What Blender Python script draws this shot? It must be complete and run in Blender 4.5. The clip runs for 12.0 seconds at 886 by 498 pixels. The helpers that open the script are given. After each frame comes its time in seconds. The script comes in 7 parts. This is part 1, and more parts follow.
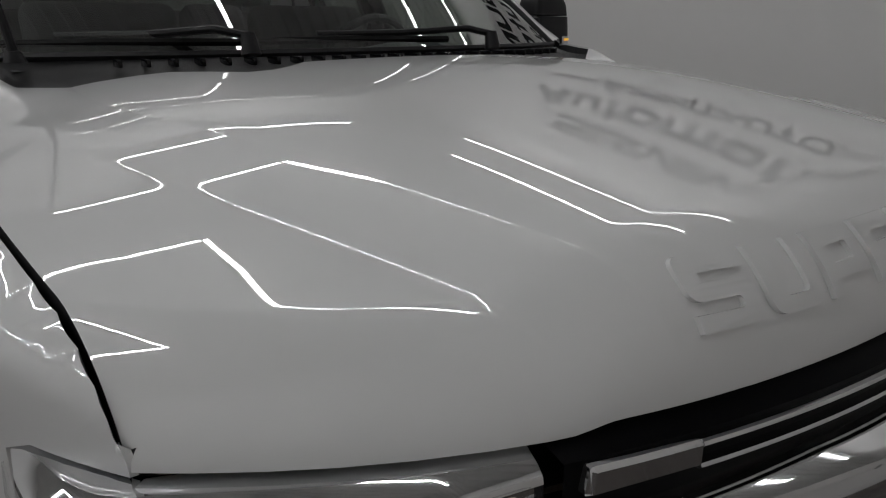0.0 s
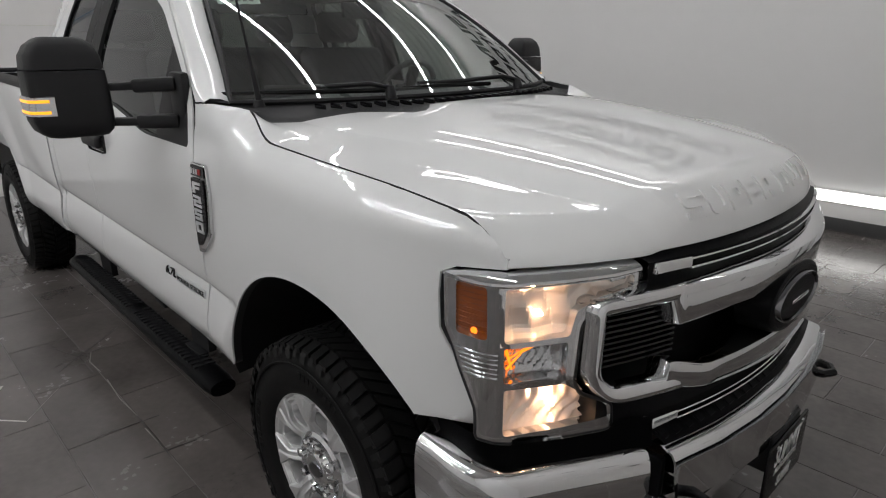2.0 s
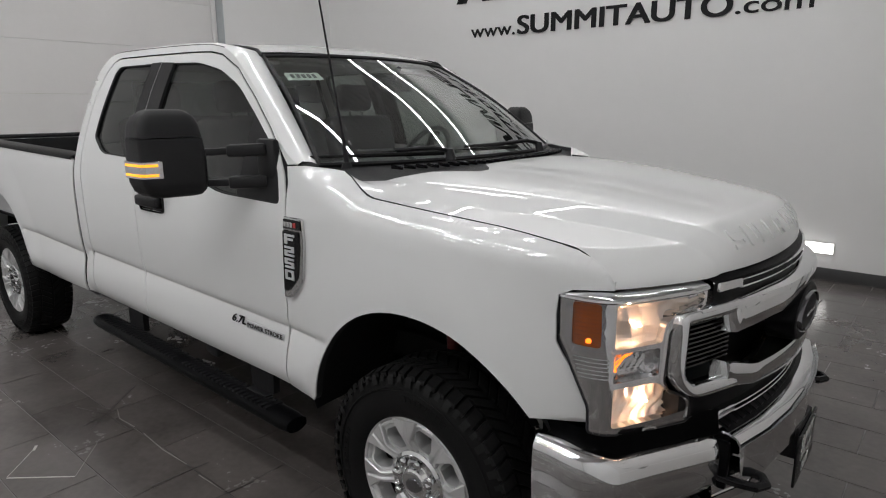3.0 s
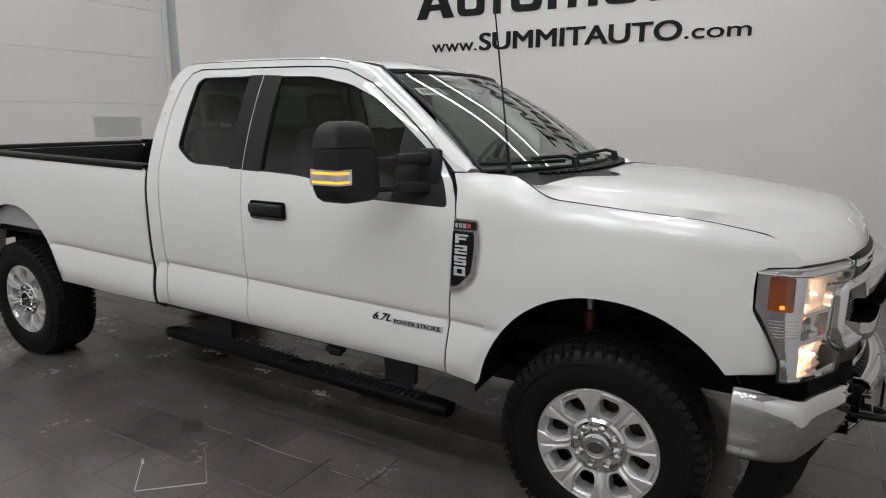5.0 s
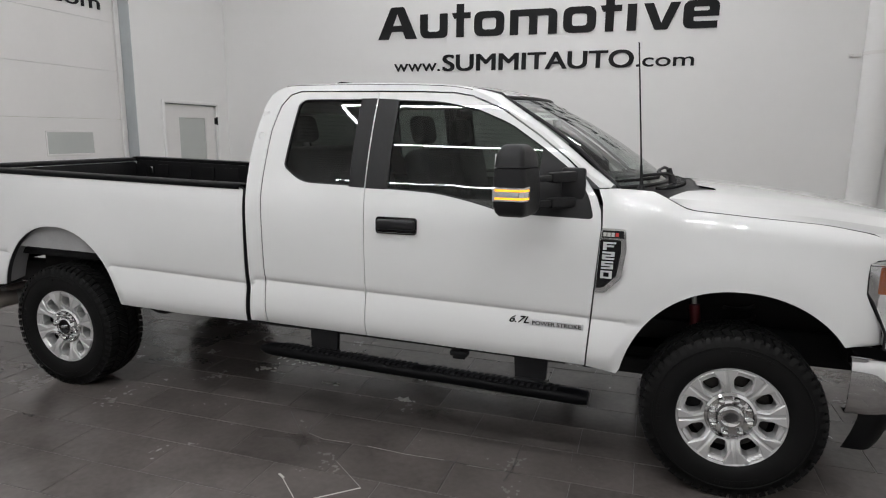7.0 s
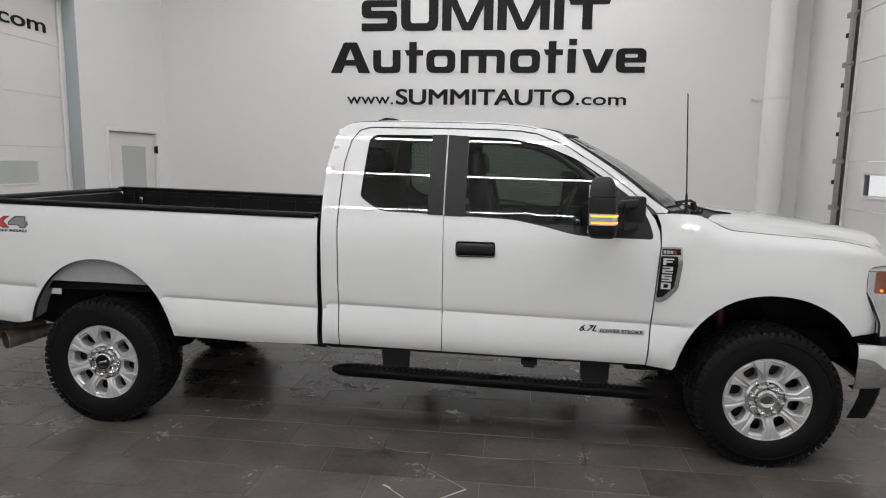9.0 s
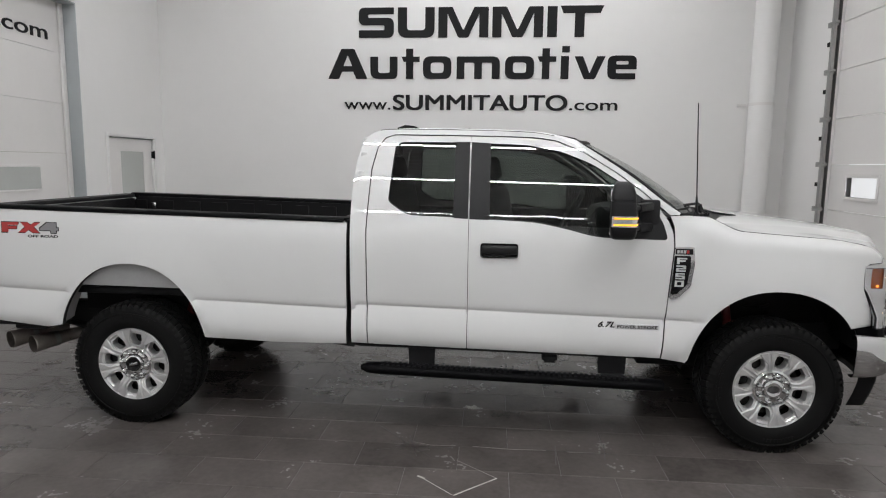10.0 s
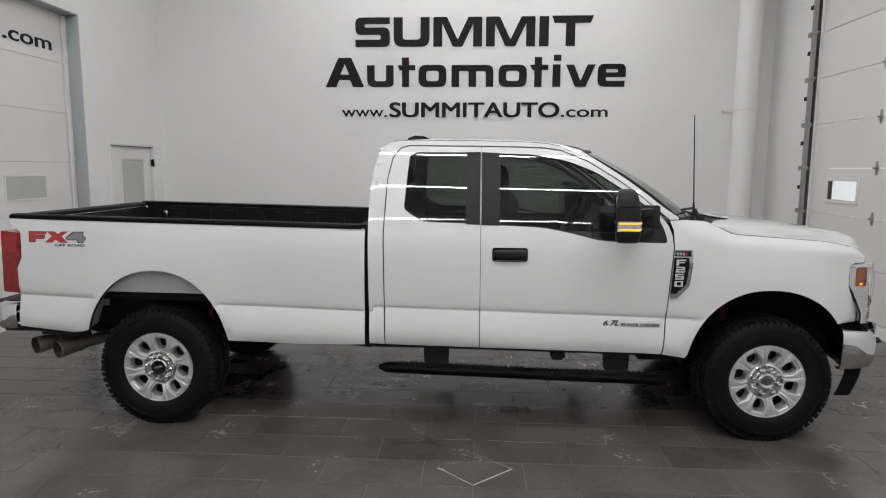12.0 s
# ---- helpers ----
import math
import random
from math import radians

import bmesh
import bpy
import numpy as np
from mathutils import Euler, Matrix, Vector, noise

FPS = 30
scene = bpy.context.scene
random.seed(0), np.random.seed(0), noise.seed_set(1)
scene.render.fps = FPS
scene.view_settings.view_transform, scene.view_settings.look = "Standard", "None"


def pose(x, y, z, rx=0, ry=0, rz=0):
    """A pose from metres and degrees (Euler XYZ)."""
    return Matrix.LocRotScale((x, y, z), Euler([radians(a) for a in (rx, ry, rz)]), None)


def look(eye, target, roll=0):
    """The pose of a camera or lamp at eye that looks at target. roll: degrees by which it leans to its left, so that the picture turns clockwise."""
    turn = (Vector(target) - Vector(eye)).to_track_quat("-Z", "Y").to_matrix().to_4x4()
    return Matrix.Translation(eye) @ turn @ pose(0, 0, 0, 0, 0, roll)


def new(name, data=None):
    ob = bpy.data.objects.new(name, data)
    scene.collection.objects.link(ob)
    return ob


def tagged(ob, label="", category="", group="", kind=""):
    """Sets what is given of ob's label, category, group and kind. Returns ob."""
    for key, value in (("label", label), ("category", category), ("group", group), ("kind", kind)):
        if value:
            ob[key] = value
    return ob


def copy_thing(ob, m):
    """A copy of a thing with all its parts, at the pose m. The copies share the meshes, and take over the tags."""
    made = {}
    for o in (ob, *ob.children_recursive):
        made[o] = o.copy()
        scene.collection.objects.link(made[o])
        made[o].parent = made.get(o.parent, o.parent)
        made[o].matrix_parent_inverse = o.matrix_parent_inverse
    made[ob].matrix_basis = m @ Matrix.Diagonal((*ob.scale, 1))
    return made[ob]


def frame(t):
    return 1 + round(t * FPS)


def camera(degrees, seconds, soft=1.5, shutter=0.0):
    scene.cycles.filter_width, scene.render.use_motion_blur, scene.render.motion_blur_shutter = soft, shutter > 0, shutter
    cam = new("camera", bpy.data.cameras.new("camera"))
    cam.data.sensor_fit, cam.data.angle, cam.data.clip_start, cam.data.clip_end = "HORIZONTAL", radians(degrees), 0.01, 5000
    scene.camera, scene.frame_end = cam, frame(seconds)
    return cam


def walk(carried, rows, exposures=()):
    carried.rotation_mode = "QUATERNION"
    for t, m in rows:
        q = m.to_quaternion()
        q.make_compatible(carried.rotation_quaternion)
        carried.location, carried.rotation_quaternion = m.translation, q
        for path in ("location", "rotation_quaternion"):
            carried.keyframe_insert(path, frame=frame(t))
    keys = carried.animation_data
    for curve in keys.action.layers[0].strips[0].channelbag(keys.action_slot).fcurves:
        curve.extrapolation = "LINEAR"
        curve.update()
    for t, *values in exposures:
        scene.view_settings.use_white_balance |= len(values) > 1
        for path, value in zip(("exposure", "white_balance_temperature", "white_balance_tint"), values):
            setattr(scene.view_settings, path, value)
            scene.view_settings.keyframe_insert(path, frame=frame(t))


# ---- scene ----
from mathutils.bvhtree import BVHTree
from mathutils.geometry import tessellate_polygon
cam = camera(70.7, 12.0, soft=1.1)
PATH = [
    (0, (1.088, -0.838, 1.527), (-0.442, 0.273, 0.874), -0.5),
    (0.5, (1.172, -1.052, 1.548), (-0.348, 0.072, 0.894), -0.3),
    (1, (1.268, -1.303, 1.588), (-0.218, -0.134, 0.936), -0.4),
    (1.5, (1.393, -1.542, 1.645), (-0.045, -0.315, 0.99), -0.3),
    (2, (1.451, -1.769, 1.679), (0.076, -0.46, 1.049), -0.2),
    (2.5, (1.41, -2.067, 1.693), (0.086, -0.658, 1.183), 0.0),
    (4.5, (0.829, -3.041, 1.731), (-0.188, -1.372, 1.305), -0.1),
    (5, (0.584, -3.234, 1.717), (-0.374, -1.528, 1.303), 0.2),
    (5.5, (0.332, -3.423, 1.718), (-0.555, -1.675, 1.321), 0.3),
    (6, (0.085, -3.661, 1.739), (-0.718, -1.87, 1.353), 0.3),
    (6.5, (-0.175, -3.863, 1.73), (-0.88, -2.031, 1.351), 0.5),
    (7, (-0.458, -4.02, 1.749), (-1.064, -2.15, 1.381), 0.6),
    (9, (-1.483, -4.621, 1.764), (-1.714, -2.654, 1.488), 0.9),
    (9.5, (-1.621, -4.786, 1.782), (-1.805, -2.812, 1.515), 0.8),
    (10, (-1.76, -4.831, 1.779), (-1.92, -2.856, 1.513), 0.7),
    (10.5, (-1.837, -4.894, 1.787), (-1.983, -2.917, 1.525), 0.6),
    (11, (-1.908, -4.99, 1.805), (-2.038, -3.011, 1.545), 0.5),
    (11.5, (-1.948, -5.049, 1.819), (-2.061, -3.069, 1.559), 0.5),
    (12, (-1.94, -5.064, 1.818), (-2.049, -3.084, 1.562), 0.3),
]
EXPOSE = [(0.0, -1.10), (0.5, -1.0), (1.0, -0.85), (1.5, -0.52), (2.0, -0.22), (2.5, -0.16), (4.5, -0.07), (7.0, 0.14), (9.0, 0.18), (12.0, 0.08)]
walk(cam, [(t, look(eye, target, roll)) for t, eye, target, roll in PATH], EXPOSE)

# ---- room sizes ----
WALL_Y = 4.695      # back wall with the sign
WALL_L = -6.95      # wall with the roller door and the small door
WALL_R = 2.40       # wall with the sectional door
WALL_S = -10.4      # wall behind the camera
CEIL = 5.4
TRUCK_Y = 0.03

# ---- world and light ----
world = bpy.data.worlds.new("world")
scene.world = world
world.use_nodes = True
_bg = world.node_tree.nodes["Background"]
_sky = world.node_tree.nodes.new("ShaderNodeTexSky")
_sky.sky_type = "NISHITA"
_sky.sun_disc = False
_sky.sun_elevation, _sky.sun_rotation = radians(40), radians(60)
world.node_tree.links.new(_sky.outputs[0], _bg.inputs[0])
_bg.inputs[1].default_value = 0.12
# lines of linear ceiling lights: (x and y of the start, x and y of the end, watts)
# added to brighten the west wall: the -6.30 line, the -8.35 row's western stretch
STRIP_LINES = ((-6.40, -8.35, 0.90, -8.35, 125.0), (-4.15, -4.85, 0.90, -4.85, 74.0), (-4.15, -3.0, 0.90, -3.0, 62.0), (-4.15, 0.3, 0.90, 0.3, 50.0),
               (-4.15, 3.1, 0.90, 3.1, 28.0), (-5.20, 4.3, 0.90, 4.3, 14.0), (-4.15, -4.80, -4.15, -3.05, 16.0), (0.90, -4.80, 0.90, -3.05, 16.0),
               (-4.15, -1.45, -4.15, 0.25, 12.0), (-6.30, -0.8, -6.30, 2.8, 14.0))


# ---- materials ----
def material(name, color=(0.8, 0.8, 0.8), rough=0.5, metal=0.0, coat=0.0, coat_rough=0.03, spec=0.5,
             var=0.0, var_scale=3.0, rough_var=0.0, bump=0.0, bump_scale=200.0, emit=None, emit_power=0.0, island=0.0, placed=False):
    """A principled surface with variation at two scales, a fine relief and, where asked, a change from piece to piece."""
    m = bpy.data.materials.new(name)
    m.use_nodes = True
    nt = m.node_tree
    b = nt.nodes["Principled BSDF"]
    b.inputs["Base Color"].default_value = (*color, 1)
    b.inputs["Roughness"].default_value = rough
    b.inputs["Metallic"].default_value = metal
    b.inputs["Specular IOR Level"].default_value = spec
    b.inputs["Coat Weight"].default_value = coat
    b.inputs["Coat Roughness"].default_value = coat_rough
    if emit:
        b.inputs["Emission Color"].default_value = (*emit, 1)
        b.inputs["Emission Strength"].default_value = emit_power
    if not (var or rough_var or bump or island):
        return m
    geo = nt.nodes.new("ShaderNodeTexCoord")
    where = nt.nodes.new("ShaderNodeNewGeometry").outputs["Position"] if placed else geo.outputs["Object"]
    big = nt.nodes.new("ShaderNodeTexNoise")
    big.inputs["Scale"].default_value = var_scale
    big.inputs["Detail"].default_value = 5
    small = nt.nodes.new("ShaderNodeTexNoise")
    small.inputs["Scale"].default_value = var_scale * 11
    small.inputs["Detail"].default_value = 4
    for n in (big, small):
        nt.links.new(where, n.inputs["Vector"])
    mix = nt.nodes.new("ShaderNodeMath")
    mix.operation = "MULTIPLY_ADD"
    mix.inputs[1].default_value = 0.4
    nt.links.new(small.outputs["Fac"], mix.inputs[0])
    nt.links.new(big.outputs["Fac"], mix.inputs[2])
    last = mix.outputs[0]
    if island:
        info = nt.nodes.new("ShaderNodeObjectInfo")
        add = nt.nodes.new("ShaderNodeMath")
        add.operation = "MULTIPLY_ADD"
        add.inputs[1].default_value = island
        nt.links.new(info.outputs["Random"], add.inputs[0])
        nt.links.new(last, add.inputs[2])
        last = add.outputs[0]
    if var:
        ramp = nt.nodes.new("ShaderNodeMapRange")
        ramp.inputs["From Min"].default_value, ramp.inputs["From Max"].default_value = 0.35, 1.05 + island
        ramp.inputs["To Min"].default_value, ramp.inputs["To Max"].default_value = 1 - var, 1 + var
        nt.links.new(last, ramp.inputs["Value"])
        tint = nt.nodes.new("ShaderNodeVectorMath")
        tint.operation = "SCALE"
        tint.inputs[0].default_value = color
        nt.links.new(ramp.outputs[0], tint.inputs["Scale"])
        nt.links.new(tint.outputs[0], b.inputs["Base Color"])
    if rough_var:
        ramp = nt.nodes.new("ShaderNodeMapRange")
        ramp.inputs["From Min"].default_value, ramp.inputs["From Max"].default_value = 0.4, 1.0
        ramp.inputs["To Min"].default_value = max(0.02, rough - rough_var)
        ramp.inputs["To Max"].default_value = rough + rough_var
        nt.links.new(mix.outputs[0], ramp.inputs["Value"])
        nt.links.new(ramp.outputs[0], b.inputs["Roughness"])
    if bump:
        grain = nt.nodes.new("ShaderNodeTexNoise")
        grain.inputs["Scale"].default_value = bump_scale
        grain.inputs["Detail"].default_value = 3
        nt.links.new(where, grain.inputs["Vector"])
        relief = nt.nodes.new("ShaderNodeBump")
        relief.inputs["Strength"].default_value = bump
        relief.inputs["Distance"].default_value = 0.002
        nt.links.new(grain.outputs["Fac"], relief.inputs["Height"])
        nt.links.new(relief.outputs[0], b.inputs["Normal"])
    return m


def pane_material(name, tint, gloss=0.02, front=0.05, rise=5.0):
    """Thin glass: clear to the tint, with a mirror layer that grows at a glance."""
    m = bpy.data.materials.new(name)
    m.use_nodes = True
    nt = m.node_tree
    nt.nodes.clear()
    out = nt.nodes.new("ShaderNodeOutputMaterial")
    mix = nt.nodes.new("ShaderNodeMixShader")
    clear = nt.nodes.new("ShaderNodeBsdfTransparent")
    clear.inputs[0].default_value = (*tint, 1)
    mirror = nt.nodes.new("ShaderNodeBsdfGlossy")
    mirror.inputs["Roughness"].default_value = gloss
    facing = nt.nodes.new("ShaderNodeLayerWeight")
    facing.inputs["Blend"].default_value = 0.5
    power = nt.nodes.new("ShaderNodeMath")
    power.operation = "POWER"
    power.inputs[1].default_value = rise
    grow = nt.nodes.new("ShaderNodeMath")
    grow.operation = "MULTIPLY_ADD"
    grow.inputs[1].default_value = 1 - front
    grow.inputs[2].default_value = front
    nt.links.new(facing.outputs["Facing"], power.inputs[0])
    nt.links.new(power.outputs[0], grow.inputs[0])
    nt.links.new(grow.outputs[0], mix.inputs[0])
    nt.links.new(clear.outputs[0], mix.inputs[1])
    nt.links.new(mirror.outputs[0], mix.inputs[2])
    nt.links.new(mix.outputs[0], out.inputs[0])
    return m


PAINT = material("white_car_paint", (0.71, 0.715, 0.71), 0.4, spec=0.3, coat=1.0, coat_rough=0.004, var=0.012, var_scale=1.2)
PAINT.node_tree.nodes["Principled BSDF"].inputs["Coat IOR"].default_value = 1.9
# near-black for turned panel edges: the shade inside the gaps put into colour
GAPSHADE = material("gap_shade", (0.012, 0.012, 0.013), 0.7)
CHROME = material("chrome", (0.66, 0.665, 0.67), 0.05, metal=1.0, var=0.02, var_scale=6)
DULLCHROME = material("satin_chrome", (0.62, 0.63, 0.64), 0.2, metal=1.0, var=0.04, var_scale=8)
DARKCHROME = material("dark_chrome", (0.20, 0.20, 0.21), 0.12, metal=1.0, var=0.03, var_scale=9)
SILVER = material("silver_wheel_paint", (0.58, 0.58, 0.58), 0.35, metal=0.6, coat=0.5, var=0.03, var_scale=9)
BLACKPL = material("grained_black_plastic", (0.010, 0.010, 0.011), 0.5, spec=0.3, var=0.15, var_scale=9, bump=0.25, bump_scale=700)
DEEPBLK = material("deep_black_plastic", (0.0025, 0.0025, 0.003), 0.35, spec=0.06, var=0.15, var_scale=9, bump=0.15, bump_scale=700)
GLOSSBLK = material("gloss_black_plastic", (0.006, 0.006, 0.007), 0.16, spec=0.28, var=0.1, var_scale=6)
CHASSIS = material("chassis_black", (0.010, 0.010, 0.011), 0.65, spec=0.2, var=0.3, var_scale=7, bump=0.3, bump_scale=150)
LINER = material("bed_liner", (0.006, 0.006, 0.0065), 0.4, spec=0.25, var=0.2, var_scale=6, bump=0.5, bump_scale=260)
RUBBER = material("tyre_rubber", (0.0048, 0.0048, 0.0048), 0.6, spec=0.16, var=0.25, var_scale=10, bump=0.3, bump_scale=180)
TREAD = material("tyre_tread_rubber", (0.0058, 0.0058, 0.0058), 0.55, spec=0.22, var=0.25, var_scale=10, bump=0.3, bump_scale=180)
GREYUNDER = material("grey_inner_arch", (0.30, 0.30, 0.30), 0.55, var=0.12, var_scale=8, bump=0.1, bump_scale=90)
CLOTH = material("dark_seat_cloth", (0.045, 0.045, 0.048), 0.85, var=0.2, var_scale=20, bump=0.4, bump_scale=500)
HEADLINER = material("pale_headliner", (0.42, 0.41, 0.39), 0.9, var=0.06, var_scale=10)
TINTED = pane_material("tinted_side_glass", (0.29, 0.32, 0.30), 0.004, 0.07)
CLEAR = pane_material("windscreen_glass", (0.66, 0.73, 0.69), 0.003, 0.17, 4.4)
LENS = pane_material("clear_lamp_lens", (0.95, 0.95, 0.95), 0.02, 0.03)
BADGESILVER = material("bright_badge_silver", (0.66, 0.67, 0.68), 0.32, metal=0.5, var=0.05, var_scale=9)
AMBERLENS = material("amber_lens", (0.26, 0.056, 0.003), 0.12, coat=1.0, var=0.15, var_scale=30)
AMBERLIT = material("lit_amber", (0.9, 0.4, 0.02), 0.3, emit=(1.0, 0.42, 0.02), emit_power=1.25)
TURNLIT = material("lit_orange_glow", (0.8, 0.25, 0.02), 0.3, emit=(1.0, 0.19, 0.006), emit_power=2.6)
BULB = material("lit_bulb", (1, 0.9, 0.75), 0.4, emit=(1.0, 0.58, 0.34), emit_power=370.0)
REFLECTOR = material("lamp_reflector", (0.86, 0.76, 0.68), 0.36, metal=0.75)
REDLENS = material("red_tail_lens", (0.22, 0.002, 0.005), 0.14, spec=0.3, coat=0.4, var=0.55, var_scale=16, emit=(1.0, 0.005, 0.012), emit_power=0.02)
LITRED = material("bright_red_lens", (0.34, 0.006, 0.010), 0.16, spec=0.3, coat=0.3, var=0.5, var_scale=40)
REDPAINT = material("red_badge_paint", (0.45, 0.035, 0.035), 0.35, var=0.05, var_scale=30)
DISC = material("shaded_iron_disc", (0.035, 0.032, 0.03), 0.45, metal=0.6, var=0.2, var_scale=12)
REDSHOCK = material("red_shock_paint", (0.13, 0.008, 0.012), 0.4, var=0.1, var_scale=20)
GREYBADGE = material("grey_badge", (0.22, 0.22, 0.23), 0.35, var=0.05, var_scale=30)
STEEL = material("exhaust_steel", (0.30, 0.275, 0.245), 0.38, metal=0.6, var=0.2, var_scale=12, rough_var=0.12)
DARKBORE = material("dark_bore_steel", (0.055, 0.046, 0.040), 0.6, metal=0.3, var=0.3, var_scale=20)
LABEL = material("pale_paper_label", (0.55, 0.62, 0.56), 0.6, var=0.04, var_scale=30)
INK = material("black_marker_ink", (0.01, 0.01, 0.01), 0.6)
WALLPAINT = material("white_wall_paint", (0.82, 0.815, 0.805), 0.55, var=0.025, var_scale=0.7, rough_var=0.06, bump=0.05, bump_scale=120)
DOORPAINT = material("white_door_paint", (0.76, 0.745, 0.73), 0.42, var=0.03, var_scale=1.5, rough_var=0.05, bump=0.06, bump_scale=160)
JAMBPAINT = material("blue_grey_jamb_paint", (0.42, 0.45, 0.46), 0.5, var=0.04, var_scale=2)
GREYPANE = material("frosted_grey_pane", (0.50, 0.52, 0.50), 0.2, coat=0.4, var=0.04, var_scale=2)
CEILPAINT = material("white_deck_paint", (0.74, 0.74, 0.73), 0.6, var=0.05, var_scale=1.0)
LETTER = material("black_sign_vinyl", (0.010, 0.010, 0.011), 0.65, spec=0.25, var=0.1, var_scale=4)
BASEBOARD = material("dark_grey_skirting", (0.06, 0.06, 0.06), 0.4, var=0.1, var_scale=5)
TILE = material("dark_porcelain_tile", (0.099, 0.088, 0.083), 0.23, spec=0.62, var=0.5, var_scale=2.6, rough_var=0.07, island=0.22, placed=True)
GROUT = material("pale_grey_grout", (0.115, 0.107, 0.101), 0.8, var=0.2, var_scale=12)
STRIP = material("led_strip", (1, 1, 1), 0.5, emit=(0.985, 0.985, 1.0), emit_power=9.0)
WALLBAR = material("wall_light_diffuser", (1, 1, 1), 0.5, emit=(1.0, 0.98, 0.95), emit_power=5.0)
GALV = material("galvanised_steel", (0.36, 0.36, 0.35), 0.4, metal=0.8, var=0.15, var_scale=14, rough_var=0.1)
DARKSTEEL = material("weathered_track_steel", (0.10, 0.10, 0.098), 0.5, metal=0.5, var=0.25, var_scale=14)
TAPE = material("pale_tape", (0.42, 0.40, 0.37), 0.6, var=0.1, var_scale=30)
LITTER = material("dried_mud", (0.05, 0.045, 0.04), 0.8, var=0.3, var_scale=60)
STAIN = material("dark_stain", (0.065, 0.056, 0.052), 0.3, var=0.3, var_scale=8)
WORN = material("worn_joint", (0.20, 0.185, 0.17), 0.7, var=0.3, var_scale=40)
SCUFF = material("dark_scuff", (0.035, 0.030, 0.028), 0.5, var=0.4, var_scale=30)
FLAKE = material("pale_flake", (0.40, 0.385, 0.36), 0.6, var=0.2, var_scale=60)


# ---- mesh helpers ----
def obj(name, verts, faces, mat, parent=None, smooth=True, label="", sharp=None):
    me = bpy.data.meshes.new(name)
    me.from_pydata([tuple(v) for v in verts], [], faces)
    me.update()
    me.materials.append(mat)
    if smooth:
        me.shade_smooth()
        if sharp:
            me.set_sharp_from_angle(angle=radians(sharp))
    ob = new(name, me)
    if parent:
        ob.parent = parent
    if label:
        ob["label"] = label
    return ob


def part(name, bm, mat, parent=None, label="", smooth=True, sharp=35):
    bmesh.ops.recalc_face_normals(bm, faces=bm.faces)
    me = bpy.data.meshes.new(name)
    bm.to_mesh(me)
    bm.free()
    me.materials.append(mat)
    if smooth:
        me.shade_smooth()
        me.set_sharp_from_angle(angle=radians(sharp))
    ob = new(name, me)
    if parent:
        ob.parent = parent
    if label:
        ob["label"] = label
    return ob


def add_box(bm, lo, hi, bevel=0.0, m=None, seg=2):
    r = bmesh.ops.create_cube(bm, size=1.0)
    vs = r["verts"]
    c = [(a + b) / 2 for a, b in zip(lo, hi)]
    s = [abs(b - a) for a, b in zip(lo, hi)]
    for v in vs:
        v.co = Vector((c[0] + v.co.x * s[0], c[1] + v.co.y * s[1], c[2] + v.co.z * s[2]))
    if bevel:
        es = list({e for v in vs for e in v.link_edges})
        r = bmesh.ops.bevel(bm, geom=es, offset=bevel, segments=seg, affect="EDGES", profile=0.5)
        vs = list({v for f in r["faces"] for v in f.verts} | {v for v in vs if v.is_valid})
    if m:
        bmesh.ops.transform(bm, matrix=m, verts=vs)
    return vs


def add_cyl(bm, p, q, r0, r1=None, seg=20, caps=True):
    p, q = Vector(p), Vector(q)
    r1 = r0 if r1 is None else r1
    d = q - p
    m = Matrix.Translation((p + q) / 2) @ d.to_track_quat("Z", "Y").to_matrix().to_4x4()
    bmesh.ops.create_cone(bm, cap_ends=caps, segments=seg, radius1=r0, radius2=r1, depth=d.length, matrix=m)


def add_tube(bm, pts, r, seg=10):
    """A round bar along a run of points."""
    pts = [Vector(p) for p in pts]
    rings = []
    for i, p in enumerate(pts):
        d = (pts[min(i + 1, len(pts) - 1)] - pts[max(i - 1, 0)]).normalized()
        q = d.to_track_quat("Z", "Y")
        rings.append([bm.verts.new(p + q @ Vector((r * math.cos(a), r * math.sin(a), 0)))
                      for a in [2 * math.pi * k / seg for k in range(seg)]])
    for a, b in zip(rings, rings[1:]):
        for k in range(seg):
            bm.faces.new((a[k], a[(k + 1) % seg], b[(k + 1) % seg], b[k]))
    bm.faces.new(rings[0][::-1])
    bm.faces.new(rings[-1])


def add_lathe(bm, prof, seg=48, axis=1, close=False):
    """Turns a profile of (radius, along) round the y axis."""
    rings = []
    for r, h in prof:
        rings.append([bm.verts.new((r * math.cos(a), h, r * math.sin(a))) for a in [2 * math.pi * k / seg for k in range(seg)]])
    if close:
        rings.append(rings[0])
    for a, b in zip(rings, rings[1:]):
        for k in range(seg):
            bm.faces.new((a[k], a[(k + 1) % seg], b[(k + 1) % seg], b[k]))
    return rings


def lerp(a, b, t):
    return a + (b - a) * t


def curve(pts):
    """A function through (x, value) pairs, straight between them."""
    xs, vs = [p[0] for p in pts], [p[1] for p in pts]
    return lambda x: float(np.interp(x, xs, vs))


def smooth_curve(pts, reach=0.04):
    f = curve(pts)
    return lambda x: (f(x - reach) + 2 * f(x - reach / 2) + 2 * f(x) + 2 * f(x + reach / 2) + f(x + reach)) / 8


def step(a, b, x):
    t = min(1, max(0, (x - a) / (b - a)))
    return t * t * (3 - 2 * t)


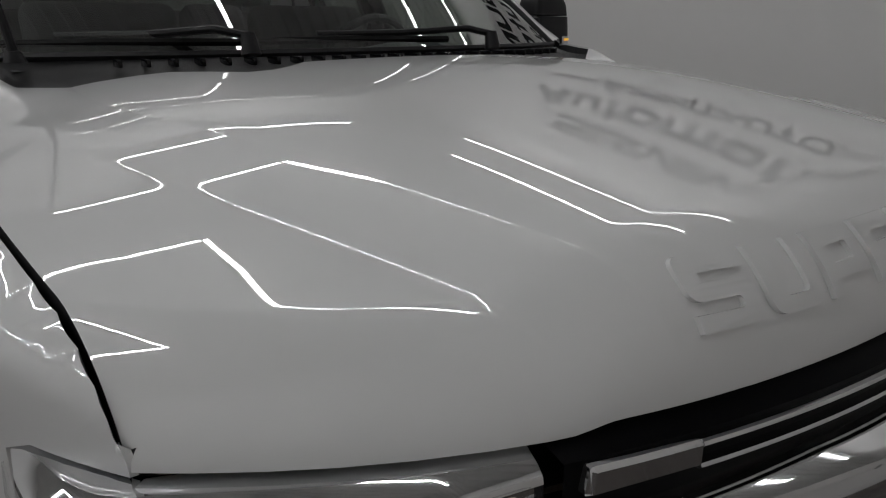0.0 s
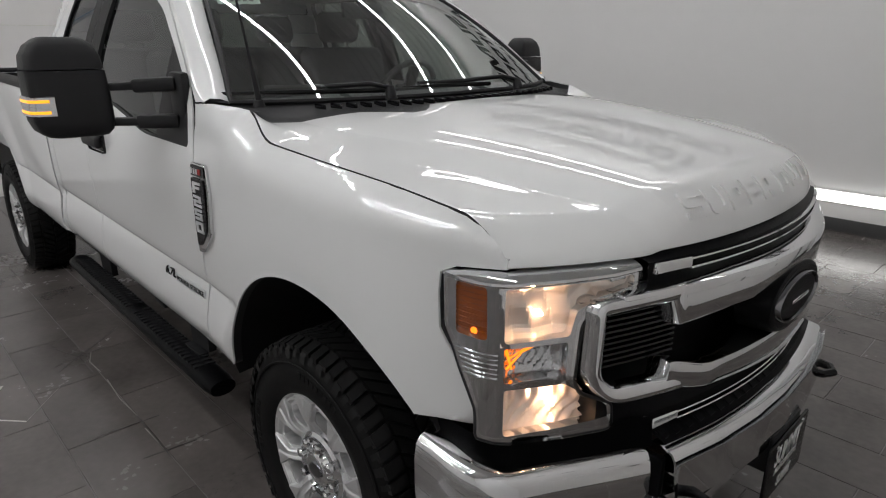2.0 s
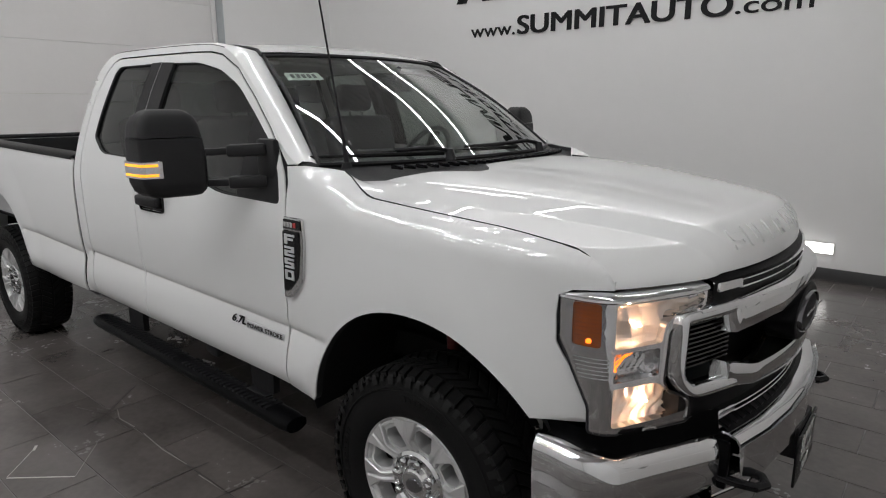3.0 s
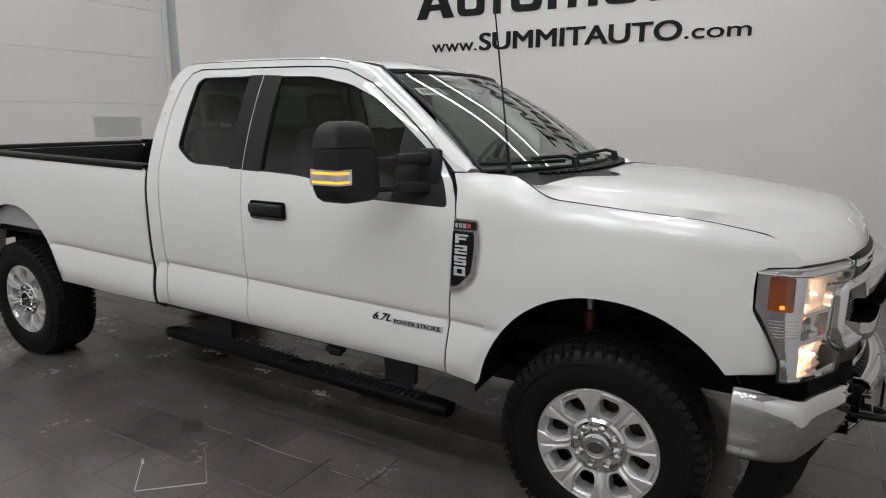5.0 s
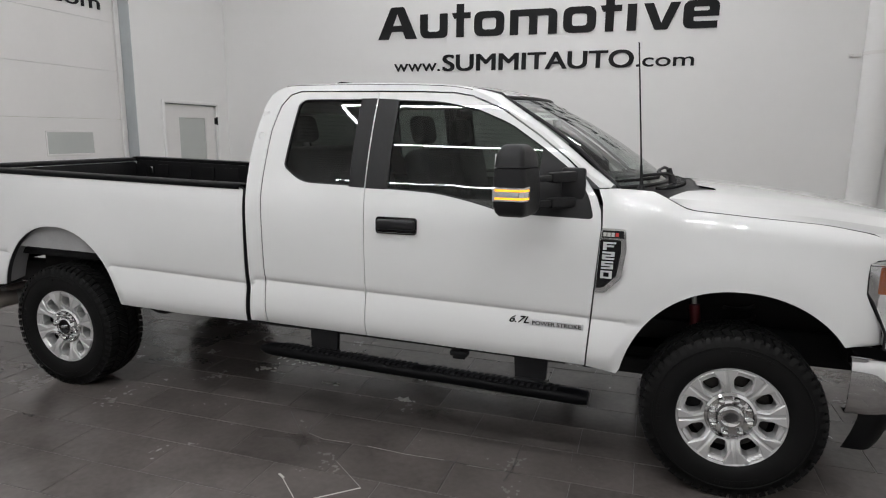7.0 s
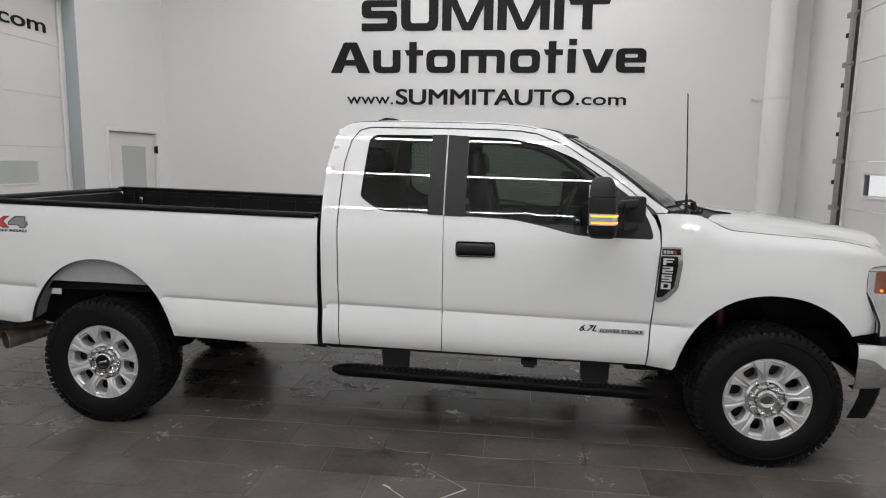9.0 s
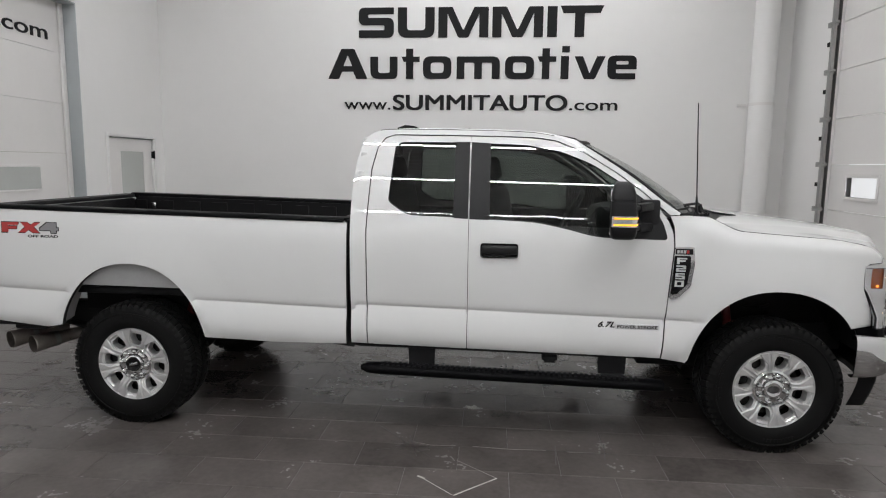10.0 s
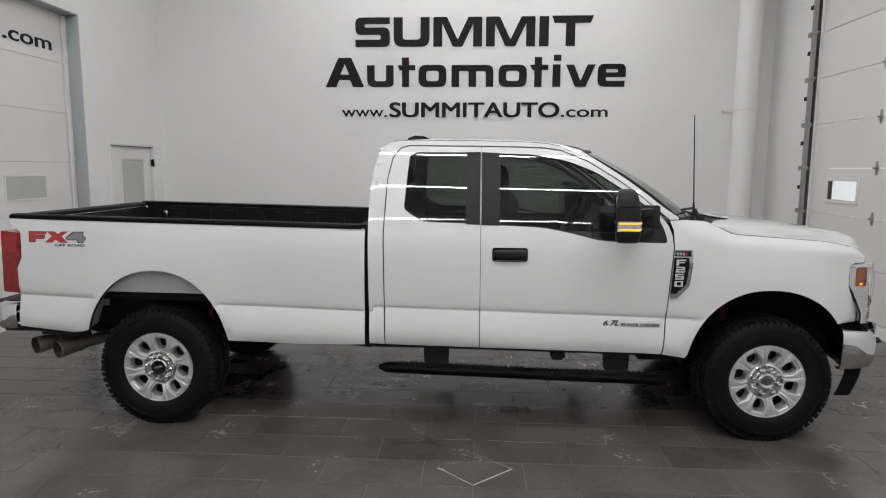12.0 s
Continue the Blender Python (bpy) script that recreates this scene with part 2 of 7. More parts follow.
def dense(poly, d, closed=True):
    out = []
    n = len(poly)
    for i in range(n if closed else n - 1):
        a, b = poly[i], poly[(i + 1) % n]
        k = max(1, int(math.ceil(math.hypot(b[0] - a[0], b[1] - a[1]) / d)))
        out += [(lerp(a[0], b[0], j / k), lerp(a[1], b[1], j / k)) for j in range(k)]
    if not closed:
        out.append(tuple(poly[-1]))
    return out


def rounded(poly, r, seg=5):
    """A closed outline with its corners rounded; r is one radius or one for each corner."""
    out = []
    n = len(poly)
    for i in range(n):
        p, a, b = Vector(poly[i]), Vector(poly[i - 1]), Vector(poly[(i + 1) % n])
        q = r[i] if isinstance(r, (list, tuple)) else r
        if q <= 0:
            out.append(tuple(p))
            continue
        u, v = (a - p), (b - p)
        c = min(q, u.length * 0.45, v.length * 0.45)
        s, e = p + u.normalized() * c, p + v.normalized() * c
        for k in range(seg + 1):
            t = k / seg
            out.append(tuple(s * (1 - t) ** 2 + p * 2 * t * (1 - t) + e * t * t))
    return out


def inside(pt, poly):
    x, y = pt
    c = False
    j = len(poly) - 1
    for i in range(len(poly)):
        xi, yi = poly[i]
        xj, yj = poly[j]
        if (yi > y) != (yj > y) and x < (xj - xi) * (y - yi) / (yj - yi) + xi:
            c = not c
        j = i
    return c


def flat_mesh(outline, holes=(), step_size=0.05, lines=()):
    """Triangles that fill an outline with holes, with an even grid of points inside. Returns points, triangles and the loops."""
    from mathutils.geometry import delaunay_2d_cdt
    loops = [dense(outline, step_size)] + [dense(h, step_size) for h in holes]
    pts, edges, marks = [], [], []
    for lp in loops:
        s = len(pts)
        pts += lp
        edges += [(s + i, s + (i + 1) % len(lp)) for i in range(len(lp))]
        marks.append((s, len(lp)))
    for ln in lines:
        run = [p for p in dense(ln, step_size, False) if inside(p, outline) and not any(inside(p, h) for h in holes)]
        s = len(pts)
        pts += run
        edges += [(s + i, s + i + 1) for i in range(len(run) - 1)]
    arr = np.array(pts)
    x0, y0 = arr.min(0)
    x1, y1 = arr.max(0)
    lim = (0.45 * step_size) ** 2
    for i in range(1, int((x1 - x0) / step_size) + 1):
        for j in range(1, int((y1 - y0) / (step_size * 0.87)) + 1):
            p = (x0 + (i + 0.5 * (j % 2)) * step_size, y0 + j * step_size * 0.87)
            if ((arr - p) ** 2).sum(1).min() > lim and inside(p, outline) and not any(inside(p, h) for h in holes):
                pts.append(p)
    vs, _, fs, ov, _, _ = delaunay_2d_cdt([Vector(p) for p in pts], edges, [], 0, 1e-6)
    keep = []
    for f in fs:
        c = sum((vs[i] for i in f), Vector((0, 0))) / len(f)
        if inside(c, outline) and not any(inside(c, h) for h in holes):
            keep.append(tuple(f))
    where = {}
    for k, src in enumerate(ov):
        for i in src:
            where[i] = k
    return vs, keep, [[where[s + i] for i in range(n)] for s, n in marks]


def skin(name, outline, surf, mat, parent=None, holes=(), size=0.05, edge=None, lines=(), label="", flip=False, mirror=False):
    """A curved panel: an outline laid on surf(u, v) -> point, with its edges turned in by edge(u, v) -> vector."""
    vs, fs, loops = flat_mesh(outline, holes, size, lines)
    P = [Vector(surf(v.x, v.y)) for v in vs]
    faces = list(fs)
    dark = []
    if edge is not None:
        for lp in loops:
            s = len(P)
            for i in lp:
                P.append(P[i].copy())
            for i in lp:
                P.append(P[i] + Vector(edge(vs[i].x, vs[i].y)) * 0.18)
            for i in lp:
                P.append(P[i] + Vector(edge(vs[i].x, vs[i].y)))
            n = len(lp)
            for i in range(n):
                j = (i + 1) % n
                faces.append((s + i, s + j, s + n + j, s + n + i))
            for i in range(n):
                j = (i + 1) % n
                dark.append(len(faces))
                faces.append((s + n + i, s + n + j, s + 2 * n + j, s + 2 * n + i))
    if mirror:
        P = [Vector((p.x, -p.y, p.z)) for p in P]
    # exact normals of the laid surface, and faces turned to agree with them
    N = []
    for v, p in zip(vs, P):
        d = 0.003
        du = Vector(surf(v.x + d, v.y)) - Vector(surf(v.x - d, v.y))
        dv = Vector(surf(v.x, v.y + d)) - Vector(surf(v.x, v.y - d))
        n = du.cross(dv).normalized()
        if mirror:
            n.y = -n.y
        if n.dot(p - Vector((min(max(p.x, -4.5), 0.2), 0, 0.95))) < 0:
            n = -n
        N.append(n)
    turned = []
    for f in faces[:len(fs)]:
        g = (P[f[1]] - P[f[0]]).cross(P[f[2]] - P[f[0]])
        turned.append(f if g.dot(N[f[0]] + N[f[1]] + N[f[2]]) > 0 else f[::-1])
    faces = turned + faces[len(fs):]
    ob = obj(name, P, faces, mat, parent, True, label)
    me = ob.data
    # inner part of each painted edge is coloured dark as gap shade
    if dark and mat is PAINT:
        me.materials.append(GAPSHADE)
        for i in dark:
            me.polygons[i].material_index = 1
    if len(P) > len(N):
        me.update()
        N += [me.vertices[i].normal.copy() for i in range(len(N), len(P))]
    me.normals_split_custom_set_from_vertices([tuple(n) for n in N])
    return ob


def loft(name, rows, mat, parent=None, label="", closed=False, caps=False, sharp=40, thick=0.0, outward=None):
    """A skin through rows of points of equal number."""
    n = len(rows[0])
    bm = bmesh.new()
    V = [[bm.verts.new(p) for p in r] for r in rows]
    for a, b in zip(V, V[1:]):
        for k in range(n if closed else n - 1):
            q = (k + 1) % n
            try:
                bm.faces.new((a[k], a[q], b[q], b[k]))
            except ValueError:
                pass
    if caps:
        bm.faces.new(V[0][::-1])
        bm.faces.new(V[-1])
    bmesh.ops.remove_doubles(bm, verts=bm.verts, dist=1e-5)
    if thick:
        bmesh.ops.recalc_face_normals(bm, faces=bm.faces)
        bmesh.ops.solidify(bm, geom=bm.faces[:], thickness=thick)
    ob = part(name, bm, mat, parent, label, True, sharp)
    if outward is not None and sum(f.normal.dot(Vector(outward)) for f in ob.data.polygons) < 0:
        ob.data.flip_normals()
    return ob


def inner_loop(poly, d, size):
    """The outline moved in by d, closed, for a chamfer."""
    pts = dense(poly, size)
    n = len(pts)
    area = sum(pts[i][0] * pts[(i + 1) % n][1] - pts[(i + 1) % n][0] * pts[i][1] for i in range(n))
    sg = 1 if area > 0 else -1
    out = []
    for i in range(n):
        a, b = Vector(pts[i - 1]), Vector(pts[(i + 1) % n])
        t = (b - a)
        if t.length < 1e-9:
            continue
        t.normalize()
        q = (pts[i][0] - sg * t.y * d, pts[i][1] + sg * t.x * d)
        if inside(q, poly):
            out.append(q)
    return out + out[:1]


def prism(bm, poly, a, b, to3):
    """A plain solid: an outline (u, v) carried from depth a to depth b by to3(u, v, d)."""
    lo = [bm.verts.new(to3(u, v, a)) for u, v in poly]
    hi = [bm.verts.new(to3(u, v, b)) for u, v in poly]
    n = len(poly)
    bm.faces.new(lo[::-1])
    bm.faces.new(hi)
    for i in range(n):
        j = (i + 1) % n
        bm.faces.new((lo[i], lo[j], hi[j], hi[i]))


# ---- the room ----
def slab(name, lo, hi, mat, label, category="", bevel=0.0):
    bm = bmesh.new()
    add_box(bm, lo, hi, bevel)
    return tagged(part(name, bm, mat, None, label, bevel > 0), label, category or name.split("_")[0], kind="structure")


def wall_with_openings(name, plane, axis, a0, a1, z1, thick, openings, mat, label):
    """A wall along x or y, with openings cut through it. openings: (start, end, bottom, top)."""
    cuts = sorted(openings)
    bm = bmesh.new()

    def block(s, e, lo, hi):
        if e - s < 1e-4 or hi - lo < 1e-4:
            return
        d = sorted((plane, plane + thick))
        if axis == "y":
            add_box(bm, (d[0], s, lo), (d[1], e, hi))
        else:
            add_box(bm, (s, d[0], lo), (e, d[1], hi))
    at = a0
    for s, e, lo, hi in cuts:
        block(at, s, 0, z1)
        block(s, e, 0, lo)
        block(s, e, hi, z1)
        at = e
    block(at, a1, 0, z1)
    return tagged(part(name, bm, mat, None, "", False), label, "wall", kind="structure")


def text_mesh(body, height, width, depth, shear=0.0, bold=0.0):
    """Solid letters scaled to a height (of the capitals or the whole word) and a width; each letter comes back as (mesh, offset)."""
    made = []
    cu = bpy.data.curves.new("lettering", "FONT")
    cu.body = body
    cu.size = 1.0
    cu.shear = shear
    cu.offset = bold
    ob = new("lettering", cu)
    bpy.context.view_layer.update()
    dg = bpy.context.evaluated_depsgraph_get()
    me = bpy.data.meshes.new_from_object(ob.evaluated_get(dg))
    xs = [v.co.x for v in me.vertices]
    lo, hi = min(xs), max(xs)
    bpy.data.objects.remove(ob)
    bm = bmesh.new()
    bm.from_mesh(me)
    bpy.data.meshes.remove(me)
    bpy.data.curves.remove(cu)
    bmesh.ops.remove_doubles(bm, verts=bm.verts, dist=1e-5)
    kx = width / (hi - lo)
    for v in bm.verts:
        v.co = Vector(((v.co.x - lo) * kx, v.co.y * height, 0))
    r = bmesh.ops.extrude_face_region(bm, geom=bm.faces[:])
    bmesh.ops.translate(bm, vec=(0, 0, depth), verts=[g for g in r["geom"] if isinstance(g, bmesh.types.BMVert)])
    bmesh.ops.recalc_face_normals(bm, faces=bm.faces)
    return bm


def islands(bm):
    """The separate letters of a line, as lists of faces, grouped where they overlap across the line (dot of an i)."""
    seen, groups = set(), []
    for f in bm.faces:
        if f in seen:
            continue
        stack, got = [f], []
        seen.add(f)
        while stack:
            g = stack.pop()
            got.append(g)
            for e in g.edges:
                for h in e.link_faces:
                    if h not in seen:
                        seen.add(h)
                        stack.append(h)
        xs = [v.co.x for g in got for v in g.verts]
        groups.append([min(xs), max(xs), got])
    groups.sort(key=lambda g: g[0])
    out = []
    for g in groups:
        if out and g[0] < out[-1][1] - 0.3 * min(g[1] - g[0], out[-1][1] - out[-1][0]):
            out[-1][1] = max(out[-1][1], g[1])
            out[-1][2] += g[2]
        else:
            out.append(g)
    return [g[2] for g in out]


def letter_line(parent, body, height, width, m, shear=0.0, bold=0.0, depth=0.012, fat=0.0):
    bm = text_mesh(body, height, width, depth, shear, bold)
    for faces in islands(bm):
        idx, vs, fs = {}, [], []
        for f in faces:
            row = []
            for v in f.verts:
                if v not in idx:
                    idx[v] = len(vs)
                    vs.append(m @ v.co)
                row.append(idx[v])
            fs.append(tuple(row))
        # heavier strokes: the same letter again a little to each side, at its own depth
        if fat:
            base_v, base_f = list(vs), list(fs)
            ax, ay, az = (m.to_3x3() @ Vector(c) for c in ((1, 0, 0), (0, 1, 0), (0, 0, 1)))
            for k, (dx, dy) in enumerate(((1, 0.35), (-1, 0.35), (1, -0.35), (-1, -0.35))):
                n = len(vs)
                vs += [p + ax * dx * fat + ay * dy * fat + az * 0.0012 * (k + 1) for p in base_v]
                fs += [tuple(n + i for i in f) for f in base_f]
        obj("letter", vs, fs, LETTER, parent, False)
    bm.free()


SQUARE = {
    # outline, corner radii, and a counter with its radius: broad squarish capitals 132 high, small letters 97 high
    "S": ([(0, 0), (157, 0), (157, 87), (42, 87), (42, 103), (157, 103), (157, 132), (0, 132), (0, 55), (115, 55), (115, 33), (0, 33)], [0, 28, 28, 8, 8, 0, 0, 28, 28, 8, 8, 0], None),
    "U": ([(0, 132), (0, 0), (163, 0), (163, 132), (122, 132), (122, 32), (41, 32), (41, 132)], [0, 40, 40, 0, 0, 16, 16, 0], None),
    "M": ([(0, 0), (0, 132), (62, 132), (110, 30), (158, 132), (220, 132), (220, 0), (180, 0), (180, 104), (132, 0), (88, 0), (40, 104), (40, 0)], [0, 6, 6, 8, 6, 6, 0, 0, 6, 8, 8, 6, 0], None),
    "I": ([(0, 0), (42, 0), (42, 132), (0, 132)], [0, 0, 0, 0], None),
    "T": ([(0, 134), (13, 102), (63, 102), (63, 0), (104, 0), (104, 102), (171, 102), (185, 134)], [0, 0, 0, 0, 0, 0, 0, 0], None),
    "A": ([(0, 0), (48, 0), (62, 32), (112, 32), (126, 0), (176, 0), (118, 131), (60, 131)], [0, 0, 0, 0, 0, 0, 6, 6], ([(68, 56), (108, 56), (88, 104)], 2)),
    "u": ([(0, 97), (0, 0), (120, 0), (120, 97), (86, 97), (86, 26), (34, 26), (34, 97)], [0, 34, 24, 0, 0, 12, 12, 0], None),
    "t": ([(20, 0), (52, 0), (52, 74), (80, 74), (80, 97), (52, 97), (52, 131), (20, 131), (20, 97), (0, 97), (10, 74), (20, 74)], [0] * 12, None),
    "o": ([(0, 0), (125, 0), (125, 98), (0, 98)], [34] * 4, ([(34, 26), (91, 26), (91, 72), (34, 72)], 14)),
    "m": ([(0, 0), (34, 0), (34, 71), (77, 71), (77, 0), (110, 0), (110, 71), (153, 71), (153, 0), (187, 0), (187, 97), (0, 97)], [0, 0, 0, 8, 0, 0, 0, 8, 0, 0, 30, 6], None),
    "P": ([(0, 0), (42, 0), (42, 36), (160, 36), (160, 132), (0, 132)], [0, 0, 0, 30, 30, 0], ([(42, 66), (118, 66), (118, 102), (42, 102)], 6)),
    "E": ([(0, 0), (150, 0), (150, 30), (42, 30), (42, 52), (142, 52), (142, 80), (42, 80), (42, 102), (150, 102), (150, 132), (0, 132)], [0] * 12, None),
    "R": ([(0, 0), (42, 0), (42, 38), (82, 38), (116, 0), (168, 0), (130, 38), (160, 38), (160, 132), (0, 132)], [0, 0, 0, 0, 0, 0, 0, 26, 28, 0], ([(42, 66), (118, 66), (118, 102), (42, 102)], 6)),
    "D": ([(0, 0), (160, 0), (160, 132), (0, 132)], [0, 34, 34, 0], ([(42, 30), (118, 30), (118, 102), (42, 102)], 12)),
    "Y": ([(66, 0), (108, 0), (108, 48), (176, 132), (124, 132), (87, 84), (50, 132), (0, 132), (66, 48)], [0] * 9, None),
    "i": ([(0, 0), (34, 0), (34, 98), (0, 98)], [0] * 4, None),
    "v": ([(42, 0), (88, 0), (130, 97), (95, 97), (65, 25), (35, 97), (0, 97)], [6, 6, 0, 0, 0, 0, 0], None),
    "e": ([(0, 0), (118, 0), (118, 25), (36, 25), (36, 42), (122, 42), (122, 100), (0, 100)], [30, 0, 0, 8, 0, 0, 30, 30], ([(36, 62), (88, 62), (88, 77), (36, 77)], 6)),
}


def square_solid(ch, place):
    """One broad squarish letter as a solid; place(u, v, top) gives its points."""
    pieces = [SQUARE[ch]]
    if ch == "i":
        pieces.append(([(4, 114), (36, 114), (36, 140), (4, 140)], [0] * 4, None))
    bm = bmesh.new()
    for poly, rad, hole in pieces:
        loops = [rounded(poly, rad, 6)] + ([rounded(hole[0], hole[1], 6)[::-1]] if hole else [])
        flat = [q for lp in loops for q in lp]
        lo = [bm.verts.new(place(u, v, False)) for u, v in flat]
        hi = [bm.verts.new(place(u, v, True)) for u, v in flat]
        for c in tessellate_polygon([[Vector((u, v, 0)) for u, v in lp] for lp in loops]):
            bm.faces.new([hi[i] for i in c])
            bm.faces.new([lo[i] for i in c[::-1]])
        k = 0
        for lp in loops:
            n = len(lp)
            for i in range(n):
                j = (i + 1) % n
                bm.faces.new((lo[k + i], lo[k + j], hi[k + j], hi[k + i]))
            k += n
    bmesh.ops.recalc_face_normals(bm, faces=bm.faces[:])
    return bm


def square_line(parent, places, kx, kz, m, depth=0.012):
    """A line of such letters: (letter, place along the line) in units of kx and kz metres."""
    for ch, at in places:
        bm = square_solid(ch, lambda u, v, top: m @ Vector(((at + u) * kx, v * kz, depth if top else 0.0)))
        part("letter", bm, LETTER, parent, "", False)


def build_room():
    t = 0.25
    wall_with_openings("wall_north", WALL_Y, "x", WALL_L - t, WALL_R + t, CEIL, t, [], WALLPAINT, "smooth white painted wall carrying a large black sign")
    wall_with_openings("wall_west", WALL_L, "y", WALL_S, WALL_Y, CEIL, -t, [(-1.6, 2.778, 0, 3.70), (3.29, 4.40, 0, 2.11)], WALLPAINT,
                       "white painted wall with a vehicle door and a small service door")
    wall_with_openings("wall_east", WALL_R, "y", WALL_S, WALL_Y, CEIL, t, [(-0.9, 3.44, 0, 4.14)], WALLPAINT, "white painted wall with a sectional vehicle door")
    wall_with_openings("wall_south", WALL_S, "x", WALL_L - t, WALL_R + t, CEIL, -t, [], WALLPAINT, "plain white painted wall")

    # corrugated ceiling deck
    bm = bmesh.new()
    y, rows = WALL_S - 0.1, []
    while y < WALL_Y + 0.2:
        rows += [(y, CEIL), (y + 0.09, CEIL), (y + 0.11, CEIL + 0.05), (y + 0.18, CEIL + 0.05)]
        y += 0.2
    a = [bm.verts.new((WALL_L - 0.3, y, z)) for y, z in rows]
    b = [bm.verts.new((WALL_R + 0.3, y, z)) for y, z in rows]
    for i in range(len(rows) - 1):
        bm.faces.new((a[i], a[i + 1], b[i + 1], b[i]))
    r = bmesh.ops.extrude_face_region(bm, geom=bm.faces[:])
    bmesh.ops.translate(bm, vec=(0, 0, 0.06), verts=[g for g in r["geom"] if isinstance(g, bmesh.types.BMVert)])
    tagged(part("ceiling", bm, CEILPAINT, None, "", False), "off-white corrugated metal deck ceiling", "ceiling", kind="structure")

    # skirting
    for name, lo, hi in (("baseboard", (WALL_L, WALL_Y - 0.012, 0), (WALL_R, WALL_Y, 0.125)),
                         ("baseboard", (WALL_L, 2.80, 0), (WALL_L + 0.012, 3.27, 0.125)),
                         ("baseboard", (WALL_L, 4.42, 0), (WALL_L + 0.012, WALL_Y - 0.013, 0.125)),
                         ("baseboard", (WALL_R - 0.012, 3.66, 0), (WALL_R, WALL_Y - 0.013, 0.125))):
        slab(name, lo, hi, BASEBOARD, "dark grey skirting board along the wall foot", "baseboard", 0.003)

    # sign on the north wall
    sign = tagged(new("wall_sign"), "black raised lettering and web address on the white wall", "sign")
    sign.location = (0, WALL_Y, 0)

    def on_north(x, z):
        return Matrix(((1, 0, 0, x), (0, 0, -1, -0.001), (0, 1, 0, z), (0, 0, 0, 1)))
    square_line(sign, (("S", 0), ("U", 175), ("M", 355), ("M", 592), ("I", 830), ("T", 885)), 0.003347, 0.00327, on_north(-3.828, 3.646))
    square_line(sign, (("A", 0), ("u", 190), ("t", 328), ("o", 423), ("m", 571), ("o", 781), ("t", 920), ("i", 1020), ("v", 1078), ("e", 1218)), 0.003396, 0.00334, on_north(-4.300, 3.050))
    letter_line(sign, "www.", 0.235, 0.70, on_north(-4.055, 2.602), 0.0, 0.004)
    letter_line(sign, "SUMMITAUTO", 0.315, 2.575, on_north(-3.305, 2.600), 0.0, 0.0, fat=0.009)
    letter_line(sign, ".com", 0.235, 0.70, on_north(-0.695, 2.605), 0.0, 0.008)

    # low wall light
    lamp = tagged(new("wall_light"), "long white glowing wall light close above the skirting", "light")
    lamp.location = (-0.18, WALL_Y, 0.325)
    bm = bmesh.new()
    add_box(bm, (-0.62, -0.03, -0.055), (0.62, -0.001, 0.055), 0.004)
    part("housing", bm, DOORPAINT, lamp)
    bm = bmesh.new()
    add_box(bm, (-0.615, -0.045, -0.05), (0.615, -0.0305, 0.05), 0.004)
    part("diffuser", bm, WALLBAR, lamp, "glowing white diffuser")

    # white rain pipe with a bracket in the north-east corner
    pipe = tagged(new("wall_pipe"), "white round pipe standing against the wall with a bracket", "pipe")
    pipe.location = (1.965, WALL_Y - 0.17, 0)
    bm = bmesh.new()
    add_cyl(bm, (0, 0, 0), (0, 0, CEIL), 0.16, seg=40)
    part("tube", bm, WALLPAINT, pipe)
    bm = bmesh.new()
    add_cyl(bm, (0, 0, 1.62), (0, 0, 1.64), 0.166, seg=40)
    part("joint_ring", bm, WALLPAINT, pipe)
    bm = bmesh.new()
    add_cyl(bm, (0, 0, 2.66), (0, 0, 2.70), 0.168, seg=40)
    add_box(bm, (-0.27, 0.14, 2.66), (-0.15, 0.168, 2.70), 0.004)
    add_cyl(bm, (-0.24, 0.12, 2.68), (-0.24, 0.145, 2.68), 0.012, seg=8)
    part("bracket", bm, DOORPAINT, pipe)

    # west vehicle door, set back in its opening
    roll = tagged(new("overhead_door_west"), "white sectional vehicle door, closed, with a small window and lettering", "garage door", kind="structure")
    roll.location = (WALL_L - 0.195, 0, 0)
    zs = [0.0, 0.62, 1.24, 1.87, 2.48, 3.09, 3.72]
    for i, (z0, z1) in enumerate(zip(zs, zs[1:])):
        bm = bmesh.new()
        add_box(bm, (-0.05, -1.58, z0 + 0.0015), (0.0, 2.775, z1 - 0.0015), 0.002)
        part("panel", bm, DOORPAINT, roll, "", False)
    for y0 in (1.60,):
        bm = bmesh.new()
        for lo, hi in (((0, y0 - 0.035, 1.42), (0.008, y0 + 0.645, 1.445)), ((0, y0 - 0.035, 1.70), (0.008, y0 + 0.645, 1.725)),
                       ((0, y0 - 0.035, 1.445), (0.008, y0 - 0.015, 1.70)), ((0, y0 + 0.625, 1.445), (0.008, y0 + 0.645, 1.70))):
            add_box(bm, lo, hi, 0.003)
        frame_ob = part("window_frame", bm, DOORPAINT, roll)
        bm = bmesh.new()
        add_box(bm, (0.001, y0 - 0.014, 1.446), (0.006, y0 + 0.624, 1.699))
        part("pane", bm, GREYPANE, frame_ob, "frosted grey pane")
    m = Matrix(((0, 0, 1, 0.001), (1, 0, 0, 0), (0, 1, 0, 0), (0, 0, 0, 1)))
    letter_line(roll, ".com", 0.235, 0.79, Matrix.Translation((0, 1.715, 3.215)) @ m, 0.0, 0.008, 0.008)
    letter_line(roll, "SUMMITAUTO", 0.315, 2.37, Matrix.Translation((0, -0.775, 3.210)) @ m, 0.0, 0.0, 0.008, fat=0.009)

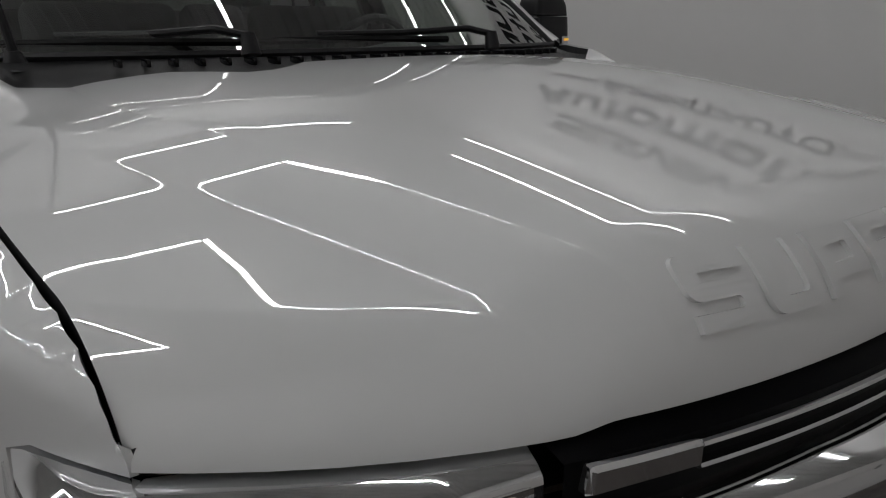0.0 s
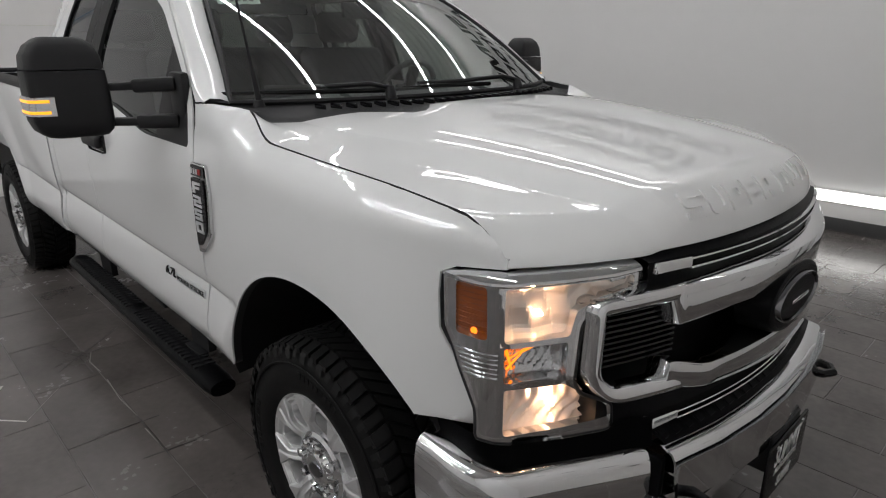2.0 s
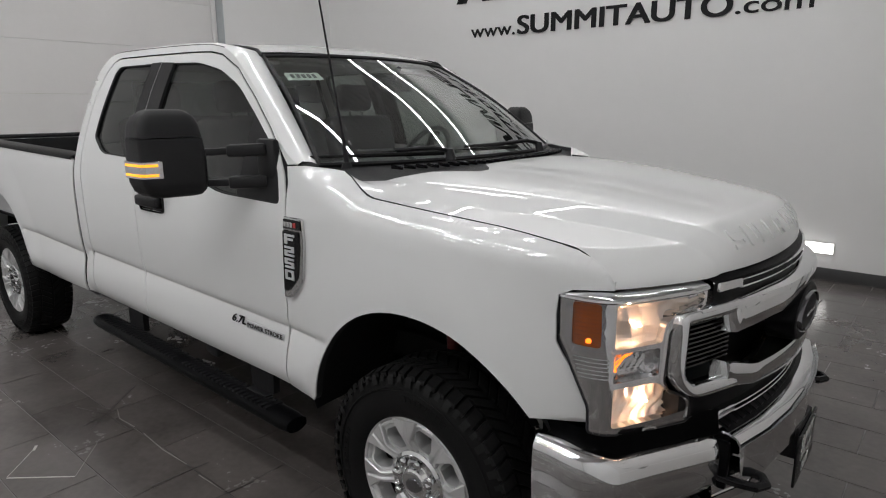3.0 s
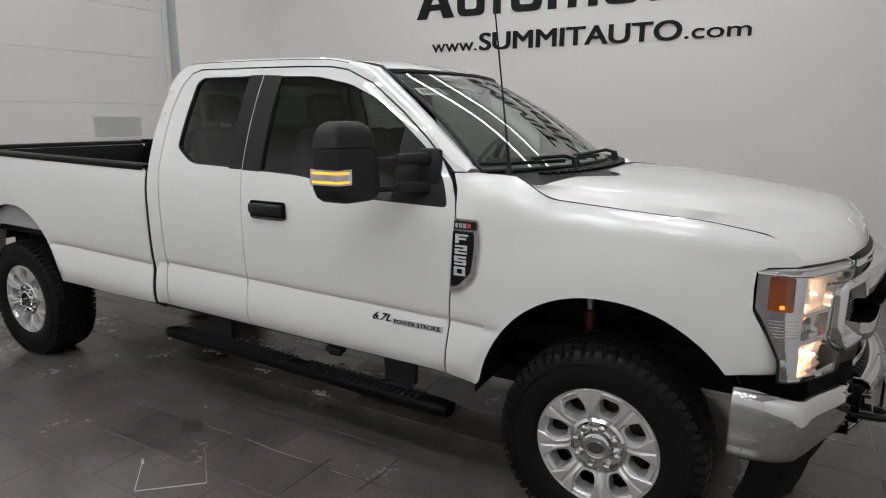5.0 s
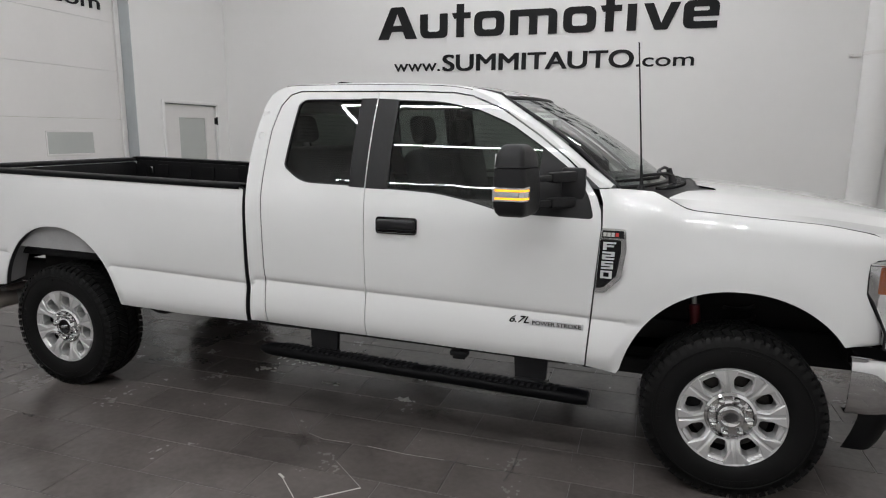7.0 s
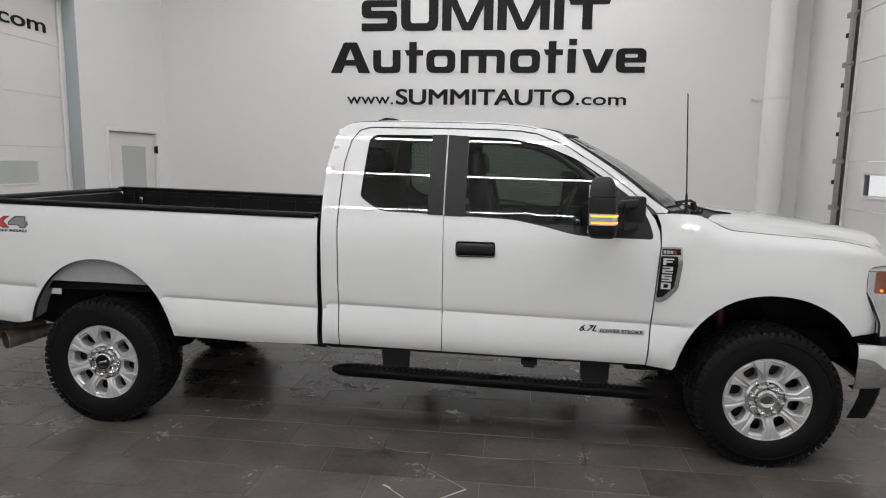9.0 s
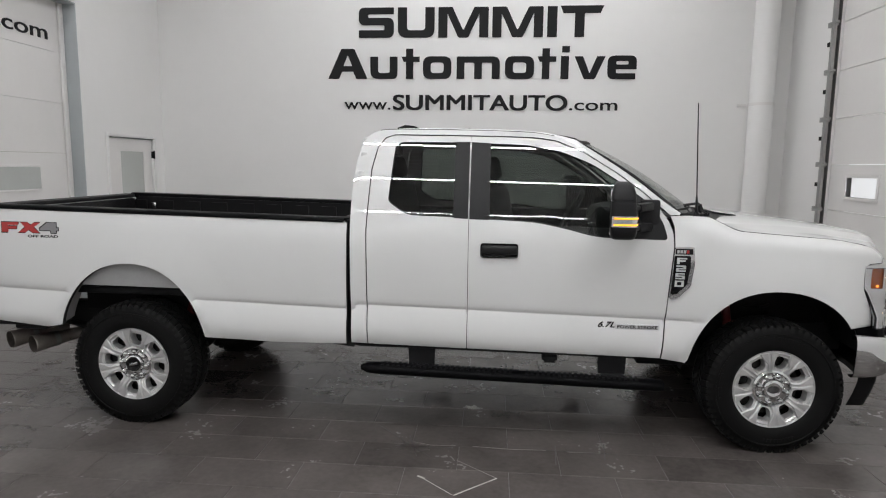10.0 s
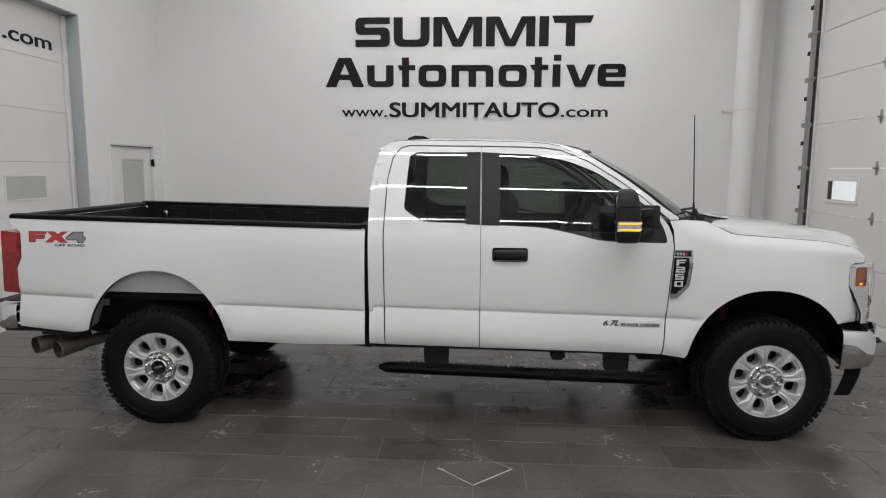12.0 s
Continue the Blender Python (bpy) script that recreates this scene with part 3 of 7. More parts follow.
    # jamb lining
    for nm, lo, hi in (("trim", (WALL_L - 0.19, 2.764, 0), (WALL_L - 0.001, 2.7775, 3.686)), ("trim", (WALL_L - 0.19, -1.59, 3.686), (WALL_L - 0.001, 2.7775, 3.6995))):
        slab(nm, lo, hi, JAMBPAINT, "blue-grey painted lining of the vehicle door opening", "trim", 0.002)
    bm = bmesh.new()
    add_box(bm, (WALL_L - 0.19, 2.69, 0.0), (WALL_L - 0.16, 2.763, 3.68), 0.004)
    for k in range(18):
        add_cyl(bm, (WALL_L - 0.16, 2.735, 0.2 + 0.195 * k), (WALL_L - 0.154, 2.735, 0.2 + 0.195 * k), 0.008, seg=8)
    tagged(part("trim", bm, DOORPAINT), "white riveted door guide strip", "trim", kind="structure")

    # small service door in the west wall
    door = tagged(new("door_1"), "white flush service door with a frosted grey glass panel", "door", kind="structure")
    door.location = (WALL_L - 0.03, 0, 0)
    bm = bmesh.new()
    for lo, hi in (((-0.04, 3.30, 0.01), (0, 3.60, 2.095)), ((-0.04, 4.17, 0.01), (0, 4.39, 2.095)), ((-0.04, 3.60, 1.92), (0, 4.17, 2.095)), ((-0.04, 3.60, 0.01), (0, 4.17, 0.35))):
        add_box(bm, lo, hi)
    part("door_leaf", bm, DOORPAINT, door, "", False)
    bm = bmesh.new()
    add_box(bm, (-0.025, 3.60, 0.35), (-0.012, 4.17, 1.92))
    part("glass_panel", bm, GREYPANE, door, "frosted grey glass", False)
    for z in (1.88, 0.30):
        bm = bmesh.new()
        add_cyl(bm, (0.035, 4.41, z - 0.06), (0.035, 4.41, z + 0.06), 0.012, seg=12)
        add_box(bm, (0.0, 4.385, z - 0.05), (0.033, 4.415, z + 0.05), 0.002)
        part("hinge", bm, GLOSSBLK, door, "dark hinge")
    bm = bmesh.new()
    add_box(bm, (WALL_L, 3.235, 0), (WALL_L + 0.012, 3.287, 2.165), 0.003)
    add_box(bm, (WALL_L, 4.425, 0), (WALL_L + 0.012, 4.47, 2.165), 0.003)
    add_box(bm, (WALL_L, 3.287, 2.12), (WALL_L + 0.012, 4.425, 2.165), 0.003)
    tagged(part("trim", bm, WALLPAINT), "white door casing", "trim", kind="structure")
    bm = bmesh.new()
    add_box(bm, (WALL_L + 0.002, 3.31, 2.105), (WALL_L + 0.012, 4.39, 2.1105))
    tagged(part("trim", bm, GLOSSBLK), "thin dark strip over the service door", "trim", kind="structure")

    # east sectional door with its track
    over = tagged(new("overhead_door_east"), "white sectional vehicle door with hinges and one small window", "garage door", kind="structure")
    over.location = (WALL_R + 0.03, 0, 0)
    seams = [0.0, 0.15, 0.72, 1.283, 1.845, 2.404, 2.985, 3.56, 4.13]
    for i, (z0, z1) in enumerate(zip(seams, seams[1:])):
        bm = bmesh.new()
        if abs(z0 - 1.283) < 0.01:
            for lo, hi in (((0, -0.9, z0 + 0.004), (0.05, 2.43, z1 - 0.004)), ((0, 3.03, z0 + 0.004), (0.05, 3.43, z1 - 0.004)),
                           ((0, 2.43, z0 + 0.004), (0.05, 3.03, 1.46)), ((0, 2.43, 1.69), (0.05, 3.03, z1 - 0.004))):
                add_box(bm, lo, hi)
        else:
            add_box(bm, (0, -0.9, z0 + 0.004), (0.05, 3.43, z1 - 0.004), 0.003)
        part("panel", bm, DOORPAINT, over, "", False)
    bm = bmesh.new()
    for lo, hi in (((-0.012, 2.39, 1.42), (0.052, 3.07, 1.46)), ((-0.012, 2.39, 1.69), (0.052, 3.07, 1.73)), ((-0.012, 2.39, 1.46), (0.052, 2.43, 1.69)), ((-0.012, 3.03, 1.46), (0.052, 3.07, 1.69))):
        add_box(bm, lo, hi, 0.003)
    wf = part("window_frame", bm, DOORPAINT, over)
    bm = bmesh.new()
    add_box(bm, (0.02, 2.43, 1.46), (0.026, 3.03, 1.69))
    pane = part("pane", bm, LENS, wf, "clear pane to the bright outside", False)
    pane.visible_shadow = False
    for y in (2.1, 0.9, -0.3):
        for z in seams[2:-1]:
            bm = bmesh.new()
            add_cyl(bm, (-0.02, y - 0.035, z), (-0.02, y + 0.035, z), 0.011, seg=10)
            for s in (-1, 1):
                prism(bm, [(-0.03, 0), (0.03, 0), (0.012, s * 0.075), (-0.012, s * 0.075)], -0.008, -0.001, lambda u, v, d, y=y, z=z: (d, y + u, z + v))
            part("hinge", bm, GALV, over, "galvanised hinge")
    track = tagged(new("door_track"), "galvanised steel door track with roller brackets along the wall", "door track")
    track.location = (WALL_R - 0.001, 3.52, 0)
    bm = bmesh.new()
    add_box(bm, (-0.012, -0.085, 0), (0, 0.085, 4.4))
    part("angle_iron", bm, DARKSTEEL, track, "", False)
    bm = bmesh.new()
    add_box(bm, (-0.075, -0.075, 0.0), (-0.07, -0.02, 4.4))
    add_box(bm, (-0.075, -0.08, 0.0), (-0.04, -0.075, 4.4))
    add_box(bm, (-0.075, -0.02, 0.0), (-0.04, -0.015, 4.4))
    part("rail", bm, GALV, track, "galvanised steel rail", False)
    bm = bmesh.new()
    add_box(bm, (-0.03, 0.045, 0.0), (-0.013, 0.068, 4.4))
    part("edge_seal", bm, CHASSIS, track, "black rubber seal", False)
    for z in seams[2:-1]:
        bm = bmesh.new()
        add_box(bm, (-0.06, -0.06, z - 0.03), (-0.0125, 0.11, z + 0.03), 0.004)
        add_cyl(bm, (-0.06, -0.14, z), (-0.06, 0.02, z), 0.018, seg=12)
        part("roller_bracket", bm, GALV, track)
    for k in range(7):
        bm = bmesh.new()
        add_box(bm, (-0.07, -0.02, 0.42 + 0.575 * k), (-0.0125, 0.07, 0.47 + 0.575 * k), 0.004)
        part("track_clip", bm, CHASSIS, track)
    # bright yard outside the small window, its daylight put in as the sheet's own glow
    bm = bmesh.new()
    add_box(bm, (WALL_R + 2.0, -4, 0), (WALL_R + 2.05, 16, 5))
    tagged(part("backdrop", bm, material("glowing_yard_sheet", (0.6, 0.62, 0.6), 0.8, var=0.4, var_scale=0.8, emit=(0.95, 0.93, 0.92), emit_power=0.75), None, "", False), "pale glowing sheet standing for the daylit yard outside the door window", "backdrop", kind="structure")
    bm = bmesh.new()
    add_box(bm, (WALL_R + 0.26, -60, -0.10), (90, 60, -0.05))
    tagged(part("ground", bm, material("yard_concrete", (0.32, 0.32, 0.31), 0.8, var=0.15, var_scale=0.5), None, "", False), "pale concrete yard outside", "ground", kind="structure")

    # ceiling lights: rows of linear fittings, with the added west line among them
    def fitting(x, y, turn, length):
        fit = tagged(new("ceiling_light"), "long narrow white linear ceiling light, lit", "ceiling light", "rows of linear ceiling lights")
        fit.matrix_basis = pose(x, y, CEIL, 0, 0, turn)
        h = length / 2
        bm = bmesh.new()
        add_box(bm, (-h + 0.004, -0.034, -0.07), (h - 0.004, 0.034, -0.001), 0.004)
        part("housing", bm, DOORPAINT, fit)
        bm = bmesh.new()
        add_box(bm, (-h + 0.008, -0.026, -0.09), (h - 0.008, 0.026, -0.0705))
        part("diffuser", bm, STRIP, fit, "glowing white diffuser", False)

    for x0, y0, x1, y1, watts in STRIP_LINES:
        long, turn = math.hypot(x1 - x0, y1 - y0), (90 if x0 == x1 else 0)
        n = max(1, round(long / 1.8))
        for k in range(n):
            t = (k + 0.5) / n
            fitting(lerp(x0, x1, t), lerp(y0, y1, t), turn, long / n)
        lamp = bpy.data.lights.new("strip_light", "AREA")
        lamp.shape, lamp.size, lamp.size_y, lamp.energy, lamp.color = "RECTANGLE", long, 0.052, watts, (0.985, 0.985, 1.0)
        new("strip_light", lamp).matrix_basis = pose((x0 + x1) / 2, (y0 + y1) / 2, CEIL - 0.092, 0, 0, turn)


build_room()


# ---- marks and litter on the floor ----
def floor_mark(name, pts, wide, mat, label, category, z=0.0045):
    bm = bmesh.new()
    run = [Vector((*p, 0)) for p in pts]
    for a, b in zip(run, run[1:]):
        d = (b - a).normalized()
        n = Vector((-d.y, d.x, 0)) * wide / 2
        q = [a + n, b + n, b - n, a - n]
        lo = [bm.verts.new((p.x, p.y, z)) for p in q]
        hi = [bm.verts.new((p.x, p.y, z + 0.0012)) for p in q]
        bm.faces.new(hi)
        bm.faces.new(lo[::-1])
        for i in range(4):
            bm.faces.new((lo[i], lo[(i + 1) % 4], hi[(i + 1) % 4], hi[i]))
    return tagged(part(name, bm, mat, None, "", False), label, category)


def crumbs(name, centre, spread, count, size, mat, label, seed):
    rnd = random.Random(seed)
    bm = bmesh.new()
    for _ in range(count):
        x = centre[0] + rnd.gauss(0, spread[0])
        y = centre[1] + rnd.gauss(0, spread[1])
        s = size * rnd.uniform(0.4, 1.3)
        h = s * rnd.uniform(0.15, 0.35)
        vs = bmesh.ops.create_icosphere(bm, subdivisions=1, radius=1.0)["verts"]
        a = rnd.uniform(0, 3.1)
        for v in vs:
            p = Vector((v.co.x * s * 1.6, v.co.y * s * 0.7, v.co.z * h)) * rnd.uniform(0.75, 1.15)
            v.co = Vector((x + p.x * math.cos(a) - p.y * math.sin(a), y + p.x * math.sin(a) + p.y * math.cos(a), 0.004 + max(0.0, p.z + h * 0.5)))
    return tagged(part(name, bm, mat), label, "dirt", kind="stuff")


floor_mark("tape_mark", [(-1.945, -1.657), (-1.71, -1.445)], 0.008, TAPE, "pale adhesive tape strip stuck on the tiles", "floor mark")
floor_mark("tape_mark", [(-2.155, -1.465), (-1.952, -1.653)], 0.004, TAPE, "thin worn strip of pale tape on the tiles", "floor mark")
floor_mark("tape_scrap", [(-2.165, -1.462), (-2.120, -1.490)], 0.013, TAPE, "small curled scrap of pale tape", "floor mark")
floor_mark("tape_trace", [(-1.715, -1.44), (-1.95, -1.25)], 0.004, WORN, "faint pale glue line where tape was peeled off", "floor mark")
floor_mark("scratch", [(-2.50, -0.80), (-2.30, -1.02), (-2.12, -1.22)], 0.0055, SCUFF, "dark scratch across the tiles", "scratch")
floor_mark("scratch", [(-2.28, -0.93), (-2.235, -1.09), (-2.20, -1.22)], 0.0066, SCUFF, "dark scratch across the tiles", "scratch")
floor_mark("scratch", [(-2.46, -1.16), (-2.23, -1.085), (-1.99, -1.08)], 0.0055, SCUFF, "dark scratch along a tile joint", "scratch")
floor_mark("scratch", [(-1.99, -1.10), (-1.99, -1.03)], 0.0039, SCUFF, "short dark scratch across a tile joint", "scratch")
floor_mark("scratch", [(-1.355, -1.25), (-1.335, -0.98)], 0.0066, SCUFF, "dark scratch along a tile joint", "scratch")
floor_mark("scratch", [(-1.05, -1.15), (-1.02, -0.93)], 0.0066, SCUFF, "dark scratch along a tile joint", "scratch")
floor_mark("scratch", [(-0.752, -0.70), (-0.745, -0.85)], 0.0039, SCUFF, "dark scratch along a tile joint", "scratch")
floor_mark("scratch", [(-1.40, -1.055), (-1.00, -1.06)], 0.0055, SCUFF, "dark scratch along a tile joint", "scratch")
floor_mark("chipped_joint", [(-2.25, -1.02), (-2.13, -1.06), (-1.97, -1.05)], 0.005, WORN, "chipped pale tile joint", "chipped joint")
floor_mark("chipped_joint", [(-1.86, -1.05), (-1.62, -1.065), (-1.40, -1.055)], 0.005, WORN, "chipped pale tile joint", "chipped joint")
floor_mark("chipped_joint", [(-1.27, -1.065), (-1.06, -1.06)], 0.005, WORN, "chipped pale tile joint", "chipped joint")
# dark stain where the scratches cross
bm = bmesh.new()
_rnd = random.Random(21)
_ring = [bm.verts.new((-2.235 + (0.08 + 0.05 * _rnd.random()) * math.cos(k / 28 * 2 * math.pi), -1.10 + (0.04 + 0.04 * _rnd.random()) * math.sin(k / 28 * 2 * math.pi), 0.0046)) for k in range(28)]
bm.faces.new(_ring)
tagged(part("stain", bm, STAIN, None, "", False), "dark uneven stain on the floor tiles", "stain")
crumbs("dirt", (-1.645, -0.50), (0.055, 0.03), 34, 0.017, LITTER, "dark clump of dried mud on the tiles", 1)
crumbs("dirt", (-1.90, -0.40), (0.035, 0.015), 7, 0.022, FLAKE, "pale flakes of dried mud on the tiles", 2)
crumbs("dirt", (-2.85, 0.02), (0.18, 0.06), 48, 0.013, FLAKE, "pale flakes of dried mud on the tiles", 3)
crumbs("dirt", (-1.95, 0.02), (0.11, 0.035), 30, 0.013, FLAKE, "pale flakes of dried mud on the tiles", 4)
crumbs("dirt", (-3.05, -0.25), (0.05, 0.02), 9, 0.019, FLAKE, "pale flakes of dried mud on the tiles", 5)
crumbs("dirt", (-2.45, -0.32), (0.05, 0.01), 6, 0.02, FLAKE, "pale flakes of dried mud on the tiles", 6)
crumbs("dirt", (-0.66, -0.95), (0.05, 0.06), 30, 0.006, LITTER, "fine dark grit on the tiles", 7)
crumbs("dirt", (-2.27, -1.10), (0.10, 0.06), 40, 0.005, LITTER, "fine dark grit on the tiles", 8)


# ---- the pickup truck: x forward, y across from its middle, z up ----
truck = tagged(new("pickup_truck"), "white four-door pickup truck with a long open bed and lit headlamps", "truck")
truck.location = (0, TRUCK_Y, 0)

WHEEL_R, HUB_Z, FRONT_X, REAR_X = 0.424, 0.418, 0.0, -4.171

def part_empty(name, parent, label=""):
    ob = new(name)
    ob.parent = parent
    if label:
        ob["label"] = label
    return ob


def PROFILE(h, fold=1.0):
    """Half width of the flank by height over the crease line: rocker, folded crease, door skin and leaning glass. fold: how much of the crease is left."""
    if fold < 1 and h < 0.2:
        plain = 0.9648 + 0.024 * (h - 0.2) - 0.35 * max(0.0, -h - 0.10) ** 2
        return plain if fold <= 0 else lerp(plain, PROFILE(h), fold)
    if h < 0:
        return 0.9435 + 0.024 * (1 - max(0.0, 1 + h / 0.16) ** 1.6) - 3.2 * max(0.0, -h - 0.17) ** 2
    w = 0.966 - 0.12 * (min(h, 0.40) - 0.30) ** 2 - 0.0115 * math.exp(-h / 0.013)
    if h > 0.40:
        q = min(h, 0.58) - 0.40
        w -= 0.75 * q * q
    if h > 0.58:
        q = h - 0.58
        w -= 0.27 * q + 0.27 * q * q
    return w


def crease(x):
    return 0.836 + 0.022 * (-0.643 - x) if x > -2.64 else 0.846 + 0.0315 * (-2.69 - x)


def arch(x0, x, z, a_rear, a_front, b):
    dx = x - x0
    return math.hypot(dx / (a_front if dx > 0 else a_rear), (z - 0.42) / b)


def half_width(x, z):
    # the crease dies out and the skin stands proud round the wheel openings
    fold, proud = 1.0, 0.0
    for x0, ar, af, b in ((FRONT_X - 0.01, 0.545, 0.575, 0.622), (REAR_X + 0.005, 0.545, 0.535, 0.695)):
        q = arch(x0, x, z, ar, af, b)
        if q < 1.6:
            fold = min(fold, step(0.98, 1.10, q))
            proud += 0.011 * (1 - step(1.06, 1.50, q))
    w = PROFILE(z - crease(x), fold) + proud
    # nose tapers
    if x > 0.25:
        w -= 0.90 * (x - 0.25) ** 2
    # fender top rolls over to the bonnet line
    if x > -0.66:
        zs = SEAM_Z(x)
        t = max(0.0, (z - 1.21) / max(0.02, zs - 1.21))
        if t > 0:
            full = PROFILE(z - crease(x)) - (0.90 * (x - 0.25) ** 2 if x > 0.25 else 0)
            side0 = PROFILE(1.21 - crease(x)) - (0.90 * (x - 0.25) ** 2 if x > 0.25 else 0)
            k = step(-0.66, -0.40, x)
            w = lerp(full, side0 - (side0 - SEAM_W(x)) * min(1, t) ** 5.5, k) + proud * (1 - min(1, t) ** 2)
    # tail narrows a touch
    if x < -4.9:
        w -= 0.25 * (x + 4.9) ** 2
    return w


SEAM_Z = smooth_curve([(-0.70, 1.485), (-0.42, 1.480), (-0.262, 1.397), (0.0, 1.378), (0.328, 1.356), (0.50, 1.325), (0.557, 1.308), (0.61, 1.275), (0.64, 1.234), (0.68, 1.18)], 0.03)
SEAM_W = smooth_curve([(-0.70, 0.845), (-0.42, 0.851), (-0.262, 0.897), (0.0, 0.893), (0.328, 0.884), (0.50, 0.855), (0.557, 0.842), (0.61, 0.838), (0.64, 0.835), (0.68, 0.832)], 0.05)


def flank(x, z):
    return (x, -half_width(x, z), z)


def arch_line(x0, a_rear, a_front, b, z_rear, z_front, n=26):
    """The wheel opening, from its rear foot over the top to its front foot."""
    t0 = math.pi - math.asin(min(1, max(-0.9, (z_rear - 0.42) / b)))
    t1 = math.asin(min(1, max(-0.9, (z_front - 0.42) / b)))
    out = []
    for k in range(n + 1):
        t = lerp(t0, t1, k / n)
        c, s = math.cos(t), math.sin(t)
        q = 2 / 2.15
        cx = math.copysign(abs(c) ** q, c)
        sz = math.copysign(abs(s) ** q, s)
        out.append((x0 + (a_front if c > 0 else a_rear) * cx, 0.42 + b * sz))
    return out


FRONT_ARCH = arch_line(FRONT_X - 0.01, 0.535, 0.562, 0.618, 0.575, 0.80)
REAR_ARCH = arch_line(REAR_X + 0.005, 0.525, 0.525, 0.690, 0.660, 0.607)

SEAM_RUN = [(x, SEAM_Z(x) - 0.0005) for x in (-0.47, -0.42, -0.38, -0.34, -0.30, -0.27, -0.24, -0.20, -0.10, 0.0, 0.10, 0.20, 0.30, 0.36, 0.42, 0.48, 0.53, 0.57, 0.60, 0.62)]
FENDER = ([(-0.692, 0.588), (-0.667, 1.007), (-0.647, 1.31), (-0.652, 1.42), (-0.675, 1.484), (-0.58, 1.489)] + SEAM_RUN + [(0.634, 1.236), (0.635, 1.213), (0.540, 1.212), (0.504, 1.196), (0.500, 1.14), (0.503, 1.06), (0.521, 1.022),
           (0.591, 0.90), (0.604, 0.815)] + FRONT_ARCH[::-1] + [(-0.545, 0.566)])
DOOR_TOP = [(-1.917, 1.966), (-1.65, 1.962), (-1.48, 1.955), (-1.371, 1.937), (-1.20, 1.868), (-0.995, 1.737), (-0.84, 1.622), (-0.747, 1.538), (-0.685, 1.45), (-0.660, 1.38)]
FRONT_DOOR = [(-0.700, 0.590), (-1.20, 0.596), (-1.914, 0.607)] + DOOR_TOP + [(-0.654, 1.308), (-0.674, 1.007)]
FRONT_WINDOW = rounded([(-1.905, 1.449), (-1.905, 1.925), (-1.554, 1.914), (-1.331, 1.872), (-1.144, 1.797), (-0.955, 1.674), (-0.803, 1.562), (-0.722, 1.455), (-0.690, 1.338),
                        (-1.127, 1.347), (-1.316, 1.396), (-1.505, 1.432)], [0, 0.02, 0.05, 0.05, 0.05, 0.05, 0.03, 0.05, 0.03, 0.08, 0.08, 0.08])
REAR_DOOR = [(-1.919, 0.607), (-2.560, 0.617), (-2.567, 1.36), (-2.550, 1.75), (-2.520, 1.890), (-2.475, 1.950), (-2.415, 1.969), (-1.919, 1.966)]
REAR_WINDOW = rounded([(-1.930, 1.452), (-1.930, 1.927), (-2.372, 1.927), (-2.41, 1.895), (-2.437, 1.545), (-2.311, 1.462)], [0, 0, 0.03, 0.03, 0.03, 0.06])
CAB_EDGE = [(-2.668, 0.625), (-2.675, 1.45), (-2.662, 1.75), (-2.635, 1.88), (-2.590, 1.965), (-2.52, 2.000), (-2.40, 2.008), (-1.93, 2.006), (-1.55, 1.996), (-1.38, 1.972),
            (-1.24, 1.915), (-1.00, 1.772), (-0.84, 1.653), (-0.72, 1.548), (-0.62, 1.493)]


def flowing(pts, n=4):
    """A smooth line through the points, n short pieces to each stretch."""
    out = []
    for i in range(len(pts) - 1):
        a, b, c, d = (Vector(pts[min(max(i + k, 0), len(pts) - 1)]) for k in (-1, 0, 1, 2))
        for j in range(n):
            t = j / n
            out.append(tuple(0.5 * (2 * b + (c - a) * t + (2 * a - 5 * b + 4 * c - d) * t * t + (3 * b - a - 3 * c + d) * t ** 3)))
    return out + [tuple(pts[-1])]


CAB_FRAME = flowing(CAB_EDGE) + [(-0.676, 1.490), (-0.742, 1.547), (-0.836, 1.630), (-0.991, 1.745), (-1.197, 1.876), (-1.369, 1.945), (-1.48, 1.963), (-1.65, 1.970), (-1.92, 1.974),
                        (-2.415, 1.977), (-2.480, 1.957), (-2.527, 1.893), (-2.557, 1.75), (-2.574, 1.36), (-2.567, 0.617)]
BED = ([(-2.703, 0.615), (-2.697, 1.405), (-2.72, 1.418), (-5.185, 1.466), (-5.20, 1.44), (-5.13, 1.385), (-5.105, 1.365), (-5.108, 1.19), (-5.150, 1.11), (-5.152, 0.93), (-5.165, 0.695), (-5.10, 0.690), (-4.76, 0.660)]
       + REAR_ARCH + [(-3.20, 0.606)])


# square-cut characters in a field of 100 by 100
BLOCK = {
    "F": [(0, 0), (28, 0), (28, 38), (85, 38), (85, 60), (28, 60), (28, 78), (100, 78), (100, 100), (0, 100)],
    "2": [(0, 0), (100, 0), (100, 22), (28, 22), (28, 39), (100, 39), (100, 100), (0, 100), (0, 78), (72, 78), (72, 61), (0, 61)],
    "5": [(0, 0), (100, 0), (100, 61), (28, 61), (28, 78), (100, 78), (100, 100), (0, 100), (0, 39), (72, 39), (72, 22), (0, 22)],
    "0": [(0, 0), (100, 0), (100, 100), (0, 100), (0, 50.5), (26, 50.5), (26, 78), (74, 78), (74, 22), (26, 22), (26, 49.5), (0, 49.5)],
}


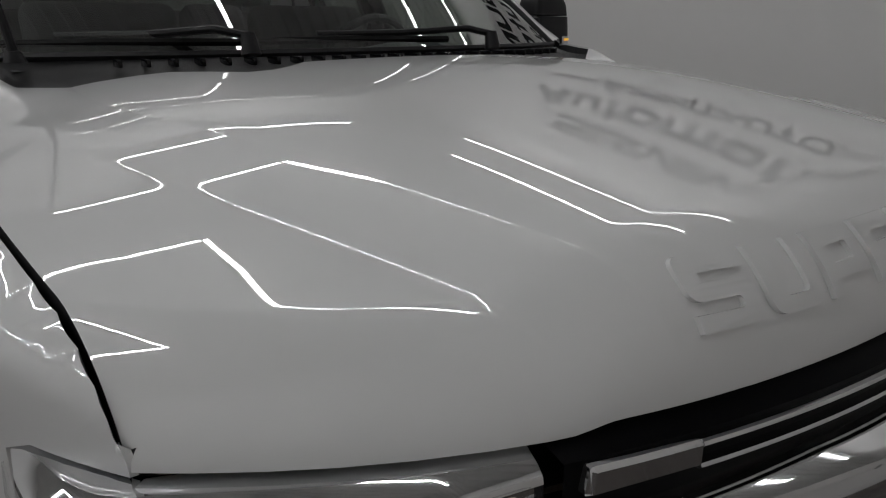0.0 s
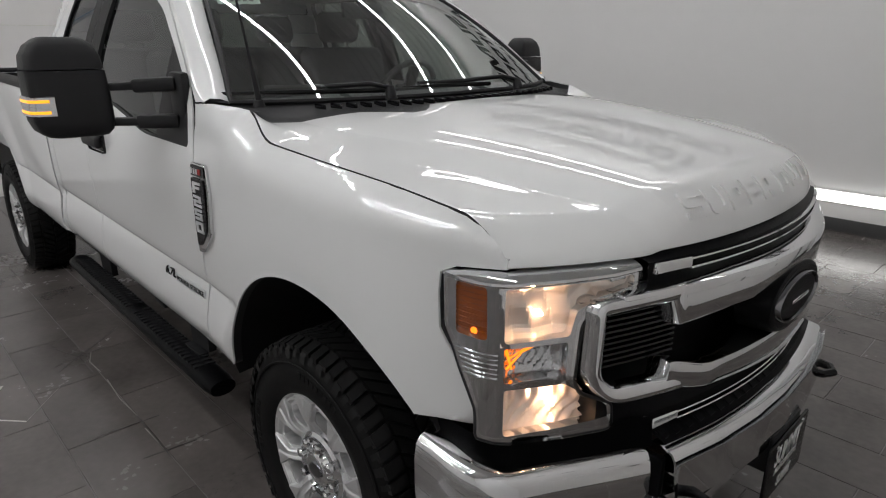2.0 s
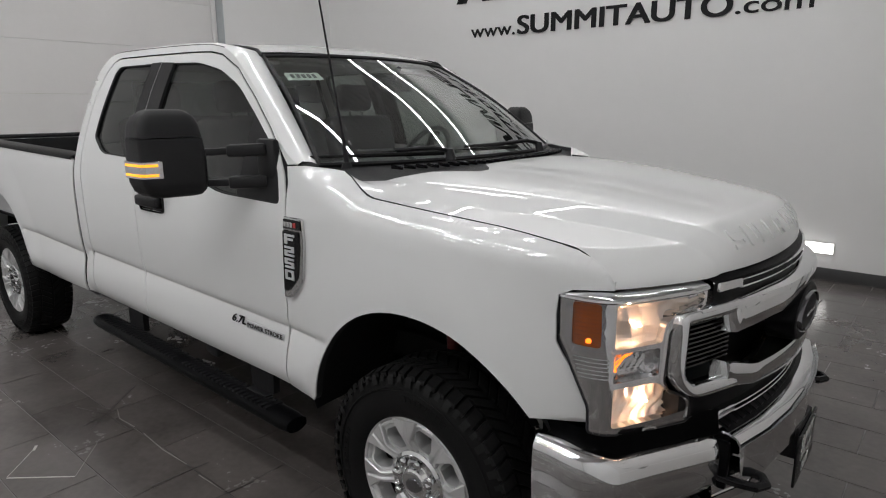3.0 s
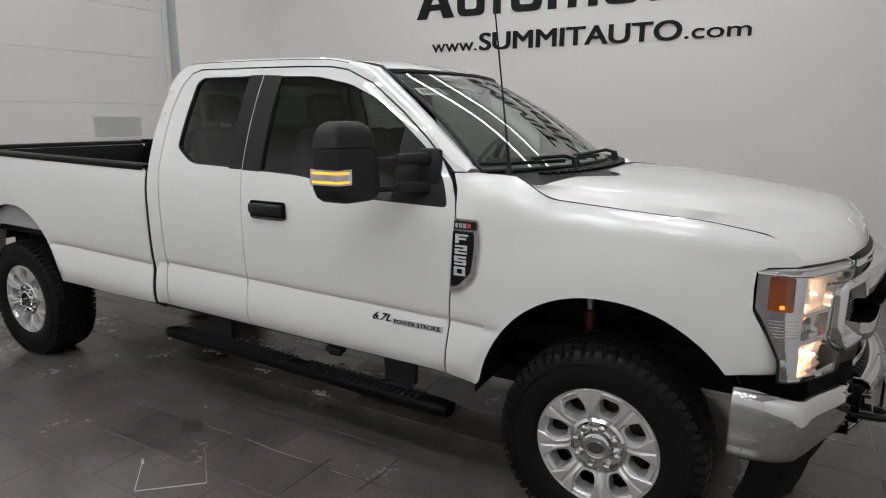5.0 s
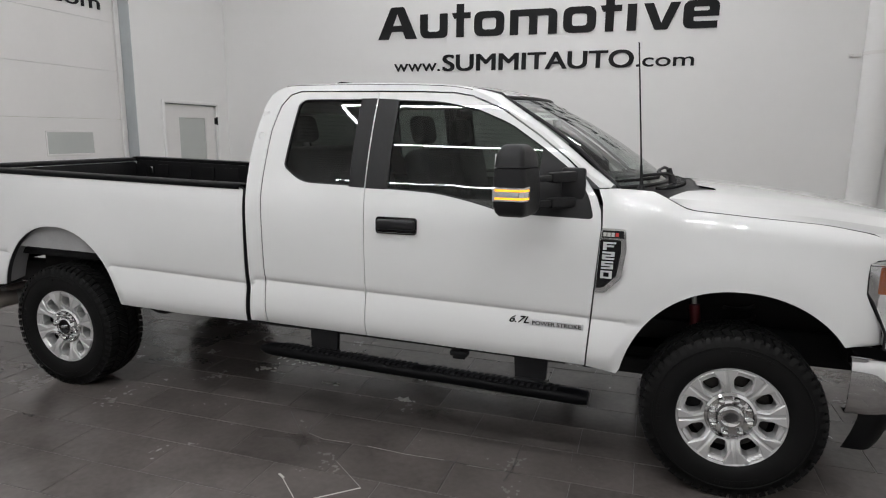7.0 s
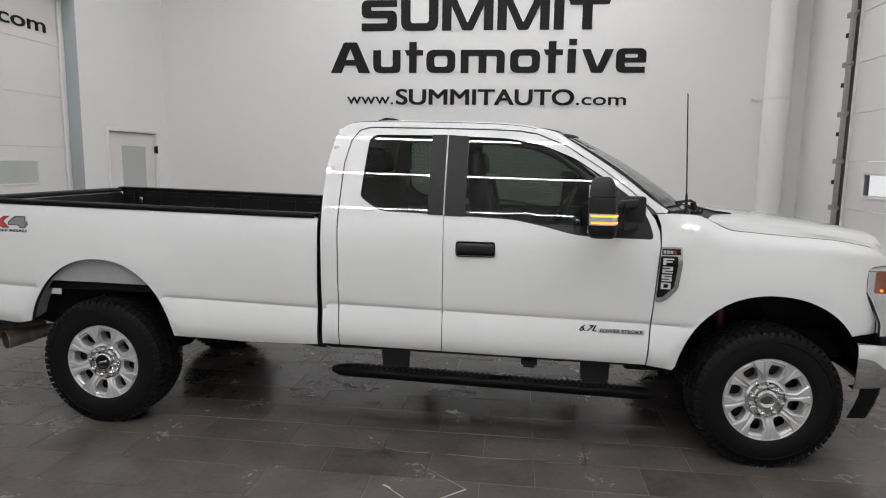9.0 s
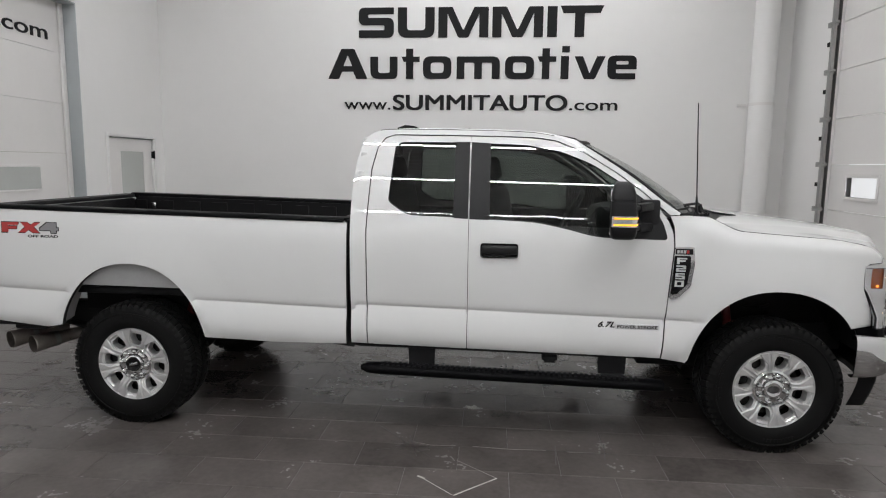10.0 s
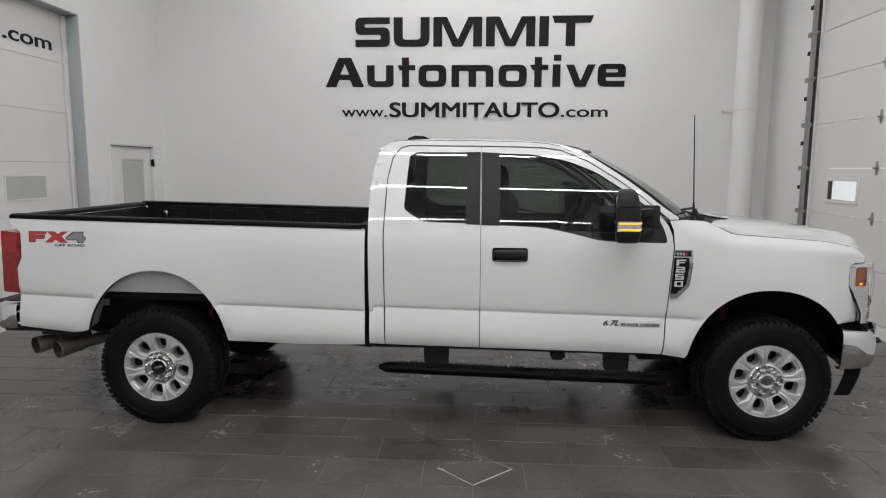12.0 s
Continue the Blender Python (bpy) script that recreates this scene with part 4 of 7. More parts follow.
def side_panels(near):
    far = not near
    s = 1 if near else -1

    def inward(u, v):
        if u > -0.63 and v > SEAM_Z(u) - 0.02 and v > 1.24:
            return (0, 0.004, -0.03)
        return (0, 0.035, 0)

    def fold(a, b):
        return [[(x, crease(x) + d) for x in (a, b)] for d in (0.045, 0.024, 0.011, 0.004, -0.001, -0.006, -0.016)]
    def flare(x0, ar, af, b, k):
        return [(x0 + (af if c > 0 else ar) * k * c, 0.42 + b * k * t) for c, t in ((math.cos(g), math.sin(g)) for g in [math.pi * (0.90 - 0.80 * i / 40) for i in range(41)])]
    fender = skin("front_fender", FENDER, flank, PAINT, truck, size=0.017, edge=inward, mirror=far,
                  lines=fold(-0.665, -0.52) + [flare(FRONT_X - 0.01, 0.545, 0.575, 0.622, k) for k in (1.14, 1.32, 1.50)])
    door = skin("front_door", FRONT_DOOR, flank, PAINT, truck, [FRONT_WINDOW], 0.045, inward, fold(-0.70, -1.905), mirror=far)
    rear = skin("rear_door", REAR_DOOR, flank, PAINT, truck, [REAR_WINDOW], 0.045, inward, fold(-1.93, -2.555), mirror=far)
    skin("cab_frame", CAB_FRAME, flank, PAINT, truck, size=0.04, edge=inward, mirror=far, lines=fold(-2.58, -2.66))
    skin("bed_side", BED, flank, PAINT, truck, size=0.05, edge=inward, mirror=far,
         lines=fold(-2.71, -3.715) + fold(-4.625, -5.14) + [flare(REAR_X + 0.005, 0.545, 0.535, 0.695, k) for k in (1.16, 1.33, 1.50)])

    # glass and its black surrounds, just behind the skin
    def inset(d):
        return lambda x, z: (x, -half_width(x, z) + d, z)
    for owner, hole, pillar, sail in ((door, FRONT_WINDOW, [(-1.9142, 1.444), (-1.9142, 1.93), (-1.789, 1.924), (-1.789, 1.441)],
                                       [(-0.965, 1.69), (-0.90, 1.64), (-0.803, 1.570), (-0.718, 1.46), (-0.685, 1.334), (-0.985, 1.338)]),
                                      (rear, REAR_WINDOW, [(-1.9218, 1.446), (-1.9218, 1.931), (-2.017, 1.931), (-2.015, 1.448)], None)):
        glass = skin("window_glass", hole, inset(0.014), TINTED, owner, size=0.06, mirror=far, label="dark tinted glass")
        glass.visible_shadow = False
        skin("pillar_trim", pillar, inset(-0.002), BLACKPL, owner, size=0.06, edge=lambda u, v: (0, 0.02, 0), mirror=far, label="black pillar cover")
        if sail:
            skin("mirror_base", rounded(sail, 0.02), inset(0.002), BLACKPL, owner, size=0.05, edge=lambda u, v: (0, 0.02, 0), mirror=far, label="black mirror mounting plate")
        # rubber run round the opening
        bm = bmesh.new()
        ring = dense(hole, 0.04)
        add_tube(bm, [(x, -s * (half_width(x, z) - 0.007), z) for x, z in ring + ring[:1]], 0.007, 6)
        part("window_seal", bm, BLACKPL, owner, "black rubber seal")

    # black moulding in the roof gutter
    bm = bmesh.new()
    ring = dense(flowing(CAB_EDGE[5:10]), 0.04, False)
    add_tube(bm, [(x, -s * (half_width(x, z) - 0.004), z + 0.002) for x, z in ring], 0.0035, 6)
    part("gutter_moulding", bm, BLACKPL, truck, "thin black gutter moulding")

    # door handle
    hx, hz = -1.722, 1.252
    hw = half_width(hx, hz)
    bm = bmesh.new()
    add_box(bm, (hx - 0.118, -s * (hw - 0.006), hz - 0.046), (hx + 0.118, -s * (hw + 0.006), hz + 0.046), 0.018, seg=3)
    plate = part("handle_plate", bm, GLOSSBLK, door, "black handle recess")
    bm = bmesh.new()
    add_box(bm, (hx - 0.110, -s * (hw + 0.0065), hz - 0.020), (hx + 0.112, -s * (hw + 0.040), hz + 0.034), 0.014, seg=3)
    part("door_handle", bm, BLACKPL, plate, "grained black pull handle")

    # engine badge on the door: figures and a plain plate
    yb = half_width(-0.9, 0.795) + 0.001
    bm = bmesh.new()
    add_box(bm, (-0.985, -s * yb, 0.770), (-0.712, -s * (yb + 0.004), 0.806), 0.002)
    badge = part("door_badge", bm, BADGESILVER, door, "chrome badge plate with black lettering")
    bm = text_mesh("POWER STROKE", 0.0290, 0.248, 0.0012, 0.0, 0.022)
    for v in bm.verts:
        p = v.co.copy()
        v.co = (-0.972 + p.x if near else -0.724 - p.x, -s * (yb + 0.0042 + p.z), 0.7775 + p.y)
    part("badge_lettering", bm, INK, badge, "black lettering", False)
    bm = text_mesh("6.7L", 0.052, 0.104, 0.004, 0.40, 0.012)
    for v in bm.verts:
        p = v.co.copy()
        v.co = (-1.092 + p.x, -s * (yb + 0.0005 + p.z), 0.781 + p.y) if near else (-0.993 - p.x, -s * (yb + 0.0005 + p.z), 0.781 + p.y)
    part("engine_size_badge", bm, GLOSSBLK, door, "black figures giving the engine size", False)

    # vent badge on the fender: chrome frame, black field, raised characters
    def on_fender(u, v, d):
        return (u, -s * (half_width(u, v) + d), v)
    outer = rounded([(-0.650, 1.300), (-0.535, 1.300), (-0.528, 1.20), (-0.545, 1.058), (-0.618, 0.982), (-0.668, 0.975)], 0.012, 3)
    inner = rounded([(-0.652, 1.247), (-0.556, 1.247), (-0.553, 1.19), (-0.569, 1.070), (-0.629, 1.008), (-0.662, 1.004)], 0.008, 3)
    bm = bmesh.new()
    prism(bm, outer, 0.0, 0.012, on_fender)
    bmesh.ops.bevel(bm, geom=[e for e in bm.edges], offset=0.002, segments=1, affect="EDGES")
    vent = part("fender_badge", bm, CHROME, fender, "chrome framed black badge with raised chrome characters")
    bm = bmesh.new()
    prism(bm, inner, 0.0125, 0.0145, on_fender)
    field = part("badge_field", bm, GLOSSBLK, vent, "gloss black field", False)
    bm = bmesh.new()
    prism(bm, [(-0.645, 1.291), (-0.545, 1.291), (-0.543, 1.256), (-0.647, 1.256)], 0.0125, 0.0145, on_fender)
    part("badge_strip", bm, GLOSSBLK, vent, "black strip", False)
    for k, mat in enumerate((DULLCHROME, DULLCHROME, DULLCHROME, REDPAINT)):
        bm = bmesh.new()
        prism(bm, [(-0.640 + 0.019 * k, 1.282), (-0.625 + 0.019 * k, 1.282), (-0.625 + 0.019 * k, 1.263), (-0.640 + 0.019 * k, 1.263)], 0.015, 0.017, on_fender)
        part("bar", bm, mat, vent, "", False)
    for k, ch in enumerate("F250"):
        z0, x0, x1 = 1.197 - 0.047 * k, -0.638 - 0.002 * k, -0.578 - 0.004 * k
        bm = bmesh.new()
        prism(bm, [(lerp(x0, x1, (u if near else 100 - u) / 100), z0 + 0.000385 * v) for u, v in BLOCK[ch]], 0.0148, 0.0178, on_fender)
        part("badge_character", bm, BADGESILVER, vent, "raised chrome character", False)
    return fender, door, rear


near_fender, near_door, near_rear = side_panels(True)
side_panels(False)


# ---- roof, pillars and windscreen ----
def edge3(t):
    """A point of the upper cab edge on the near side."""
    pts = flowing(CAB_EDGE[4:])
    f = t * (len(pts) - 1)
    i = min(int(f), len(pts) - 2)
    x, z = lerp(pts[i][0], pts[i + 1][0], f - i), lerp(pts[i][1], pts[i + 1][1], f - i)
    return Vector((x, -half_width(x, z), z))


ROOF_HALF = 0.635


ROOF_MID = smooth_curve([(-2.70, 1.86), (-2.62, 1.945), (-2.56, 2.003), (-2.48, 2.025), (-2.40, 2.036), (-2.15, 2.048), (-1.93, 2.050), (-1.70, 2.043), (-1.50, 2.030), (-1.37, 2.017), (-1.25, 1.998), (-1.15, 1.973), (-1.05, 1.942)], 0.07)


def roof_z(x, y):
    mid = ROOF_MID(x)
    return mid - 0.052 * (abs(y) / 0.70) ** 2.6


def glass_top(y):
    return -1.075 - 0.135 * (abs(y) / 0.63) ** 2.2


def glass_foot(y):
    return -0.34 - 0.245 * (abs(y) / 0.842) ** 2.4


def build_cab_top():
    # roof skin
    rows = []
    for i in range(25):
        v = lerp(-1, 1, i / 24)
        row = []
        for k in range(29):
            y = v * ROOF_HALF
            x1 = glass_top(y)
            x0 = -2.612 + 0.03 * abs(v) ** 2
            t = k / 28
            t = t if t > 0.15 else 0.15 * (t / 0.15) ** 1.3
            x = lerp(x0, x1, t)
            row.append((x, y, roof_z(x, y)))
        rows.append(row)
    loft("roof", rows, PAINT, truck)
    # roof side rails with the black drip strip, and the screen pillars
    for s in (1, -1):
        a_run, b_run = [], []
        n = 60
        for k in range(n + 1):
            p = edge3(k / n)
            if p.x < -1.22:
                y = -ROOF_HALF
                x = p.x if p.x > -2.58 else -2.585
                q = Vector((x, y, roof_z(x, y)))
            else:
                t = (p.x + 1.22) / (1.22 - 0.62)
                q = Vector((lerp(-1.222, -0.60, t), -lerp(0.632, 0.838, t), lerp(1.938, 1.490, t) + 0.012 * math.sin(math.pi * t)))
            a_run.append(Vector((p.x, s * p.y, p.z)))
            b_run.append(Vector((q.x, s * q.y, q.z)))
        mid1 = [a.lerp(b, 0.33) + Vector((0.004, -0.010 * s, 0.012)) for a, b in zip(a_run, b_run)]
        mid2 = [a.lerp(b, 0.7) + Vector((0.006, -0.006 * s, 0.010)) for a, b in zip(a_run, b_run)]
        loft("roof_rail", [a_run, mid1, mid2, b_run], PAINT, truck)
        bm = bmesh.new()
        add_tube(bm, [p + Vector((0, 0, 0.004)) for p in b_run if p.x < -1.19], 0.0095, 6)
        part("drip_strip", bm, BLACKPL, truck, "black roof drip strip")
    # windscreen
    rows = []
    for i in range(25):
        v = lerp(-1, 1, i / 24)
        row = []
        for k in range(19):
            t = k / 18
            x0, y0, z0 = glass_top(v * 0.63), v * 0.628, 1.945 - 0.012 * v * v
            x1, y1, z1 = glass_foot(v * 0.842), v * 0.838, 1.487
            bow = math.sin(math.pi * t)
            row.append((lerp(x0, x1, t) + 0.016 * bow, lerp(y0, y1, t), lerp(z0, z1, t) + 0.022 * bow))
        rows.append(row)
    ws = loft("windscreen", rows, CLEAR, truck, "clear windscreen with a paper stock label", outward=(0.6, 0, 0.8))
    ws.visible_shadow = False
    # black band round the screen
    edge = [Vector(p) for p in rows[0]] + [Vector(r[-1]) for r in rows[1:-1]] + [Vector(p) for p in rows[-1]][::-1] + [Vector(r[0]) for r in rows[::-1]]
    bm = bmesh.new()
    add_tube(bm, edge, 0.010, 6)
    part("screen_seal", bm, BLACKPL, ws, "black screen seal")

    def on_glass(a, t, d=0.004):
        i = min(int(a * 24), 23)
        k = min(int(t * 18), 17)
        fa, ft = a * 24 - i, t * 18 - k
        p = (Vector(rows[i][k]) * (1 - fa) + Vector(rows[i + 1][k]) * fa) * (1 - ft) + (Vector(rows[i][k + 1]) * (1 - fa) + Vector(rows[i + 1][k + 1]) * fa) * ft
        return p + Vector((0.5, 0, 0.85)) * (-d)
    bm = bmesh.new()
    grid = [[bm.verts.new(on_glass(lerp(0.028, 0.135, i / 4), lerp(0.20, 0.285, j / 2), 0.006)) for j in range(3)] for i in range(5)]
    for i in range(4):
        for j in range(2):
            bm.faces.new((grid[i][j], grid[i + 1][j], grid[i + 1][j + 1], grid[i][j + 1]))
    tag = part("stock_label", bm, LABEL, ws, "pale paper label with plain dark bars")
    for k in range(5):
        bm = bmesh.new()
        a = 0.042 + 0.0165 * k
        q = [on_glass(a, 0.222, 0.0045), on_glass(a + 0.010, 0.220, 0.0045), on_glass(a + 0.010, 0.262, 0.0045), on_glass(a, 0.265, 0.0045)]
        bm.faces.new([bm.verts.new(p) for p in q])
        r = bmesh.ops.extrude_face_region(bm, geom=bm.faces[:])
        bmesh.ops.translate(bm, vec=(0.0004, 0, 0.0008), verts=[g for g in r["geom"] if isinstance(g, bmesh.types.BMVert)])
        part("bar", bm, INK, tag, "", False)
    # rear wall of the cab
    bm = bmesh.new()
    for lo, hi in (((-2.66, -0.90, 0.62), (-2.60, 0.90, 1.50)), ((-2.64, -0.86, 1.50), (-2.59, -0.60, 1.74)), ((-2.64, 0.60, 1.50), (-2.59, 0.86, 1.74)), ((-2.63, -0.74, 1.86), (-2.58, 0.74, 1.96))):
        add_box(bm, lo, hi, 0.02)
    for s in (-1, 1):
        add_box(bm, (-2.635, s * 0.60, 1.74), (-2.59, s * 0.80, 1.86), 0.01)
    part("cab_back", bm, PAINT, truck)
    bm = bmesh.new()
    add_box(bm, (-2.615, -0.60, 1.50), (-2.608, 0.60, 1.86))
    part("back_window", bm, TINTED, truck, "dark tinted back glass", False).visible_shadow = False
    # high brake lamp on the roof
    bm = bmesh.new()
    prism(bm, [(-2.50, 0.0), (-2.485, 0.035), (-2.43, 0.045), (-2.36, 0.032), (-2.29, 0.0)], -0.20, 0.20, lambda u, v, d: (u, d, roof_z(u, d) + v - 0.004))
    part("roof_lamp", bm, GLOSSBLK, truck, "low black roof lamp housing")


build_cab_top()


# ---- bonnet ----
def HOOD_MID(x):
    return 1.4655 - 0.075 * x - 0.0725 * x * x


def nose(y):
    return 0.887 - 0.2474 * y * y - 0.172 * y ** 4


def soft(u, r=0.003):
    """A corner at zero with a small radius."""
    return u if u > 12 * r else (0.0 if u < -12 * r else r * math.log(1 + math.exp(u / r)))


SEAM_SOFT = smooth_curve([(-0.70, 1.485), (-0.42, 1.480), (-0.262, 1.399), (0.0, 1.379), (0.328, 1.356), (0.50, 1.326), (0.60, 1.303), (0.80, 1.26)], 0.05)
HOOD_GAP = 0.0048
CROWN, ROLL = 0.05, 0.20


def fold_lines(x):
    """Where the crowned middle ends, where the outer shelf begins and where the seam runs."""
    w = SEAM_W(min(x, 0.64)) - HOOD_GAP
    u = max(x, -0.25)
    y_in = 0.692 - 0.318 * u - 0.45 * min(0.0, u - 0.1) ** 2
    y_out = 0.842 - 0.412 * u - 0.70 * min(0.0, u - 0.2) ** 2
    return y_in, min(y_out, w - 0.03), w


def smooth_hood(x, y):
    """A gently crowned middle that rolls over towards its edge, a folded step on each side, and an outer shelf that falls to the seam."""
    a = abs(y)
    y_in, y_out, w = fold_lines(x)
    top = HOOD_MID(x)
    edge = top - CROWN * y_in * y_in - ROLL * y_in / 6
    if a < y_in:
        return top - CROWN * a * a - ROLL * y_in * (a / y_in) ** 6 / 6
    drop = lerp(0.025, 0.040, step(0.1, 0.8, x)) * step(-0.40, -0.10, x)
    k1 = drop / (y_out - y_in)
    k2 = (edge - drop - SEAM_SOFT(x) - 0.001) / (w - y_out)
    return edge - k1 * (a - y_in) - (k2 - k1) * soft(a - y_out)


NOSE_REACH = smooth_curve([(0.0, 0.130), (0.34, 0.120), (0.47, 0.108), (0.555, 0.092), (0.70, 0.098), (0.90, 0.108)], 0.05)


def hood_lip(y):
    return 1.217 + 0.008 * (1 - step(0.49, 0.54, abs(y)))


def hood_z(x, y):
    a = abs(y)
    z, lip, reach = smooth_hood(x, y), hood_lip(y), NOSE_REACH(a)
    q = min(1.0, max(0.0, (reach - (nose(y) - x)) / reach))
    k = step(0.45, 0.62, a)
    return lip + (z - lip) * max(0.0, 1 - q ** lerp(2.2, 1.5, k)) ** lerp(0.55, 0.60, k)


def hood_back(a):
    """The rear edge of the bonnet, with a notch on each side where the scuttle shows deeper."""
    edge = -0.19 if a < 0.44 else lerp(-0.19, -0.418, (a - 0.44) / 0.40)
    return edge + 0.085 * (1 - step(0.03, 0.13, abs(a - 0.42)))


def hood_point(c, u):
    """c across: folds at 1 and 2, the seam at 3; u along: the front fold at 1, the lip at 2."""
    a, sg = abs(c), (1 if c > 0 else -1)
    x = 0.3
    for _ in range(8):
        y_in, y_out, w = fold_lines(x)
        y = y_in * a if a < 1 else (lerp(y_in, y_out, a - 1) if a < 2 else lerp(y_out, w, a - 2))
        back = hood_back(y)
        tip, reach = nose(y), NOSE_REACH(y)
        x = lerp(back, tip - reach, u) if u < 1 else tip - reach * (2 - u)
    return Vector((x, sg * y, hood_z(x, y)))


def build_hood():
    half = [0.07 * k for k in range(13)] + [0.94, 0.965, 0.98, 0.99, 0.996, 1.0, 1.02, 1.05, 1.12, 1.25, 1.5, 1.75, 1.88, 1.95, 1.98, 2.0, 2.01, 2.025, 2.06, 2.12, 2.25, 2.4, 2.55, 2.7, 2.85, 2.93, 2.97, 2.99, 3.0]
    across = [-c for c in half[:0:-1]] + half
    along = [k / 44 for k in range(42)] + [0.97, 0.985, 0.995] + [1 + q for q in (0.01, 0.03, 0.06, 0.10, 0.16, 0.23, 0.31, 0.39, 0.47, 0.55, 0.63, 0.71, 0.78, 0.84, 0.89, 0.93, 0.96, 0.98, 0.993, 1.0)]
    rows = [[hood_point(c, u) for u in along] for c in across]
    # edges turned down along the seam and in under the lip
    rows = [[p + Vector((0, 0.002, -0.035)) for p in rows[0]]] + rows + [[p + Vector((0, -0.002, -0.035)) for p in rows[-1]]]
    rows = [r + [r[-1] + Vector((-0.006, 0, -0.004)), r[-1] + Vector((-0.05, 0, -0.002))] for r in rows]
    hood = loft("bonnet", rows, PAINT, truck, "", sharp=55, outward=(0, 0, 1))
    # turned-down sides coloured dark for the shade in the bonnet gap
    hood.data.materials.append(GAPSHADE)
    n = len(rows[0]) - 1
    count = len(hood.data.polygons)
    for f in hood.data.polygons:
        if f.index < n or f.index >= count - n:
            f.material_index = 1
    # word pressed into the nose

    skin_tree = BVHTree.FromPolygons([v.co for v in hood.data.vertices], [tuple(f.vertices) for f in hood.data.polygons])

    def on_nose(y, z, d):
        hit = skin_tree.ray_cast(Vector((2.0, y, z)), Vector((-1, 0, 0)))[0]
        return (hit.x + d, y, z + d * 0.5)
    for word, y0, y1 in (("SUPER", -0.405, 0.012), ("DUTY", 0.060, 0.405)):
        pitch = (y1 - y0 + 0.010) / len(word)
        for k, ch in enumerate(word):
            outline, radii, counter = SQUARE[ch]
            k_y = (pitch - 0.012) / max(u for u, v in outline)
            bm = square_solid(ch, lambda u, v, top: (u, v, 1 if top else 0))
            for cut in (11, 22, 33, 44, 55, 66, 77, 88, 99, 110, 121):
                bmesh.ops.bisect_plane(bm, geom=bm.verts[:] + bm.edges[:] + bm.faces[:], plane_co=(0, cut, 0), plane_no=(0, 1, 0))
            for v in bm.verts:
                v.co = on_nose(y0 + k * pitch + v.co.x * k_y, 1.279 + v.co.y * 0.000424, 0.0046 if v.co.z > 0.5 else -0.004)
            part("raised_letter", bm, PAINT, hood, "", True, 30)


build_hood()


# ---- scuttle, wipers, aerial ----
def build_scuttle():
    rows = []
    for i in range(81):
        v = lerp(-1, 1, i / 80)
        y = v * 0.84
        back = glass_foot(y) - 0.01
        front = hood_back(abs(y))
        row = []
        for k in range(7):
            t = k / 6
            x = lerp(back, front + 0.012, t)
            z = lerp(1.484, smooth_hood(front, y) - 0.010, t) - 0.010 * math.sin(math.pi * t)
            row.append((x, y, z))
        rows.append(row)
    cowl = loft("scuttle", rows, BLACKPL, truck, "black plastic scuttle panel with slots")
    for i in range(26):
        y = lerp(-0.62, 0.62, i / 25)
        back = glass_foot(y)
        bm = bmesh.new()
        add_box(bm, (back + 0.045, y - 0.004, 1.466), (back + 0.105, y + 0.004, 1.482), 0.002)
        part("slot_rib", bm, GLOSSBLK, cowl)
    for s0, y0, y1 in ((1, -0.36, -0.80), (1, 0.33, -0.26)):
        wiper = part_empty("wiper", truck, "black wiper arm and blade")
        bm = bmesh.new()
        piv = Vector((glass_foot(y0) + 0.05, y0, 1.485))
        tip = Vector((glass_foot(y1) - 0.05, y1 + 0.10, 1.515))
        add_cyl(bm, piv, piv + Vector((-0.01, 0, 0.045)), 0.022, 0.016, 16)
        add_tube(bm, [piv + Vector((-0.01, 0, 0.04)), piv + Vector((-0.04, -0.06, 0.055)), piv.lerp(tip, 0.5) + Vector((-0.03, 0, 0.03)), tip + Vector((0.0, 0, 0.012))], 0.009, 8)
        part("arm", bm, BLACKPL, wiper)
        bm = bmesh.new()
        n = 12
        run = []
        for k in range(n + 1):
            y = lerp(y1 - 0.10, y1 + 0.48, k / n)
            run.append((glass_foot(y) - 0.052 + 0.02 * (k / n), y, 1.515 - 0.006 * abs(k - n / 2) / n))
        add_tube(bm, run, 0.009, 6)
        part("blade", bm, RUBBER, wiper)
    # aerial
    mast = part_empty("aerial", truck, "thin black whip aerial")
    bm = bmesh.new()
    add_cyl(bm, (-0.482, -0.79, 1.478), (-0.482, -0.79, 1.50), 0.022, 0.014, 16)
    add_cyl(bm, (-0.482, -0.79, 1.50), (-0.489, -0.80, 1.60), 0.010, 0.0065, 10)
    part("foot", bm, BLACKPL, mast)
    bm = bmesh.new()
    add_cyl(bm, (-0.489, -0.80, 1.60), (-0.535, -0.862, 2.172), 0.0045, 0.0032, 8)
    n = 46
    add_tube(bm, [Vector((-0.489, -0.80, 1.60)).lerp(Vector((-0.535, -0.862, 2.172)), k / n) + Vector((0.0035 * math.cos(k * 1.57), 0.0035 * math.sin(k * 1.57), 0)) for k in range(n + 1)], 0.0012, 5)
    part("whip", bm, BLACKPL, mast)


build_scuttle()


# ---- bed ----
def rail_z(x):
    return 1.426 + 0.0205 * (-2.68 - x)


